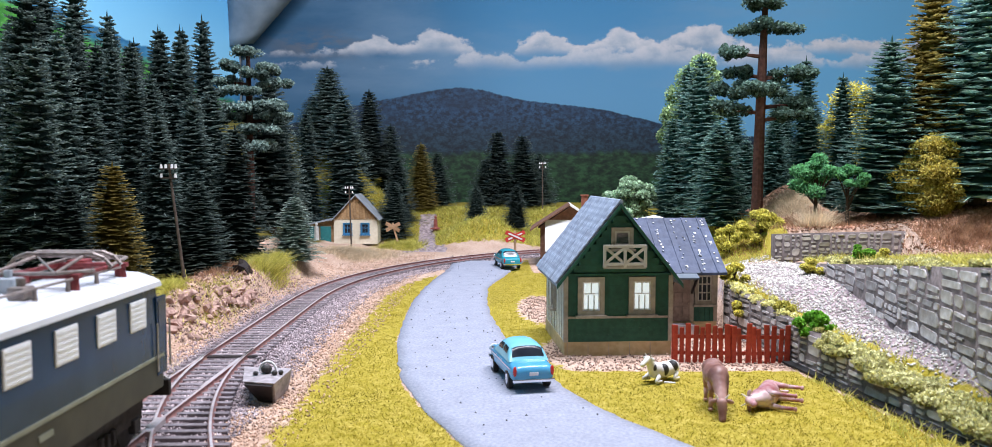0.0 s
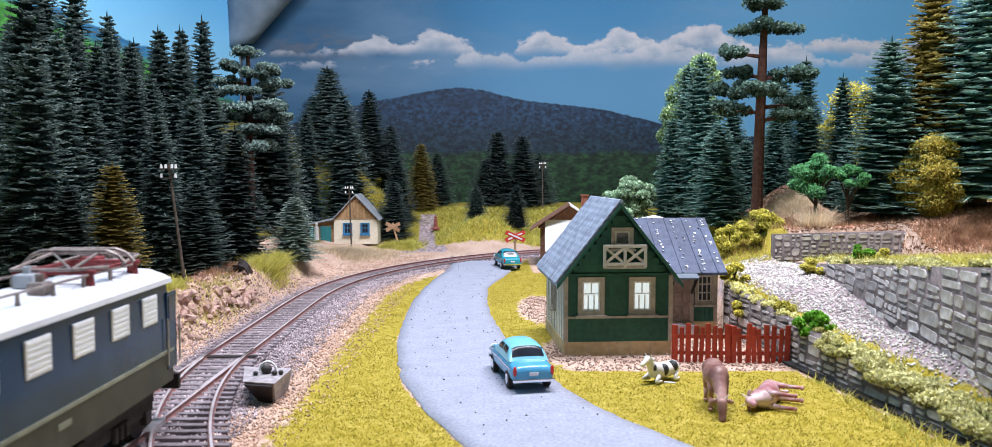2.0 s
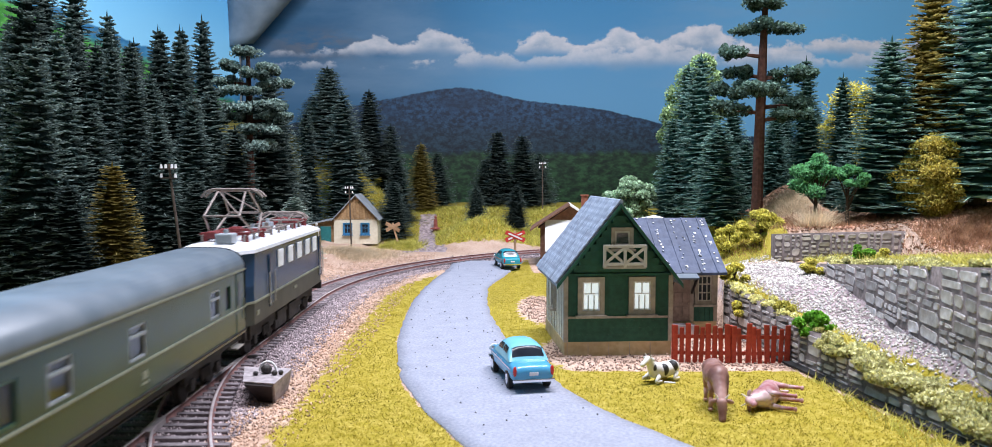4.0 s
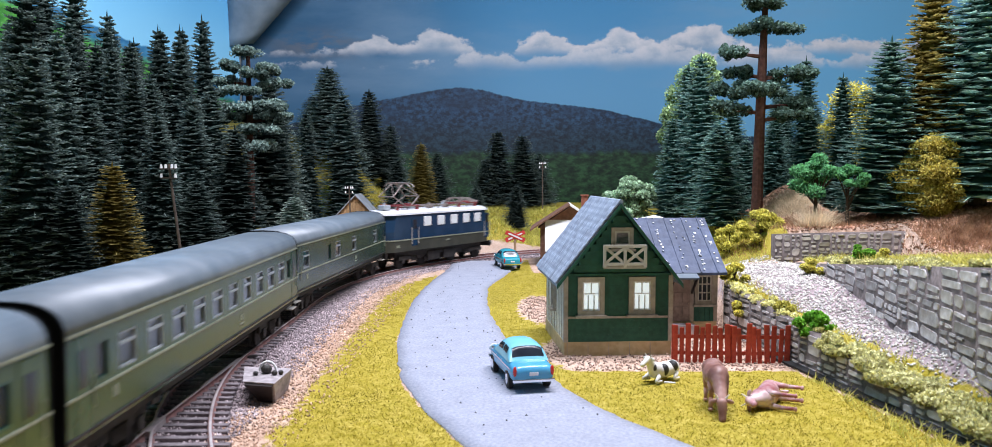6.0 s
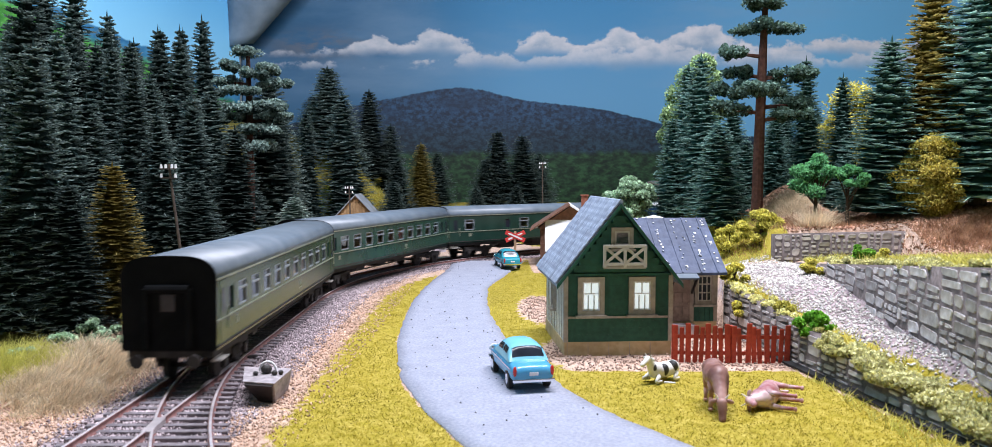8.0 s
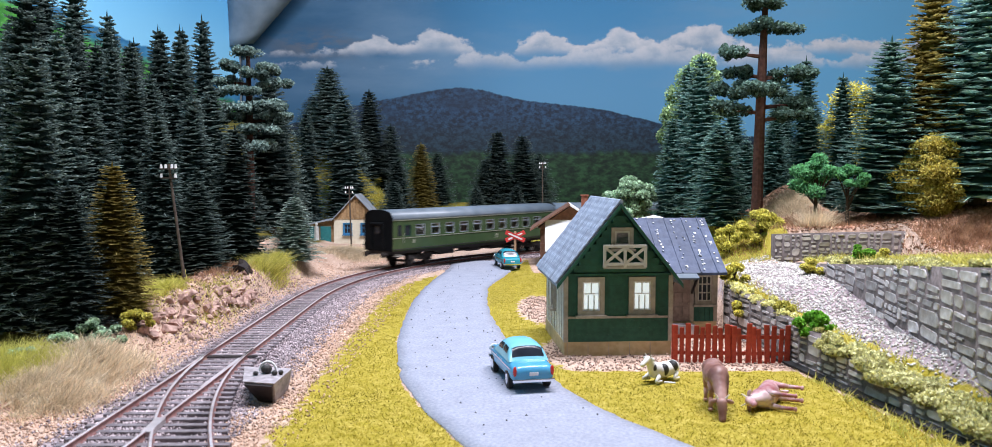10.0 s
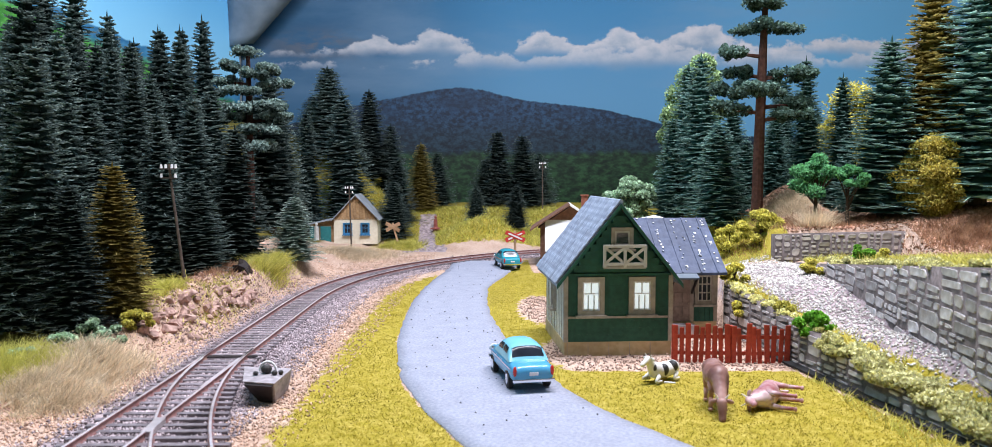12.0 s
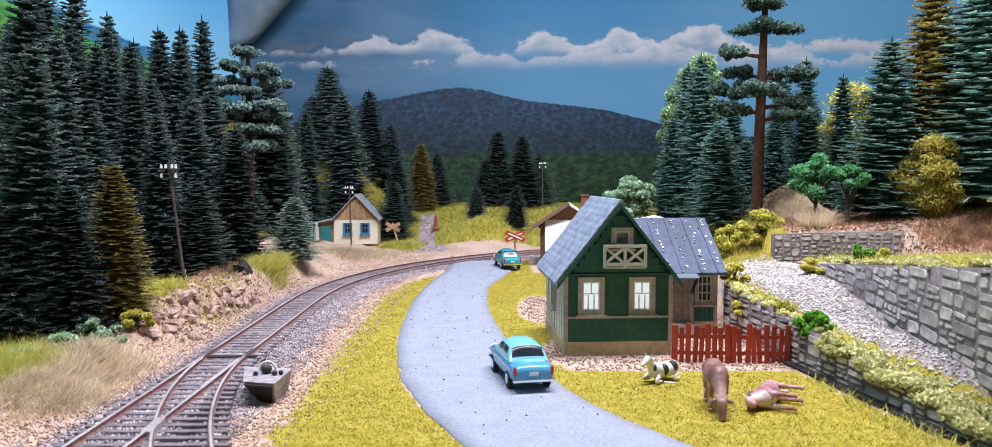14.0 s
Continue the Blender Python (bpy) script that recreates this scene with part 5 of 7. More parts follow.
    a.matrix_basis = place(W + 0.12, 4.75, 0)
    AW, AD, AE, AA = 3.6, 6.4, 3.45, 5.75
    bm = bmesh.new()
    box(bm, (AW / 2, AD / 2, 0.33), (AW, AD + 0.06, 0.7))
    part("plinth", bm, M_BASE, a)
    for q in (0.08, AD - 0.08):
        part("wall", box(bmesh.new(), (AW / 2, q, 2.1), (AW - 0.1, 0.12, 2.9)), M_GREEN, a, "green annex wall")
    bm = bmesh.new()
    prism(bm, [(0.05, 0.68), (AD - 0.05, 0.68), (AD - 0.05, AE), (AD / 2, AA - 0.15), (0.05, AE)], "x", AW - 0.16, AW - 0.02)
    part("gable_wall", bm, M_GREEN, a)
    for i in range(5):
        part("vertical_board", box(bmesh.new(), (2.35 + i * 0.25, 0.0, 1.2), (0.22, 0.06, 1.1), bevel=0.012), M_GREEN, a)
    for x in (1.15, AW - 0.08, 2.3):
        bm = bmesh.new()
        box(bm, (x, 0.0, 2.05), (0.2, 0.14, 2.75), bevel=0.015)
        part("corner_post", bm, M_TRIM, a)
    for s in (0, 1):
        bm = bmesh.new()
        y0 = AD / 2
        y1 = -0.5 if s == 0 else AD + 0.4
        z1 = AE - 0.25
        prism(bm, [(y0, AA), (y1, z1), (y1, z1 - 0.13), (y0, AA - 0.13)], "x", -1.2 if s else -0.3, AW + 0.35)
        r = part("roof_slope", bm, M_SLATE2, a, "dark blue-grey sheet roof with pale chips")
        if s == 0:
            rr = random.Random(5)
            bm = bmesh.new()
            dy, dz = y1 - y0, z1 - AA
            for i in range(95):
                q = rr.random()
                xx = rr.choice([0.2, 1.1, 2.0, 2.9, 3.7, rr.uniform(0, 3.9)]) + rr.uniform(-0.06, 0.06)
                box(bm, (xx, y0 + dy * q, AA + dz * q + 0.03), (rr.uniform(0.03, 0.16), rr.uniform(0.04, 0.12), 0.03), rz=rr.uniform(0, 90), rx=33)
            part("paint_chips", bm, M_WHITE, r, "white worn chips")
            for xx in (0.75, 1.7, 2.65, 3.5):
                bm = bmesh.new()
                prism(bm, [(y0, AA + 0.05), (y1, z1 + 0.05), (y1, z1), (y0, AA)], "x", xx - 0.03, xx + 0.03)
                part("roof_seam", bm, M_SLATE2, r)
    # door with canopy, steps
    bm = bmesh.new()
    box(bm, (1.74, -0.02, 1.75), (0.92, 0.1, 2.1), bevel=0.02)
    d = part("front_door", bm, M_DOOR, a, "grey-brown panelled front door")
    bm = bmesh.new()
    for z in (1.2, 1.9):
        for x in (1.53, 1.95):
            box(bm, (x, -0.08, z), (0.3, 0.05, 0.5), bevel=0.02)
    part("door_panel", bm, M_DOOR, d)
    bm = bmesh.new()
    ball(bm, (2.1, -0.13, 1.6), (0.05, 0.05, 0.05), 6)
    part("door_knob", bm, M_CHROME, d)
    bm = bmesh.new()
    prism(bm, [(0.0, 3.35), (-0.95, 3.0), (-0.95, 2.92), (0.0, 3.27)], "x", 1.05, 2.4)
    c = part("canopy", bm, M_COACHROOF, a, "small grey-blue door canopy")
    for x in (1.15, 2.3):
        bm = bmesh.new()
        rod(bm, (x, -0.9, 2.95), (x, -0.02, 2.1), 0.06, n=6)
        box(bm, (x, -0.45, 3.05), (0.08, 0.85, 0.12), rx=20)
        part("bracket", bm, M_BLACKBROWN, c, "dark bracket")
    window_unit(a, (2.95, 0.0, 2.35), 0.72, 1.3, "x", M_TRIM, M_PALETRIM, M_CARGLASS, bars=(2, 2), border=0.16)
    bm = bmesh.new()
    box(bm, (1.74, -0.4, 0.3), (1.2, 0.7, 0.6), bevel=0.02)
    part("doorstep", bm, M_CONCRETE, a)
    return h


green_house()


def picket_fence():
    fx0, fy0, fx1, fy1 = 7.55, 34.75, 12.45, 34.45
    ln = math.hypot(fx1 - fx0, fy1 - fy0)
    f = thing("picket_fence", fx0, fy0, 0.05, math.degrees(math.atan2(fy1 - fy0, fx1 - fx0)), "red wooden picket fence with uneven pickets beside the house", "fence")
    r = random.Random(11)
    for z in (0.42, 1.12):
        bm = bmesh.new()
        box(bm, (ln / 2, 0.05, z), (ln, 0.06, 0.16), bevel=0.01)
        part("fence_rail", bm, M_FENCE, f)
    for k, (tall, w) in enumerate(((1.62, 0.2), (1.52, 0.18), (1.7, 0.22))):
        bm = bmesh.new()
        box(bm, (0, 0, tall / 2), (w, 0.07, tall), bevel=0.012)
        me_ob = part("picket", bm, M_FENCE, f)
        me_ob.matrix_basis = place(0.1 + k * 0.27, -0.03, 0, 0)
        for i in range(k + 3, 18, 3):
            o = new("picket", me_ob.data)
            o.parent = f
            o.matrix_basis = place(0.1 + i * 0.275 + r.uniform(-0.03, 0.03), -0.03, r.uniform(-0.06, 0.02), 0, 0, r.uniform(-3, 3))
    for x in (0.05, ln / 2, ln - 0.05):
        bm = bmesh.new()
        box(bm, (x, 0.12, 0.8), (0.16, 0.14, 1.6), bevel=0.02)
        part("fence_post", bm, M_FENCE, f)
    return f


picket_fence()


def far_cottage():
    h = thing("cottage", -18.3, 92.6, land(-16, 93) - 0.05, 3, "cream plastered cottage with brown board gable and blue windows", "house")
    W, D, EZ, AZ = 4.9, 6.0, 2.9, 5.5
    mid = W / 2
    bm = bmesh.new()
    box(bm, (mid, D / 2, EZ / 2), (W, D, EZ))
    w = part("wall", bm, M_CREAM, h, "cream plastered wall")
    bm = bmesh.new()
    prism(bm, [(0, EZ - 0.05), (W, EZ - 0.05), (mid, AZ)], "y", 0.02, D)
    g = part("gable", bm, M_WOOD, h, "brown vertical board gable")
    for i in range(14):
        x = 0.3 + i * 0.34
        top = EZ + (AZ - EZ) * (1 - abs(x - mid) / mid) - 0.12
        bm = bmesh.new()
        box(bm, (x, -0.02, (EZ - 0.1 + top) / 2), (0.28, 0.08, max(0.1, top - EZ + 0.1)), bevel=0.015)
        part("board", bm, M_WOOD, g)
    for x in (1.55, 3.5):
        window_unit(h, (x, 0.0, 1.75), 0.75, 1.05, "x", M_BLUEFRAME, M_BLUEFRAME, M_CARGLASS, border=0.14)
    sl = (AZ - EZ) / mid
    for s in (-1, 1):
        ex, ez = mid + s * (mid + 0.25), EZ - sl * 0.25 + 0.12
        bm = bmesh.new()
        prism(bm, [(mid, AZ + 0.14), (ex, ez), (ex, ez - 0.14), (mid, AZ)], "y", -0.4, D + 0.3)
        part("roof_slope", bm, M_VENT, h, "pale grey roof slope")
    # lean-to shed
    bm = bmesh.new()
    prism(bm, [(0, 0), (0, 2.75), (-2.7, 2.2), (-2.7, 0)], "y", 0.4, 4.5)
    part("shed_wall", bm, M_WOOD, h, "brown shed wall")
    bm = bmesh.new()
    prism(bm, [(0, 2.9), (0, 2.77), (-3.0, 2.17), (-3.0, 2.3)], "y", 0.0, 4.7)
    part("shed_roof", bm, M_VENT, h, "pale shed roof")
    bm = bmesh.new()
    box(bm, (-0.95, 0.36, 1.0), (1.2, 0.12, 2.0), bevel=0.02)
    box(bm, (-2.2, 0.36, 1.0), (1.0, 0.12, 2.0), bevel=0.02)
    part("shed_door", bm, M_TEAL, h, "teal painted door")
    return h


far_cottage()


def brown_house():
    h = thing("timber_house", 4.0, 72.6, 0.0, -4, "dark brown timber house with pale roof and chimney", "house")
    W, D, EZ, AZ = 7.0, 5.6, 3.6, 5.4
    bm = bmesh.new()
    box(bm, (W / 2, D / 2, EZ / 2), (W, D, EZ))
    w = part("wall", bm, M_TIMBER, h, "dark brown timber wall")
    for i in range(9):
        bm = bmesh.new()
        box(bm, (-0.03, D / 2, 0.35 + i * 0.38), (0.1, D, 0.34), bevel=0.02)
        part("log", bm, M_TIMBER, w)
        bm = bmesh.new()
        box(bm, (W / 2, -0.03, 0.35 + i * 0.38), (W, 0.1, 0.34), bevel=0.02)
        part("log", bm, M_TIMBER, w)
    bm = bmesh.new()
    mid = 2.5
    prism(bm, [(-0.3, EZ - 0.2), (W, EZ - 0.2), (W, EZ), (mid, AZ - 0.1)], "y", 0.0, D)
    part("gable", bm, M_TIMBER, h, "dark brown board gable")
    for s, ex in ((-1, -1.0), (1, 6.4)):
        ez = AZ - abs(ex - mid) * 0.62 + 0.05
        bm = bmesh.new()
        prism(bm, [(mid, AZ + 0.15), (ex, ez), (ex, ez - 0.14), (mid, AZ)], "y", -0.6, D + 0.4)
        part("roof_slope", bm, M_WHITE if s > 0 else M_TIMBER, h, "pale roof slope" if s > 0 else "brown roof slope")
    bm = bmesh.new()
    prism(bm, [(0.0, 4.15), (-1.4, 1.6), (-1.4, 1.45), (0.0, 4.0)], "x", 0.35, 6.5)
    part("porch_roof", bm, M_WHITE, h, "white porch roof")
    for x in (0.5, 3.2, 6.2):
        bm = bmesh.new()
        box(bm, (x, -1.25, 0.8), (0.18, 0.18, 1.6))
        part("porch_post", bm, M_TIMBER, h)
    bm = bmesh.new()
    box(bm, (3.9, 2.6, 5.5), (0.6, 0.6, 1.5), bevel=0.02)
    box(bm, (3.9, 2.6, 6.25), (0.75, 0.75, 0.12))
    part("chimney", bm, M_BRICK, h, "brick chimney")
    return h


brown_house()


def back_shed():
    h = thing("low_shed", 9.9, 60.0, 0.0, 0, "low shed with a white roof behind the green house", "shed")
    bm = bmesh.new()
    box(bm, (1.0, 1.5, 2.2), (2.0, 3.0, 4.5))
    part("wall", bm, M_TIMBER, h)
    bm = bmesh.new()
    prism(bm, [(-0.3, 4.3), (2.3, 4.85), (2.3, 5.0), (-0.3, 4.45)], "y", -0.4, 3.4)
    part("roof", bm, M_WHITE, h, "white roof")
    return h


back_shed()


# ---- dry-stone retaining walls ----
def stone_cells(r, x0, x1, z0, z1, size, long):
    """Splits a rectangle into uneven cells, some long and low, some nearly square."""
    w, h = x1 - x0, z1 - z0
    lim = size * r.uniform(0.55, 1.6)
    if w < lim * 0.75 * long and h < lim * 0.72:
        return [(x0, x1, z0, z1)]
    if w > h * long * r.uniform(0.7, 1.5):
        m = x0 + w * r.uniform(0.32, 0.68)
        return stone_cells(r, x0, m, z0, z1, size, long) + stone_cells(r, m, x1, z0, z1, size, long)
    m = z0 + h * r.uniform(0.3, 0.7)
    return stone_cells(r, x0, x1, z0, m, size, long) + stone_cells(r, x0, x1, m, z1, size, long)


def stone_mesh(r, w, h):
    """One rough stone of the given face, rounded and out of square, proud of its bed."""
    bm = bmesh.new()
    ring = []
    for sx, sz in ((-1, -1), (1, -1), (1, 1), (-1, 1)):
        cx, cz = sx * w / 2 * r.uniform(0.84, 1.0), sz * h / 2 * r.uniform(0.84, 1.0)
        k = min(w, h) * r.uniform(0.12, 0.33)
        two = [(cx, cz - sz * k), (cx - sx * k, cz)]
        ring += two if sx * sz > 0 else two[::-1]
    n = len(ring)
    lo = [bm.verts.new((x, 0.05, z)) for x, z in ring]
    mi = [bm.verts.new((x, -0.025, z)) for x, z in ring]
    hi = [bm.verts.new((x * 0.95, -0.042 + r.uniform(-0.008, 0.008), z * 0.95)) for x, z in ring]
    for a, b in ((lo, mi), (mi, hi)):
        for i in range(n):
            bm.faces.new((a[i], a[(i + 1) % n], b[(i + 1) % n], b[i]))
    bm.faces.new(hi[::-1])
    bmesh.ops.recalc_face_normals(bm, faces=bm.faces)
    bmesh.ops.scale(bm, vec=(CM,) * 3, verts=bm.verts)
    me = bpy.data.meshes.new("stone")
    bm.to_mesh(me)
    bm.free()
    me.materials.append(M_STONE)
    return me


def stone_wall(name, a, b, bottom, top, label, seed, grow=0.55, long=2.6):
    """A wall from a to b (cm), its face to the left of a->b; bottom(u) and top(u) give heights along it."""
    a, b = Vector((*a, 0)), Vector((*b, 0))
    d = b - a
    ln = d.length
    u = d.normalized()
    nrm = Vector((-u.y, u.x, 0))
    ang = math.degrees(math.atan2(u.y, u.x))
    w = tagged(new(name), label, "wall", kind="structure")
    n = 40
    v, f = [], []
    for i in range(n + 1):
        q = i / n
        for off in (0, 0.5):
            p = a + d * q - nrm * off
            v += [(p.x, p.y, bottom(q) - 0.5), (p.x, p.y, top(q))]
    for i in range(n):
        k, m = i * 4, (i + 1) * 4
        f += [(k, m, m + 1, k + 1), (k + 1, m + 1, m + 3, k + 3), (k + 3, m + 3, m + 2, k + 2)]
    f += [(0, 1, 3, 2), (n * 4, n * 4 + 2, n * 4 + 3, n * 4 + 1)]
    cloud("mortar", v, f, M_MORTAR, w, "dark mortar backing")
    r = random.Random(seed)
    zmin = min(bottom(0), bottom(1))
    zmax = max(top(i / 20) for i in range(21))
    x = 0.0
    while x < ln - 0.3:
        step = min(r.uniform(2.6, 3.6), ln - x)
        q = (x + step / 2) / ln
        for x0, x1, z0, z1 in stone_cells(r, x, x + step, zmin, min(zmax, top(q)), grow, long):
            q = (x0 + x1) / 2 / ln
            lo, hi = max(z0, bottom(q)), min(z1, top(q))
            if hi - lo < 0.14 or r.random() < 0.03:
                continue
            c = a + u * (x0 + x1) / 2 + nrm * 0.01
            joint = r.uniform(0.08, 0.18)
            ob = new("stone", stone_mesh(r, max(0.12, x1 - x0 - joint), max(0.1, hi - lo - joint)))
            ob.parent = w
            ob.matrix_basis = place(c.x, c.y, (lo + hi) / 2, ang + 180, 0, r.uniform(-4, 4))
        x += step
    return w


LOWER = ((float(low_wall_x(22.5)), 22.5), (float(low_wall_x(41.5)), 41.5))
stone_wall("retaining_wall_1", LOWER[0], LOWER[1], lambda q: 0.0, lambda q: float(low_wall_top(22.5 + 19 * q)) + 0.05, "low grey rubble stone retaining wall along the meadow", 31, grow=0.55)
UPPER = ((upper_wall_x(20.0), 20.0), (upper_wall_x(50.5), 50.5))
stone_wall("retaining_wall_2", UPPER[0], UPPER[1], lambda q: 1.45, lambda q: float(upper_wall_top(20 + 30.5 * q)), "tall grey rubble stone retaining wall above the chip path", 32, grow=0.78)
stone_wall("retaining_wall_3", (25.8, 51.35), (17.4, 51.35), lambda q: 2.5, lambda q: 4.55 - 0.2 * q, "grey rubble stone terrace wall below the trees", 33, grow=0.6, long=1.6)

# black strip laid at the wall's foot as the shadow in its gap
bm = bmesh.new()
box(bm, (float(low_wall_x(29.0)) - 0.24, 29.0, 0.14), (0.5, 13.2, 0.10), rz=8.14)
tagged(part("wall_gap", bm, M_DARK), "dark strip for the shadow in the gap along the foot of the low wall", "gap", kind="structure")


# ---- trees and plants ----
def spruce_mesh(name, seed, mat, tiers=34, droop=0.06):
    """A needle crown one metre tall and 0.14 m in radius, from whorls of sprays; the root is at the origin."""
    r = np.random.default_rng(seed)
    V, T, F = [], [], []

    def tri(a, b, c, ta, tb, tc):
        k = len(V)
        V.extend((a, b, c))
        T.extend((ta, tb, tc))
        F.append((k, k + 1, k + 2))

    R = 14.0
    for i in range(tiers):
        q = (i + 0.5) / tiers
        z = 5 + 92 * q
        rad = R * (1 - q) ** 0.62 * r.uniform(0.86, 1.1) + 1.5
        n = int(9 + 12 * (rad / R))
        a0 = r.uniform(0, 6.28)
        for j in range(n):
            a = a0 + 6.283 * (j + r.uniform(-0.35, 0.35)) / n
            ln = rad * r.uniform(0.74, 1.12)
            ca, sa = math.cos(a), math.sin(a)
            dz = -ln * r.normal(droop, 0.12) + 0.8
            zz = z + r.uniform(-0.8, 0.8)
            base = np.array((ca * ln * 0.1, sa * ln * 0.1, zz))
            end = np.array((ca * ln, sa * ln, zz + dz))
            side = np.array((-sa, ca, 0.0))
            for k in range(8):
                g = 0.22 + 0.78 * (k + r.uniform(0, 0.6)) / 8
                p = base + (end - base) * g
                w = (1.3 + 1.5 * (1 - g)) * r.uniform(0.7, 1.3) * (0.5 + 0.5 * rad / R)
                for s in (-1, 1):
                    tip = p + side * s * w + (end - base) / ln * w * r.uniform(0.5, 1.1) + np.array((0, 0, r.uniform(-0.5, 0.6)))
                    up = np.array((0, 0, 0.34 * r.uniform(0.6, 1.4)))
                    if r.random() < 0.65:
                        up = (end - base) / ln * 0.5 * r.uniform(0.6, 1.4) + up * 0.4
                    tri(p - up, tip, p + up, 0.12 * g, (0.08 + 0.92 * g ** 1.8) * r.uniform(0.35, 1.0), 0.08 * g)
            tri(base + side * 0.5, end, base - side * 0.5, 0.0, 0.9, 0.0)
            if r.random() < 0.4:
                e2 = end + np.array((ca, sa, 0.2)) * 0.5
                tri(end + side * 0.45, e2, end - side * 0.45, 0.9, 1.0, 0.9)
    # inner mass of needles, coloured dark for the shade inside the crown
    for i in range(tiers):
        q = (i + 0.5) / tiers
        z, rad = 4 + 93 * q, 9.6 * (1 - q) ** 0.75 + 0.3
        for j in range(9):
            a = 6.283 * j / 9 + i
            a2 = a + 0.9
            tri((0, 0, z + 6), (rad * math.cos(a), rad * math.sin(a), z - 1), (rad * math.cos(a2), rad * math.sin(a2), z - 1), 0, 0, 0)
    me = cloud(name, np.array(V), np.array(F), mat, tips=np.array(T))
    return me


def make_spruce(label, seed, mat, group):
    t = thing("spruce_tree", 0, 0, 0, 0, label, "tree", group)
    bm = bmesh.new()
    rod(bm, (0, 0, -3), (0, 0, 90), 1.6, 0.3, n=7)
    part("trunk", bm, M_TRUNK, t)
    c = spruce_mesh("crown", seed, mat)
    c.parent = t
    return t


PROTO_BASE = {}


def copy_scaled(proto, m):
    ob = copy_thing(proto, Matrix.Identity(4))
    ob.matrix_basis = m
    return ob


def stand_rows(protos, rows, seed, min_h=4.0):
    r = random.Random(seed)
    for i, (x, y, top, rad) in enumerate(rows):
        z = land(x, y)
        h = max(min_h, top - z)
        m = Matrix.LocRotScale(Vector((x, y, z - 0.05)) * CM, Euler((radians(r.uniform(-2, 2)), radians(r.uniform(-2, 2)), r.uniform(0, 6.28))), Vector((rad / 10.4, rad / 10.4, h / 100.0)))
        proto = protos[i % len(protos)]
        if proto.name in PROTO_BASE:
            copy_scaled(proto, m)
        else:
            proto.matrix_basis = m
            PROTO_BASE[proto.name] = m


LEFT_FRONT = [(-20.8, 37, 14.1, 1.64), (-18.9, 36.5, 7.8, 1.4), (-21.6, 36.5, 8.2, 1.6), (-22.3, 46, 12.6, 1.68), (-26.6, 46, 19.7, 1.95), (-22.9, 44, 15.6, 1.52),
              (-20.1, 50, 11.9, 1.44), (-18.1, 50, 7.9, 1.54), (-23.2, 53, 14.8, 1.73), (-18.0, 57, 11.5, 1.97), (-20.3, 56, 13.5, 1.72), (-24.9, 60, 15.4, 1.73)]
LEFT_BACK = [(-30.9, 60, 22.4, 2.19), (-36.0, 66, 23.4, 2.28), (-31.0, 66, 21.1, 1.78), (-28.1, 58, 17.4, 1.67), (-26.5, 57, 17.2, 1.53), (-26.6, 67, 19.9, 1.93), (-24.9, 66, 19.0, 1.9),
             (-25.2, 73, 22.0, 1.97), (-21.7, 64, 15.2, 1.72), (-20.1, 74, 18.0, 2.42), (-32.0, 72, 19.4, 1.94), (-33.1, 80, 22.4, 1.85), (-23.1, 80, 15.8, 2.15), (-21.4, 84, 14.9, 1.94), (-34.1, 58, 18.5, 2.23)]
FAR = [(-21.8, 96, 15.6, 1.85), (-24.3, 110, 18.7, 2.54), (-21.2, 106, 22.1, 3.26), (-18.0, 100, 18.1, 2.88), (-17.0, 112, 19.8, 2.58), (-12.3, 98, 7.5, 1.88), (-12.2, 103, 10.2, 1.98),
       (-14.5, 114, 15.2, 2.19), (-7.9, 112, 11.3, 1.98), (-2.4, 98, 7.0, 1.28), (0.3, 113, 14.3, 2.61), (3.6, 111, 13.6, 2.56), (2.3, 95, 7.0, 1.32), (-1.2, 112, 10.4, 2.15), (6.0, 118, 11.4, 2.27)]
RIGHT = [(15.2, 72, 13.1, 1.66), (17.4, 76, 18.3, 2.05), (17.6, 70, 18.3, 2.15), (16.9, 62, 12.2, 2.03), (23.4, 62, 16.9, 1.43), (25.2, 60, 15.4, 1.38), (25.8, 55, 17.2, 2.45), (31.6, 54, 22.0, 3.7),
         (29.3, 66, 13.4, 1.52), (24.3, 70, 16.4, 1.62), (20.9, 72, 15.0, 1.66)]
GOLD = [(-17.7, 38.2, 8.7, 1.4), (-9.8, 108, 12.4, 1.83), (29.3, 55.5, 21.2, 2.75)]

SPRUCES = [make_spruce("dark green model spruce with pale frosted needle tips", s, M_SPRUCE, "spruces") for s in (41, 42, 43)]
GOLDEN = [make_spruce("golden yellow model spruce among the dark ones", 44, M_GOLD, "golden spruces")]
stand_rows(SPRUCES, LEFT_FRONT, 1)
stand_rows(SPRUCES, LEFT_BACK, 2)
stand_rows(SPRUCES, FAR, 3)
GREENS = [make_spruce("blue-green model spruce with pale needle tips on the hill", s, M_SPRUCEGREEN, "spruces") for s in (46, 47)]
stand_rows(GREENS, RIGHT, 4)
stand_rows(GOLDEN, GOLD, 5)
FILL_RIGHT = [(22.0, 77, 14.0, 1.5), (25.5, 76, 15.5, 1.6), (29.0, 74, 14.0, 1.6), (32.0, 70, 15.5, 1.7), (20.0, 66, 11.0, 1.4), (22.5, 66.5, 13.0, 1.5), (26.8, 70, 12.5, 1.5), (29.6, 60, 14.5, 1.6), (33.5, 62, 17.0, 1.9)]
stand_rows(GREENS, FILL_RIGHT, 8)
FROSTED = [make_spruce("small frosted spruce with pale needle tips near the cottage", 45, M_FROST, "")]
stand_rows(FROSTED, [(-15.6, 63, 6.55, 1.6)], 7)
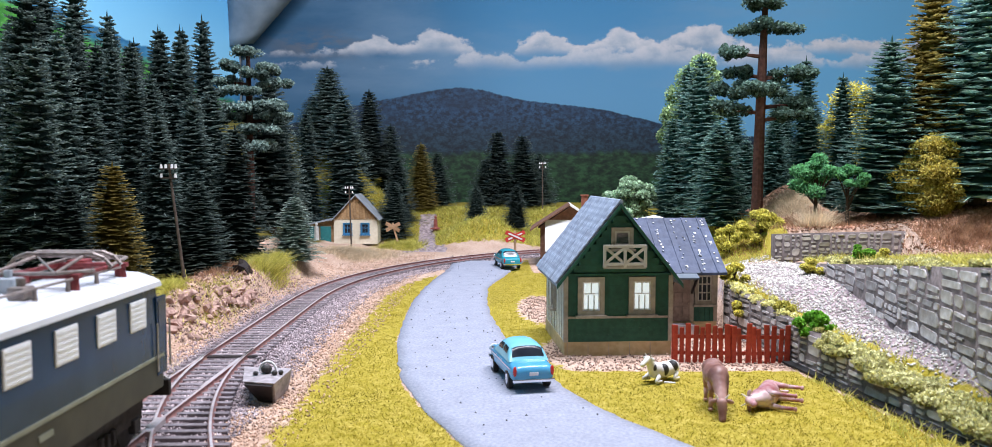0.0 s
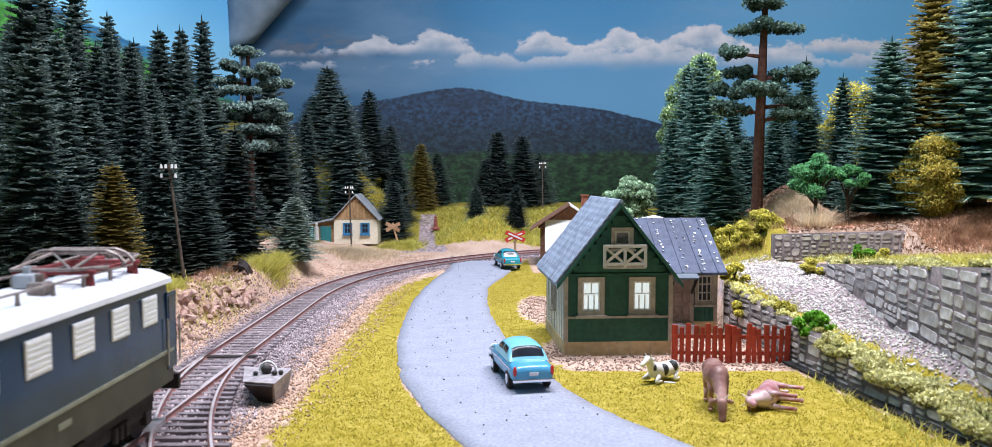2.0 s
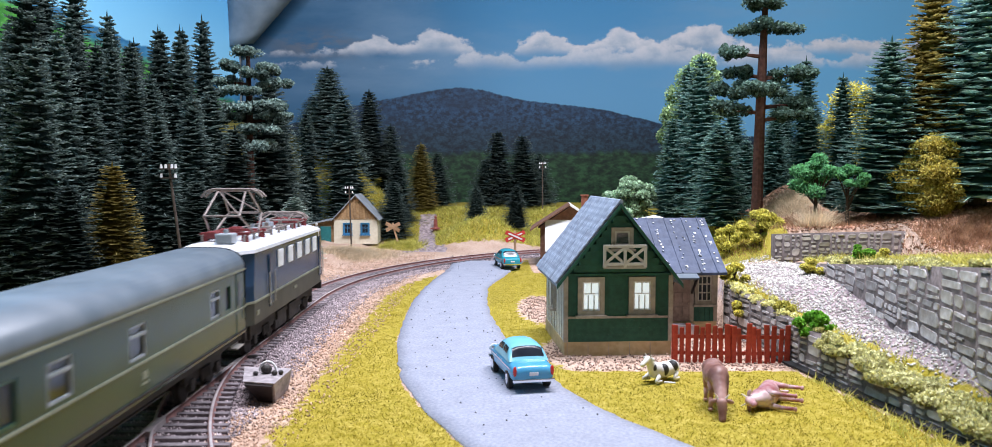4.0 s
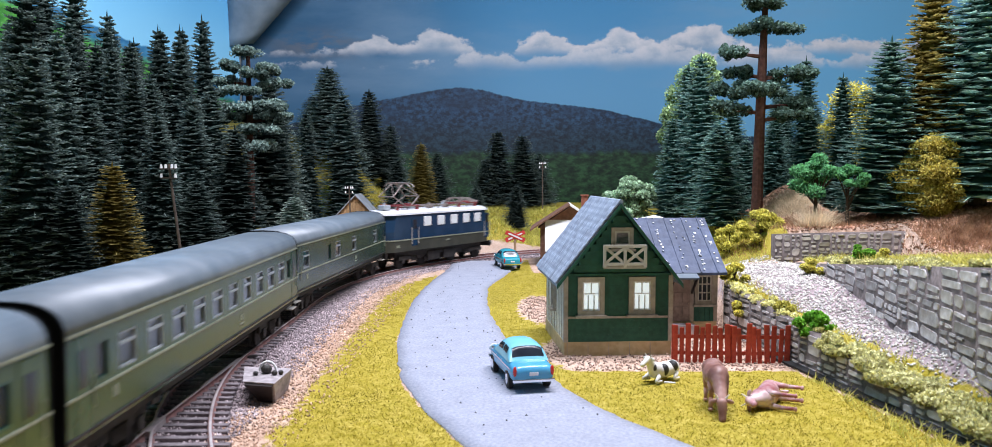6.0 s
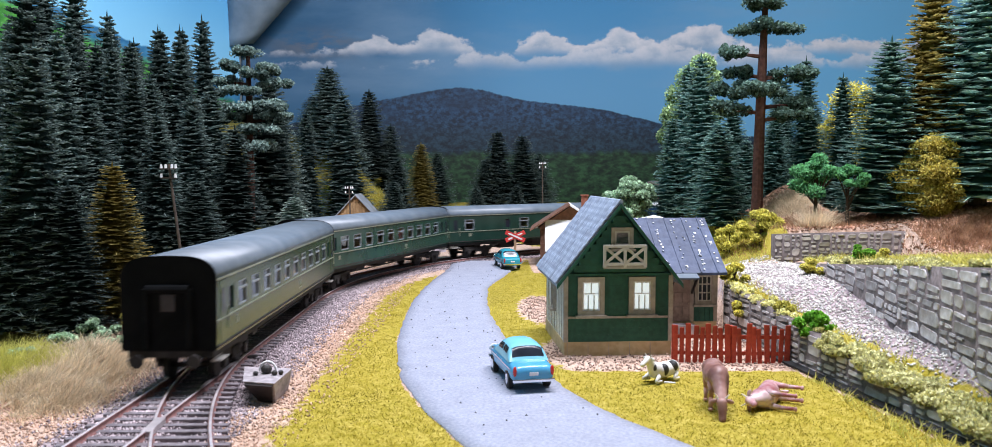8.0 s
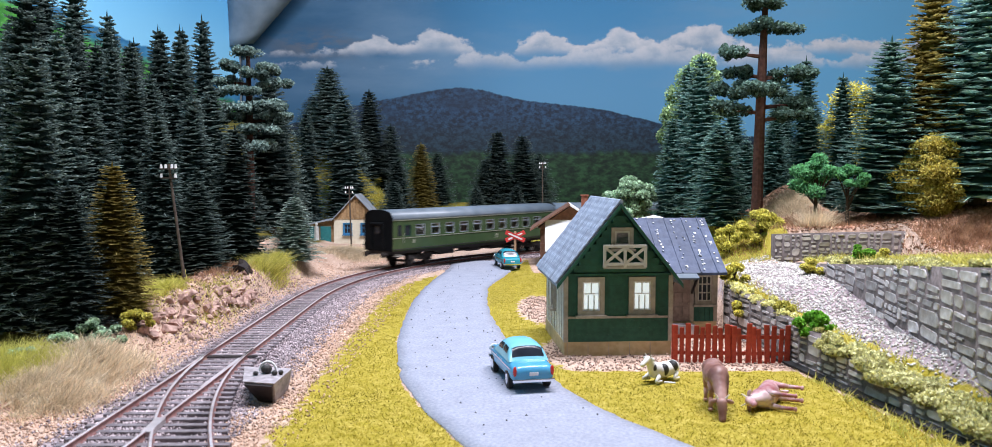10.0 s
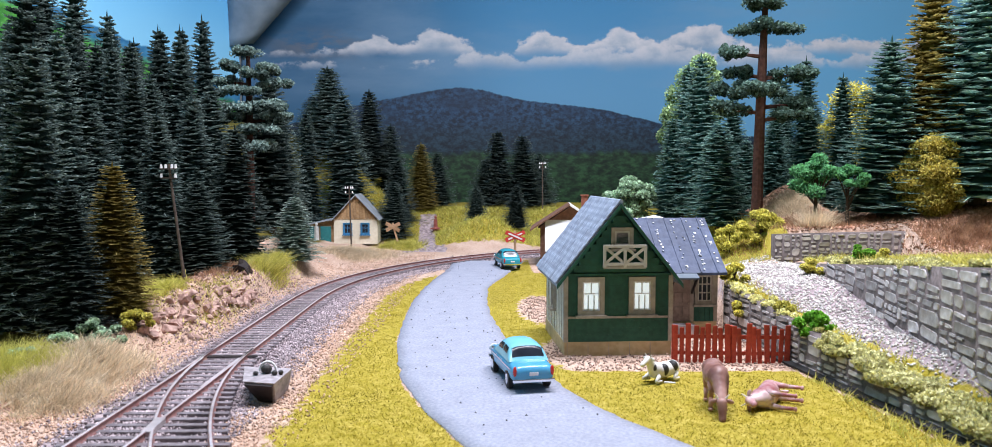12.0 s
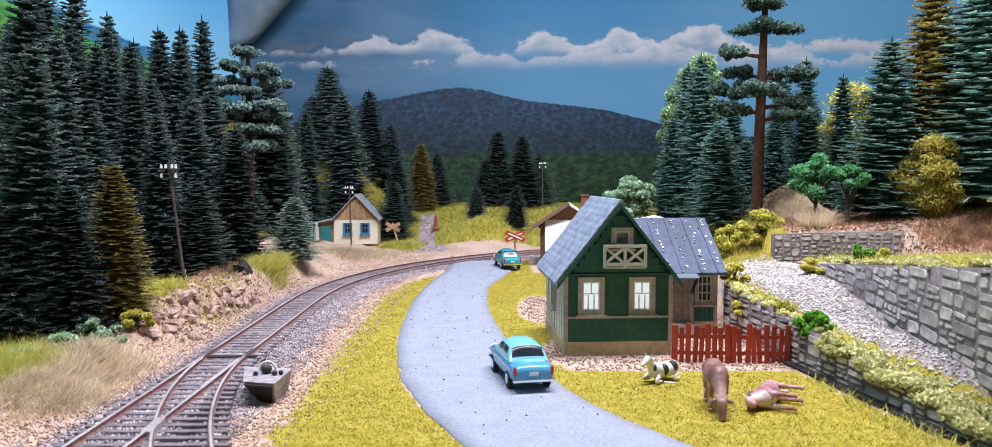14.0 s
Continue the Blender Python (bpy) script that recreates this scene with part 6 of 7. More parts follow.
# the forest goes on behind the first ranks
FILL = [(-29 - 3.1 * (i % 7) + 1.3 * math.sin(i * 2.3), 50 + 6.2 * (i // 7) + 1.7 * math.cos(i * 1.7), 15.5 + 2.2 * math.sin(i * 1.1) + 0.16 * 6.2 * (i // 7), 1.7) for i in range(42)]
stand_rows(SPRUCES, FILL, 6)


def leaf_clumps(name, blobs, per, leaf, mat, parent=None, seed=1, flat=1.0, shell=0.55):
    """Leaves or needle tufts scattered in ellipsoids: blobs are (centre, radii). Their tone imitates light from above.
    """
    r = np.random.default_rng(seed)
    V, F, T = [], [], []
    for c, s in blobs:
        d = r.normal(size=(per, 3))
        d /= np.linalg.norm(d, axis=1, keepdims=True)
        rad = shell + (1 - shell) * r.random((per, 1))
        p = np.asarray(c) + d * rad * np.asarray(s)
        a = r.normal(size=(per, 3)) + d * 0.6
        a[:, 2] *= flat
        a /= np.linalg.norm(a, axis=1, keepdims=True)
        b = np.cross(a, r.normal(size=(per, 3)))
        b /= np.linalg.norm(b, axis=1, keepdims=True) + 1e-9
        ln = leaf * r.uniform(0.6, 1.4, (per, 1))
        k = sum(len(x) for x in V)
        V.append(np.stack([p - a * ln - b * ln * 0.0, p + b * ln * 0.55, p + a * ln, p - b * ln * 0.55], 1).reshape(-1, 3))
        # upper and outer leaves toned lighter, overhead light put into the colour
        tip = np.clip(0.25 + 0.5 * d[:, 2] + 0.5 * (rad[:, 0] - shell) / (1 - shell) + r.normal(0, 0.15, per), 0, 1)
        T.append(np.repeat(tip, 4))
        F.append(np.arange(per * 4).reshape(-1, 4) + k)
    return cloud(name, np.concatenate(V), np.concatenate(F), mat, parent, tips=np.concatenate(T))


def tall_pine(x, y, top, seed, pads, label, trunk_r=0.42, lean=0.0, mat=None):
    """pads: (side, depth, height above the camera's zero, half width) of each flat needle pad, in cm."""
    z = land(x, y)
    t = thing("pine_tree", x, y, z - 0.05, 0, label, "tree")
    h = top - z
    bm = bmesh.new()
    pts = [(0, 0, -0.3), (0.06, 0, h * 0.3), (0.02 + lean * 0.5, 0, h * 0.65), (lean, 0, h * 0.97)]
    rs = (trunk_r, trunk_r * 0.92, trunk_r * 0.8, trunk_r * 0.45)
    for a, b, r0, r1 in zip(pts, pts[1:], rs, rs[1:]):
        rod(bm, a, b, r0, r1, n=10)
    rr = random.Random(seed)
    blobs = []
    for px, py, pz, w in pads:
        c = (px, py, pz - z)
        q = c[2] / h
        rod(bm, (lean * q, 0, c[2] - 0.35), (px, py, c[2] - 0.1), 0.16, 0.07, n=6)
        blobs.append((c, (w * 0.9, w * 0.7, 0.48)))
        for _ in range(6):
            a, d = rr.uniform(0, 6.28), w * rr.uniform(0.35, 0.85)
            blobs.append(((px + math.cos(a) * d, py + math.sin(a) * d * 0.8, c[2] + rr.uniform(-0.22, 0.22)), (w * rr.uniform(0.22, 0.4), w * 0.35, rr.uniform(0.3, 0.5))))
    part("trunk", bm, M_PINEBARK, t, "reddish brown trunk")
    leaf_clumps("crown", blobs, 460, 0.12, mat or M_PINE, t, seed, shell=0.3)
    return t


tall_pine(18.4, 58, 20.6, 5, [(0.2, 0, 20.0, 1.9), (0.5, 0.3, 18.4, 2.4), (-1.9, -0.2, 16.7, 1.3), (-1.5, 0.4, 15.3, 1.3), (2.1, 0.2, 15.2, 1.9), (-0.5, -0.9, 13.9, 2.3), (2.8, 0.3, 13.2, 1.5),
                            (-1.8, 0.2, 12.8, 1.6), (2.0, -0.5, 12.3, 1.5), (-2.6, 0.6, 14.2, 1.0), (0.4, 1.8, 14.6, 1.8)],
          "tall pine with bare reddish trunk and flat needle pads", lean=0.35)
tall_pine(-20.9, 70, 18.7, 6, [(-0.1, 0, 18.4, 1.7), (-1.4, -0.3, 17.3, 1.0), (1.7, -0.3, 17.1, 1.1), (-0.7, -0.8, 15.2, 1.9), (1.5, -0.6, 14.0, 2.0), (-1.5, 0.0, 13.0, 1.5), (1.9, 0.3, 15.8, 1.5), (1.2, -0.8, 12.0, 2.0), (-1.9, 0.2, 16.1, 1.3), (0.5, -0.5, 16.6, 1.4), (-0.4, -0.9, 13.8, 2.2), (0.5, -0.9, 10.6, 2.2), (-1.6, -0.4, 11.2, 1.7), (2.3, 0.2, 13.0, 1.6)],
          "tall pine with pads of grey-green needles in the forest", mat=M_PALEPINE, trunk_r=0.36)


def leafy_tree(name, x, y, blobs, leaf, mat, per, seed, label, category, trunk=0.2, z=None):
    z = land(x, y) if z is None else z
    t = thing(name, x, y, z - 0.05, 0, label, category)
    bm = bmesh.new()
    hi = max(c[2] for c, s in blobs)
    rod(bm, (0, 0, -0.2), (0, 0, hi * 0.8), trunk, trunk * 0.4, n=7)
    r = random.Random(seed)
    for c, s in blobs:
        rod(bm, (0, 0, c[2] * r.uniform(0.35, 0.6)), c, trunk * 0.45, trunk * 0.15, n=5)
    part("trunk", bm, M_TRUNK, t)
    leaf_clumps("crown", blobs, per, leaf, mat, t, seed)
    return t


def blob_cluster(w, h, base, n, seed):
    r = random.Random(seed)
    out = []
    for i in range(n):
        a, q = r.uniform(0, 6.28), math.sqrt(r.random())
        zz = base + (h - base) * r.random()
        k = math.sin(math.pi * min(1, max(0.12, (zz - base) / max(0.1, h - base) * 0.85 + 0.12)))
        s = (h - base) * r.uniform(0.14, 0.24) + 0.1
        out.append(((math.cos(a) * w * q * k, math.sin(a) * w * q * k, zz), (s, s, s * 0.75)))
    return out


LIME = [((x, 0.5 * math.sin(i * 2.1), z), (w, w * 0.8, w * 0.85)) for i, (x, z, w) in enumerate([(0.8, 14.2, 1.3), (1.5, 13.0, 1.3), (-0.3, 12.8, 1.7), (-1.2, 11.2, 1.7), (0.6, 11.0, 1.7), (-1.9, 9.3, 1.5), (-0.6, 8.8, 1.7), (-2.3, 7.5, 1.2), (1.7, 9.8, 1.4), (-1.5, 6.4, 1.4), (0.8, 7.0, 1.5), (0.2, 4.5, 1.4)])]
leafy_tree("leafy_tree", 18.9, 79, LIME, 0.13, M_LIMELEAF, 1900, 8, "tall light green leafy tree at the back of the hill", "tree", 0.35)
leafy_tree("leafy_tree", 11.4, 71, blob_cluster(3.2, 7.5, 4.0, 40, 9), 0.12, M_LEAF, 700, 9, "round grey-green leafy tree behind the green house", "tree", 0.25)
leafy_tree("leafy_tree", 21.2, 54.5, blob_cluster(1.5, 4.5, 1.8, 14, 10), 0.09, M_FRESHLEAF, 420, 10, "small fresh green leafy tree on the terrace", "tree", 0.16)
leafy_tree("leafy_tree", 22.9, 53.6, blob_cluster(1.1, 4.0, 2.5, 9, 15), 0.09, M_FRESHLEAF, 420, 15, "small round green tree on a thin trunk", "tree", 0.14)
leafy_tree("bush", 17.4, 54, blob_cluster(1.3, 2.0, 0.2, 18, 11), 0.08, M_YELLEAF, 380, 11, "yellow-green bush by the stone wall", "bush", 0.08)
leafy_tree("bush", 28.0, 53, blob_cluster(1.9, 4.5, 0.3, 60, 12), 0.085, M_OLIVELEAF, 1200, 12, "large yellow-green bush at the foot of the golden tree", "bush", 0.14)
leafy_tree("bush", 13.15, 33.6, blob_cluster(0.8, 0.95, 0.15, 12, 13), 0.11, M_BRIGHTLEAF, 160, 13, "bright green bush on top of the low wall", "bush", 0.06)
leafy_tree("bush", 27.5, 64, blob_cluster(2.2, 9.0, 2.0, 22, 14), 0.12, M_YELLEAF, 420, 14, "yellow-green leafy tree between the spruces", "tree", 0.2)


def blades(name, n, sampler, tall, wide, mat, label, seed, category="grass", droop=(0, 0)):
    r = np.random.default_rng(seed)
    p, hs = sampler(r, n)
    n = len(p)
    a = r.uniform(0, 6.28, n)
    lean = r.normal(0, 0.8, (n, 2)) + np.asarray(droop)
    h = tall * hs * r.uniform(0.6, 1.3, n)
    side = np.stack([np.cos(a), np.sin(a), np.zeros(n)], 1) * wide / 2
    tip = p + np.stack([lean[:, 0] * h, lean[:, 1] * h, h], 1)
    v = np.stack([p - side, p + side, tip], 1).reshape(-1, 3)
    f = np.arange(n * 3).reshape(-1, 3)
    return tagged(cloud(name, v, f, mat), label, category, kind="stuff")


def on_grass(x0, x1, y0, y1, near=0.0):
    def sample(r, n):
        x, y = r.uniform(x0, x1, n), y0 + (y1 - y0) * r.random(n) ** (1 + near)
        off = line_offset(x, y)
        g, c, l = covers(x, y, off)
        jag = np.array([noise.noise((a * 1.6, b * 1.6, 5)) for a, b in zip(x, y)]) * 0.45
        keep = g + jag > 0.5
        x, y = x[keep], y[keep]
        z = np.array([land(a, b) for a, b in zip(x, y)])
        return np.stack([x, y, z - 0.02], 1), np.ones(len(x))
    return sample


blades("meadow_grass", 110000, on_grass(-9.5, 13.4, 20, 79, 0.6), 0.085, 0.045, M_BLADE, "short yellow flock grass beside the road", 51)
blades("hill_grass", 26000, on_grass(-24, 8, 88, 112), 0.45, 0.10, M_BLADE_GREEN, "tufts of yellow-green grass on the far mounds", 52)
blades("bank_grass", 26000, on_grass(-21, -13, 24, 64), 0.55, 0.05, M_BLADE_GREEN, "long green and yellow grass on the bank", 53)
blades("terrace_grass", 26000, on_grass(12.2, 28, 20, 75), 0.42, 0.05, M_BLADE_GREEN, "long yellow-green grass on the walls and terrace", 54)


def tuft(name, x, y, w, d, n, tall, mat, label, seed, category="grass", droop=(0, 0)):
    def sample(r, k):
        px, py = x + r.normal(0, w / 2, k), y + r.normal(0, d / 2, k)
        z = np.array([land(a, b) for a, b in zip(px, py)])
        q = np.exp(-((px - x) / w) ** 2 - ((py - y) / d) ** 2)
        return np.stack([px, py, z - 0.03], 1), 0.4 + 0.8 * q
    return blades(name, n, sample, tall, 0.05, mat, label, seed, category, droop)


tuft("dry_grass", -16.0, 32.0, 1.8, 3.0, 4600, 0.75, M_STRAW, "tall dry straw-coloured grass beside the track", 61)
tuft("dry_grass", -15.6, 28.5, 1.7, 2.4, 5000, 0.6, M_STRAW, "dry straw-coloured grass at the forest edge", 62)
tuft("dry_grass", 20.6, 53.0, 0.9, 0.6, 800, 1.15, M_STRAW, "dry upright brown grass above the terrace wall", 63)
tuft("dry_grass", -14.0, 82, 4.0, 6.0, 9000, 0.5, M_STRAW, "dry straw-coloured grass before the cottage", 64)
tuft("green_grass", -18.6, 29, 1.6, 5.0, 5000, 0.9, M_BLADE_GREEN, "green grass under the forest edge", 65)

tuft("hill_litter", 29, 49.5, 6.0, 2.6, 9000, 0.4, M_BROWNGRASS, "brown dry grass on the slope below the golden tree", 68)
tuft("hill_litter", 22, 54.5, 6.0, 2.4, 7000, 0.4, M_BROWNGRASS, "brown dry grass behind the terrace wall", 69)
tuft("green_grass", -10.5, 89.5, 2.2, 2.0, 4000, 0.7, M_BLADE_GREEN, "green grass tuft beside the leaning sign", 70)
tuft("green_grass", -16.2, 58.5, 1.3, 3.0, 4500, 0.7, M_BLADE_GREEN, "long green grass on the cut bank", 71)
for i, (x, y, w, h, mat, lab) in enumerate([
        (12.1, 41.4, 0.8, 1.0, M_YELLEAF, "yellow-green bush hanging over the low wall"), (12.2, 39.6, 0.8, 0.9, M_YELLEAF, "yellow-green bush hanging over the low wall"),
        (12.75, 36.2, 0.5, 0.6, M_YELLEAF, "small yellow-green bush on the low wall"), (18.4, 41.5, 0.7, 0.8, M_BRIGHTLEAF, "small bright green bush on the terrace edge"),
        (19.8, 42.5, 0.9, 0.9, M_YELLEAF, "yellow-green bush on the terrace edge"), (17.2, 44.5, 0.8, 0.8, M_YELLEAF, "yellow-green bush on the terrace"),
        (-17.6, 35.6, 1.0, 0.9, M_LEAF, "low pale green ferns at the forest edge"), (-16.3, 36.8, 0.9, 0.8, M_YELLEAF, "yellow-green plants under the spruces"),
        (-17.9, 33.6, 0.9, 0.8, M_LEAF, "low pale green ferns at the forest edge"), (-16.7, 34.8, 0.8, 0.7, M_LEAF, "low pale green ferns at the forest edge"), (-18.6, 31.5, 1.0, 0.8, M_LEAF, "low pale green ferns at the forest edge"), (15.8, 55.5, 1.2, 1.8, M_YELLEAF, "yellow-green bush on the slope below the pine")]):
    leafy_tree("bush", x, y, blob_cluster(w, h, 0.1, 12, 80 + i), 0.07, mat, 260, 80 + i, lab, "bush", 0.05)
tuft("dry_grass", 20.6, 58, 1.6, 1.2, 5000, 0.6, M_STRAW, "straw-coloured grass on the rise behind the pine", 73)
def crest_fluff(name, line, n, w, label, seed):
    """Soft fibre flock heaped along a wall's crest; line(q) gives x, y of the crest."""
    r = random.Random(seed)
    blobs = []
    for i in range(n):
        x, y = line((i + r.random()) / n)
        crest = land(x + 0.45, y)
        dx, y = r.uniform(-0.8, 1.3) * w, y + r.uniform(-0.4, 0.4)
        k = w * r.uniform(0.5, 1.1)
        blobs.append(((x + dx, y, max(crest, land(x + dx, y)) + k * 0.2 + 0.5 * min(0.0, dx)), (k, k * 1.2, k * 0.6)))
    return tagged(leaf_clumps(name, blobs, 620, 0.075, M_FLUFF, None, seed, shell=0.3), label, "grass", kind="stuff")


crest_fluff("wall_grass", lambda q: (float(low_wall_x(22 + 11 * q)) + 0.25, 22 + 10 * q), 78, 0.42, "fluffy pale yellow-green grass spilling over the low wall", 77)
crest_fluff("wall_grass", lambda q: (float(low_wall_x(33 + 8.5 * q)) + 0.4, 33 + 8.5 * q), 18, 0.36, "thin yellow-green grass along the low wall", 78)
crest_fluff("wall_grass", lambda q: (upper_wall_x(24 + 27 * q) + 0.5, 24 + 27 * q), 40, 0.36, "yellow-green grass along the crest of the tall wall", 79)


def slope_points(r, n):
    x, y = r.uniform(18.5, 36, n), r.uniform(45.5, 64, n)
    keep = (x > 24) | (y > 52.2)
    x, y = x[keep], y[keep]
    z = np.array([land(a, b) for a, b in zip(x, y)])
    return np.stack([x, y, z + 0.02], 1)


scatter_stones("fallen_leaves", 24000, slope_points, 0.11, M_LITTER, "brown and tan fallen leaves on the wooded slope", 20)
tuft("green_grass", -15.5, 55.5, 0.9, 2.6, 5000, 0.75, M_BLADE_GREEN, "bright yellow-green grass tuft on the bank", 81)
tuft("green_grass", -17.6, 30.5, 0.9, 2.2, 6500, 0.6, M_BLADE_GREEN, "bright green grass at the forest edge", 82)
tuft("green_grass", -16.9, 41.5, 0.8, 2.4, 3500, 0.4, M_BLADE_GREEN, "short green grass under the telegraph pole", 83)
tuft("bank_tufts", -16.4, 51, 1.0, 7.0, 2600, 0.42, M_BROWNGRASS, "brown dry roots and grass on the cut bank", 75)
tuft("bank_tufts", -15.2, 45, 1.2, 7.0, 1500, 0.3, M_BLADE_GREEN, "sparse yellow-green grass on the cut bank", 76)


# ---- cars, animals, signs, small things ----
def saloon_car(label, x, y, rz, lower, roof):
    """A 1950s saloon, nose along +y, 4.65 long, 1.75 wide."""
    t = thing("saloon_car", x, y, 0.12, rz, label, "car", "parked cars")
    t.scale = (0.92, 0.95, 0.97)
    L, W = 4.65, 1.78
    stations = [(-2.32, 0.66, 0.46, 0.80), (-2.28, 0.80, 0.38, 0.94), (-2.15, 0.85, 0.34, 1.02), (-1.8, 0.87, 0.33, 1.08), (-1.2, 0.89, 0.32, 1.11), (0.0, 0.90, 0.32, 1.10), (0.9, 0.89, 0.32, 1.12),
                (1.6, 0.87, 0.34, 1.10), (2.05, 0.82, 0.38, 1.02), (2.22, 0.74, 0.40, 0.95), (2.30, 0.60, 0.46, 0.84)]
    bm = bmesh.new()
    rings = []
    for q, hw, z0, z1 in stations:
        ring = []
        for i in range(16):
            ang = 6.283 * i / 16
            c, sn = math.cos(ang), math.sin(ang)
            ring.append(bm.verts.new((hw * math.copysign(abs(c) ** 0.45, c), q, (z0 + z1) / 2 + (z1 - z0) / 2 * math.copysign(abs(sn) ** 0.6, sn))))
        rings.append(ring)
    for r0, r1 in zip(rings, rings[1:]):
        for i in range(16):
            bm.faces.new((r0[i], r1[i], r1[(i + 1) % 16], r0[(i + 1) % 16]))
    bm.faces.new(rings[0])
    bm.faces.new(rings[-1][::-1])
    bmesh.ops.recalc_face_normals(bm, faces=bm.faces)
    body = smooth(part("body", bm, lower, t))
    def cab(q, u, out=0.0):
        """A point on the cabin's skin: q along the car, u across from -1 to 1."""
        top = float(np.interp(q, (-1.55, -1.42, -1.22, -0.95, -0.4, 0.25, 0.6, 0.85, 1.15), (1.06, 1.22, 1.50, 1.64, 1.70, 1.68, 1.54, 1.36, 1.08))) + out
        a = u * math.pi / 2
        z = 1.0 + (top - 1.0) * max(0.0, math.cos(a)) ** 0.42
        x = math.copysign(abs(math.sin(a)) ** 0.8, u) * (0.83 + out) * (1 - 0.26 * max(0.0, z - 1.05))
        return (x, q, z)

    def skin(bm, q0, q1, u0, u1, nq, nu, out):
        g = [[bm.verts.new(cab(q0 + (q1 - q0) * i / nq, u0 + (u1 - u0) * j / nu, out)) for j in range(nu + 1)] for i in range(nq + 1)]
        for i in range(nq):
            for j in range(nu):
                bm.faces.new((g[i][j], g[i][j + 1], g[i + 1][j + 1], g[i + 1][j]))
        bmesh.ops.recalc_face_normals(bm, faces=bm.faces)
        return bm

    smooth(part("cabin", skin(bmesh.new(), -1.55, 1.15, -1, 1, 20, 18, 0.0), roof, t, "rounded pale cabin and roof"))
    for name, q0, q1, u0, u1 in (("rear_window", -1.44, -1.12, -0.58, 0.58), ("windscreen", 0.60, 1.02, -0.58, 0.58), ("side_window", -0.98, -0.34, 0.70, 0.93), ("side_window", -0.24, 0.46, 0.70, 0.93),
                                 ("side_window", -0.98, -0.34, -0.93, -0.70), ("side_window", -0.24, 0.46, -0.93, -0.70)):
        smooth(part(name, skin(bmesh.new(), q0, q1, u0, u1, 6, 8, 0.012), M_CARGLASS, t, "dark car window"))
    for s in (-1, 1):
        bm = bmesh.new()
        box(bm, (s * (W / 2 + 0.005), 0, 0.86), (0.03, 4.0, 0.045))
        part("side_trim", bm, M_CHROME, t, "chrome side strip")
        for q in (-0.6, 0.35):
            bm = bmesh.new()
            box(bm, (s * (W / 2 + 0.02), q, 0.95), (0.03, 0.16, 0.035))
            part("door_handle", bm, M_CHROME, t)
        bm = bmesh.new()
        ball(bm, (s * 0.76, -2.27, 0.82), (0.08, 0.08, 0.2), 6)
        part("tail_lamp", bm, M_TAIL, t, "red tail lamp")
        bm = bmesh.new()
        rod(bm, (s * 0.6, 2.2, 0.8), (s * 0.6, 2.34, 0.8), 0.2, n=12)
        part("headlight", bm, M_PORCELAIN, t, "round headlight")
        bm = bmesh.new()
        ball(bm, (s * 0.98, 0.75, 1.15), (0.09, 0.05, 0.07), 6)
        part("wing_mirror", bm, M_CHROME, t)
        for q in (-1.38, 1.38):
            bm = bmesh.new()
            rod(bm, (s * 0.66, q, 0.36), (s * 0.88, q, 0.36), 0.36, n=18)
            w = part("wheel", bm, M_TYRE, t, "black tyre")
            bm = bmesh.new()
            rod(bm, (s * 0.86, q, 0.36), (s * 0.90, q, 0.36), 0.2, n=14)
            part("hubcap", bm, M_CHROME, w)
    for q in (-2.36, 2.36):
        bm = bmesh.new()
        box(bm, (0, q, 0.48), (W - 0.06, 0.1, 0.13), bevel=0.04)
        part("bumper", bm, M_CHROME, t, "chrome bumper")
    bm = bmesh.new()
    box(bm, (0, -2.345, 0.72), (0.36, 0.03, 0.12))
    part("number_plate", bm, M_PORCELAIN, t, "small white plate")
    return t


saloon_car("sky blue 1950s saloon car parked on the grey road", 0.92, 31.7, 12, M_CARBLUE, M_CARROOF)
saloon_car("teal 1960s saloon car parked by the level crossing", 0.95, 71.0, 12, M_CARTEAL, M_CARTEAL)


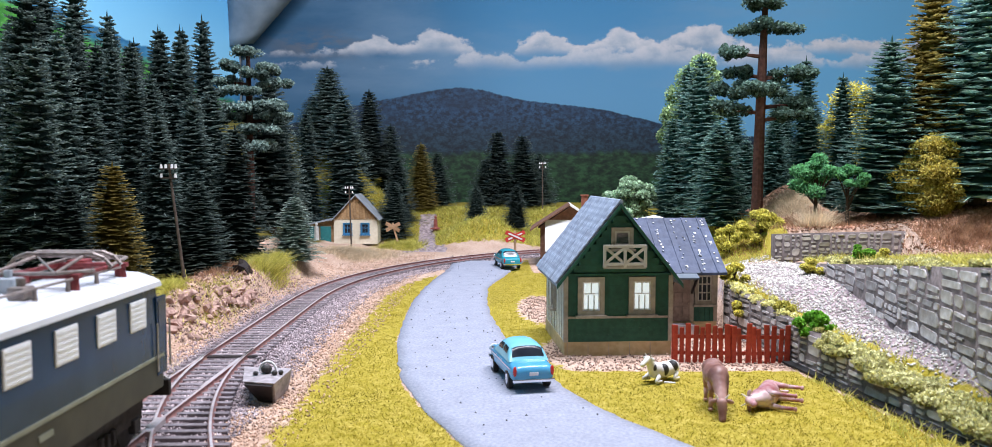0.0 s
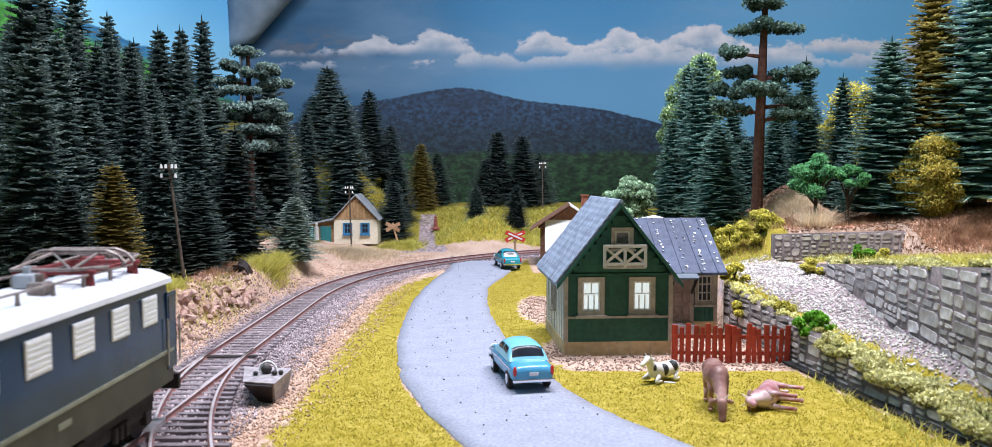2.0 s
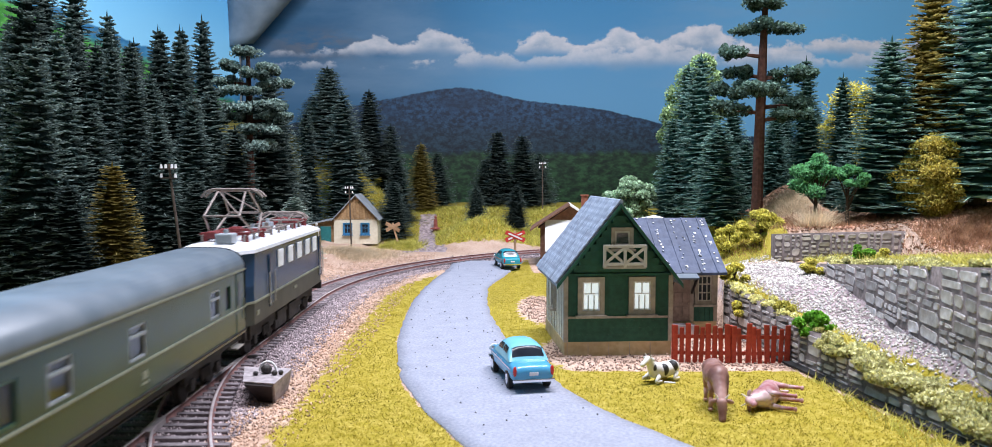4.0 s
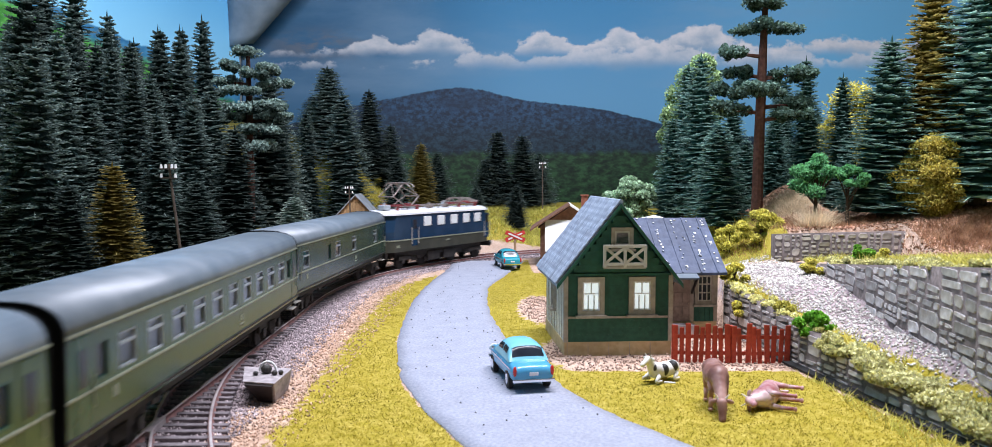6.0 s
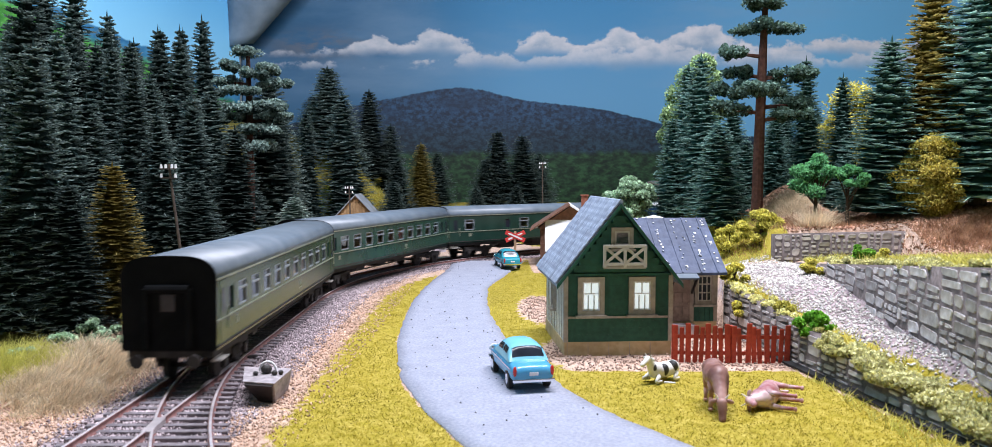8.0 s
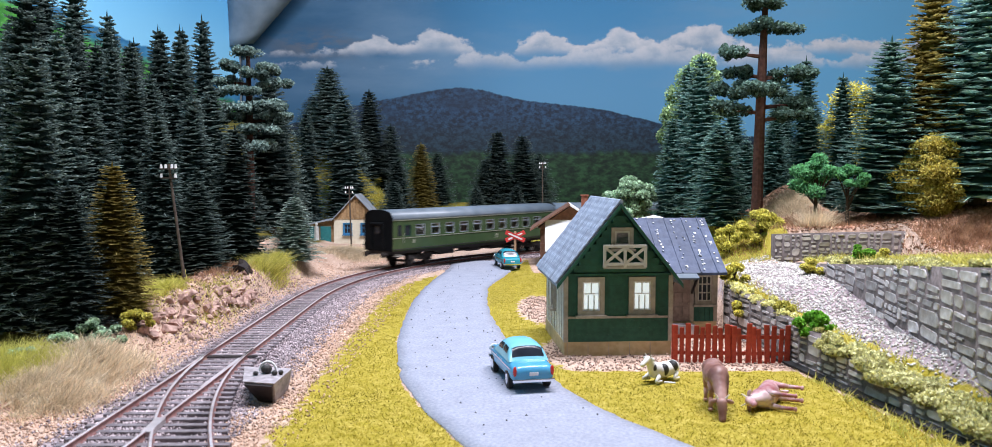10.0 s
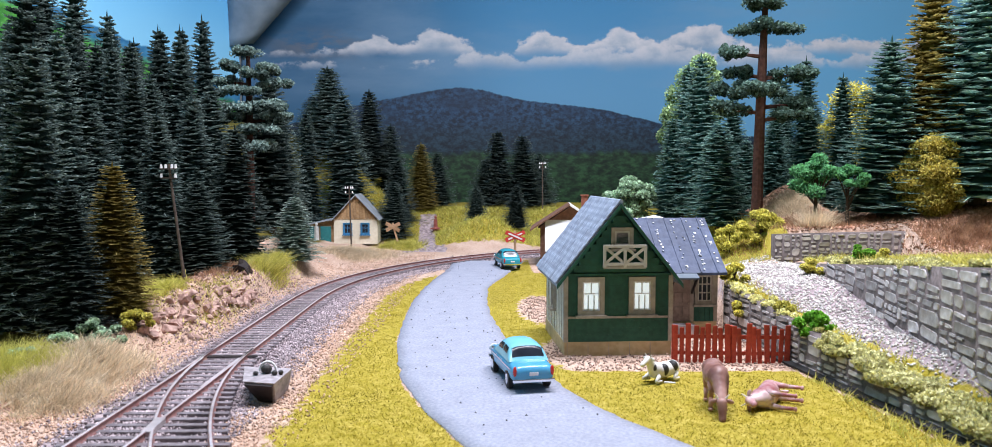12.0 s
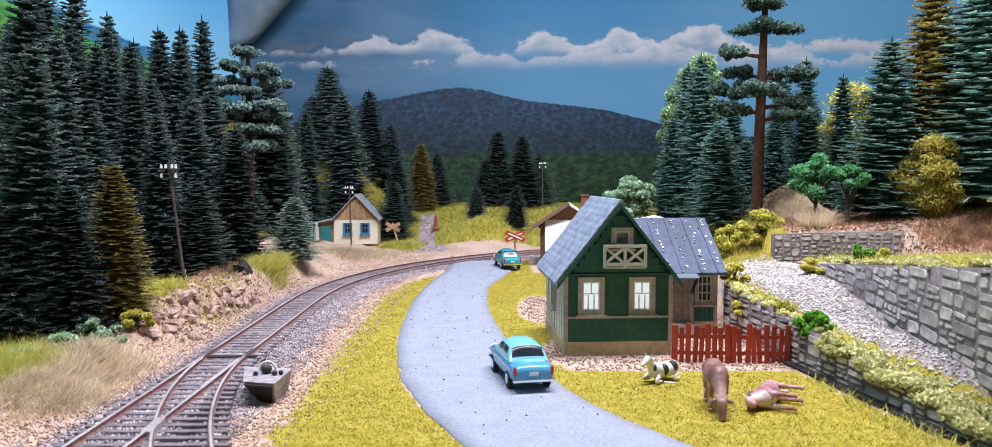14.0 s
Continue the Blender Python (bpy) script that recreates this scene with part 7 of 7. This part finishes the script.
def cow(label, x, y, rz, rx, hide, spots, lying, z=0.1, grazing=False, size=1.0):
    t = thing("cow", x, y, z, rz, label, "cow", "cows in the meadow")
    t.matrix_basis = place(x, y, z, rz, 0, 0) @ pose(0, 0, 0, 0, rx, 0) @ Matrix.Diagonal((size, size, size, 1))
    k = 0.28 if lying else 0.85
    upright = lying and rx == 0
    bm = bmesh.new()
    ball(bm, (0, -0.1, k + 0.28), (0.46, 0.95, 0.42))
    ball(bm, (0, -0.78, k + 0.34), (0.43, 0.36, 0.40))
    ball(bm, (0, 0.55, k + 0.34), (0.40, 0.42, 0.46))
    hz = (k + 0.95) if upright else (0.5 if grazing else k + 0.62)
    hy = 1.02 if upright else (1.5 if grazing else 1.15)
    for i in range(6):
        q = i / 5
        ball(bm, (0, 0.72 + (hy - 0.72) * q, k + 0.40 + (hz - k - 0.40) * q), (0.29 - 0.09 * q, 0.31 - 0.09 * q, 0.33 - 0.11 * q), 8)
    body = smooth(part("body", bm, hide, t))
    knit = body.modifiers.new("knit", "REMESH")
    knit.mode, knit.voxel_size, knit.use_smooth_shade = "VOXEL", 0.0006, True
    ease = body.modifiers.new("ease", "SMOOTH")
    ease.factor, ease.iterations = 0.5, 6
    bm = bmesh.new()
    tilt, drop = (-65, 0.30) if grazing else (-30, 0.14)
    for i in range(6):
        q = i / 5
        ball(bm, (0, hy + 0.04 + (0.22 if grazing else 0.44) * q, hz + 0.04 - drop * 1.7 * q), (0.19 - 0.06 * q, 0.17 - 0.03 * q, 0.19 - 0.06 * q), 8, rx=tilt)
    hd = smooth(part("head", bm, hide, t))
    knit = hd.modifiers.new("knit", "REMESH")
    knit.mode, knit.voxel_size, knit.use_smooth_shade = "VOXEL", 0.0004, True
    for s in (-1, 1):
        bm = bmesh.new()
        ball(bm, (s * 0.28, hy, hz + 0.08), (0.15, 0.05, 0.08), 6, ry=s * 20)
        part("ear", bm, hide, hd)
        bm = bmesh.new()
        rod(bm, (s * 0.1, hy + 0.02, hz + 0.14), (s * 0.24, hy + 0.08, hz + 0.36), 0.045, 0.01, n=6)
        part("horn", bm, M_COWWHITE, hd, "pale horn")
        for q in (-0.75, 0.6):
            bm = bmesh.new()
            if lying and rx == 0:
                rod(bm, (s * 0.32, q, k + 0.1), (s * 0.5, q + 0.35, 0.12), 0.13, 0.09, n=7)
                rod(bm, (s * 0.5, q + 0.35, 0.12), (s * 0.42, q - 0.1, 0.1), 0.09, 0.07, n=7)
            else:
                rod(bm, (s * 0.24, q, k + 0.2), (s * 0.25, q + 0.04, k - 0.35), 0.15, 0.09, n=7)
                rod(bm, (s * 0.25, q + 0.04, k - 0.35), (s * 0.25, q, 0.0 if not lying else k - 0.9), 0.085, 0.07, n=7)
                ball(bm, (s * 0.25, q + 0.03, 0.05 if not lying else k - 0.88), (0.1, 0.12, 0.07), 5)
            smooth(part("leg", bm, hide, t))
    bm = bmesh.new()
    rod(bm, (0, -1.05, k + 0.5), (0.08, -1.2, k - 0.1), 0.05, 0.03, n=6)
    ball(bm, (0.08, -1.2, k - 0.18), (0.07, 0.07, 0.14), 5)
    part("tail", bm, spots or hide, t)
    if spots:
        bm = bmesh.new()
        ball(bm, (-0.22, 0.10, k + 0.34), (0.28, 0.24, 0.34))
        ball(bm, (-0.10, 0.80, k + 0.52), (0.24, 0.15, 0.22))
        smooth(part("patch", bm, spots, t, "black patch"))
        bm = bmesh.new()
        ball(bm, (-0.16, -0.62, k + 0.44), (0.32, 0.26, 0.32))
        smooth(part("patch", bm, spots, t, "black patch"))
    return t


cow("white and black cow lying in the meadow with its head raised", 6.45, 31.5, 125, 0, M_COWWHITE, M_COWBLACK, True, size=0.72)
cow("brown cow grazing with its head down", 7.55, 27.9, 173, 0, M_COWBROWN, None, False, grazing=True, size=0.95)
cow("reddish pied toy cow toppled on its side", 9.85, 27.9, 150, 90, M_COWPALE, None, True, z=0.42, size=0.9)


def telegraph_pole(x, y, top, lean, label):
    z = land(x, y)
    t = thing("telegraph_pole", x, y, z - 0.1, 0, label, "telegraph pole", "telegraph poles")
    h = top - z
    bm = bmesh.new()
    rod(bm, (0, 0, 0), (lean, 0, h), 0.10, 0.07, n=8)
    part("post", bm, M_POLE, t)
    for k, dz in enumerate((0.25, 0.75)):
        bm = bmesh.new()
        box(bm, (lean, -0.08, h - dz), (0.85, 0.07, 0.08))
        arm = part("crossarm", bm, M_POLE, t)
        for q in ((-0.38, 0.38) if k else (-0.38, -0.14, 0.2, 0.4)):
            bm = bmesh.new()
            rod(bm, (lean + q, -0.08, h - dz + 0.02), (lean + q, -0.08, h - dz + 0.24), 0.09, 0.06, n=8)
            part("insulator", bm, M_PORCELAIN, arm, "white insulator")
    return t


telegraph_pole(-17.0, 44.7, 8.75, -0.75, "leaning dark telegraph pole with white insulators by the forest")
telegraph_pole(-15.6, 88.5, 7.0, -0.2, "dark telegraph pole with white insulators before the cottage")
telegraph_pole(6.1, 108, 9.9, 0.0, "thin dark telegraph pole on the far meadow")


def crossing_sign(x, y, top, rz, tilt, arm_mat, tip_mat, post_mat, label, size):
    z = land(x, y)
    t = thing("crossing_sign", x, y, z, rz, label, "crossing sign", "level crossing signs")
    h = top - z
    bm = bmesh.new()
    rod(bm, (0, 0, -0.1), (tilt, 0, h), 0.12, 0.11, n=8)
    part("post", bm, post_mat, t)
    for s in (-1, 1):
        bm = bmesh.new()
        box(bm, (tilt * 0.9, -0.1 - 0.02 * s, h - size * 0.25), (size * 1.1, 0.06, size * 0.23), ry=s * 24, bevel=0.01)
        arm = part("board", bm, arm_mat, t)
        if tip_mat is not arm_mat:
            bm = bmesh.new()
            box(bm, (tilt * 0.9, -0.145 - 0.02 * s, h - size * 0.25), (size * 0.8, 0.02, size * 0.08), ry=s * 24)
            part("board_stripe", bm, tip_mat, arm)
    return t


crossing_sign(1.75, 75.0, 2.95, 5, 0.0, M_RED, M_WHITE, M_RAWWOOD, "red and white diagonal cross sign at the level crossing", 1.75)
crossing_sign(-10.9, 92.0, 2.75, -25, -0.8, M_RAWWOOD, M_RAWWOOD, M_RAWWOOD, "back of a bare wooden crossing sign, leaning", 1.8)


def point_box():
    t = thing("point_motor_box", -8.2, 29.2, 0.06, 0, "small concrete box with undercut dark front beside the turnout", "trackside box")
    bm = bmesh.new()
    top = [(-0.56, -1.15), (0.62, -1.45), (0.68, 0.8), (-1.2, 1.1)]
    foot = [(-0.15, -0.45), (0.42, -0.6), (0.45, 1.1), (-0.5, 1.2)]
    a = [bm.verts.new((x, y, 0.86)) for x, y in top]
    b = [bm.verts.new((x, y, -0.03)) for x, y in foot]
    bm.faces.new(a)
    bm.faces.new(b[::-1])
    for i in range(4):
        bm.faces.new((b[i], b[(i + 1) % 4], a[(i + 1) % 4], a[i]))
    bmesh.ops.bevel(bm, geom=list(bm.edges), offset=0.04, segments=2, profile=0.6, affect="EDGES")
    part("concrete_body", bm, M_CONCRETE, t, "grey concrete body")
    # dark sheet over the undercut face, deepening its shade
    bm = bmesh.new()
    quad = [(-0.48, -1.13, 0.80), (0.56, -1.40, 0.80), (0.38, -0.70, 0.05), (-0.12, -0.57, 0.05)]
    a = [bm.verts.new(q) for q in quad]
    b = [bm.verts.new((x - 0.02, y - 0.07, z - 0.05)) for x, y, z in quad]
    bm.faces.new(a[::-1])
    bm.faces.new(b)
    for i in range(4):
        bm.faces.new((a[i], a[(i + 1) % 4], b[(i + 1) % 4], b[i]))
    bmesh.ops.recalc_face_normals(bm, faces=bm.faces)
    part("front_plate", bm, M_BLACKBROWN, t, "dark brown sheet for the shade on the undercut front")
    bm = bmesh.new()
    ball(bm, (-0.05, 0.0, 1.02), (0.2, 0.2, 0.18), 8)
    ball(bm, (0.32, -0.3, 0.95), (0.11, 0.1, 0.1), 6)
    ball(bm, (0.52, -0.2, 0.94), (0.09, 0.1, 0.1), 6)
    ball(bm, (-0.35, -0.3, 0.94), (0.1, 0.1, 0.08), 6)
    part("lever_weight", bm, M_COWBLACK, t, "black lever weights")
    bm = bmesh.new()
    for i in range(8):
        a0, a1 = math.pi * i / 8, math.pi * (i + 1) / 8
        rod(bm, (-0.05 + 0.3 * math.cos(a0), 0.2, 0.9 + 0.34 * math.sin(a0)), (-0.05 + 0.3 * math.cos(a1), 0.2, 0.9 + 0.34 * math.sin(a1)), 0.05, n=6)
    part("white_loop", bm, M_WHITE, t, "white bent handle")
    return t


point_box()


def rock(x, y, s, seed, label, mat):
    t = new("rock")
    t.matrix_basis = place(x, y, land(x, y) + 0.1 * s[2], random.Random(seed).uniform(0, 360))
    bm = bmesh.new()
    bmesh.ops.create_icosphere(bm, subdivisions=2, radius=1)
    for v in bm.verts:
        n = noise.noise(v.co * 1.3 + Vector((seed, 0, 0)))
        v.co *= 1 + 0.55 * n + 0.3 * noise.noise(v.co * 3.1 + Vector((0, seed, 0)))
        v.co = Vector((v.co.x * s[0], v.co.y * s[1], v.co.z * s[2]))
    part("stone_body", bm, mat, t)
    return tagged(t, label, "rock", "rocks on the bank")


_ledge = random.Random(90)
for i in range(46):
    y = 37.2 + i * 0.27 + _ledge.uniform(-0.2, 0.2)
    x = -15.55 + 1.0 * float(ss(40, 47, y)) + _ledge.uniform(-0.65, 0.25)
    rock(x, y, (_ledge.uniform(0.16, 0.34), _ledge.uniform(0.22, 0.55), _ledge.uniform(0.14, 0.36)), 100 + i, "jagged brown rock of the cut bank", M_BANKROCK)
rock(-15.6, 50.5, (0.75, 0.5, 0.75), 3, "dark brown bark chunk on the bank", M_BLACKBROWN)

def doll(x, y, h, mat, label, seated=False):
    bm = bmesh.new()
    if seated:
        box(bm, (0, -0.5, 0.35), (1.1, 0.5, 0.16))
        box(bm, (0.1, -0.25, 0.4), (0.5, 0.7, 0.25), bevel=0.06)
    rod(bm, (0, 0, 0), (0, 0, h * 0.8), h * 0.15, h * 0.11, n=8)
    ball(bm, (0, 0, h * 0.9), (h * 0.08, h * 0.08, h * 0.1), 8)
    ob = part("figurine", bm, mat, None, label, at=place(x, y, land(x, y)))
    return tagged(ob, label, "figurine")


doll(-20.0, 91.4, 2.0, M_DOLL, "small pale painted figurine before the teal door")
doll(-7.4, 100.5, 1.9, M_DOLLRED, "small dark red figurine beside a wheelbarrow", True)

bm = bmesh.new()
box(bm, (0, 0, 0.03), (0.42, 0.1, 0.05), bevel=0.015)
tagged(part("paper_scrap", bm, M_WHITE, None, at=place(6.55, 30.6, 0.2, -8)), "white scrap of card in the meadow grass", "scrap")

motions()
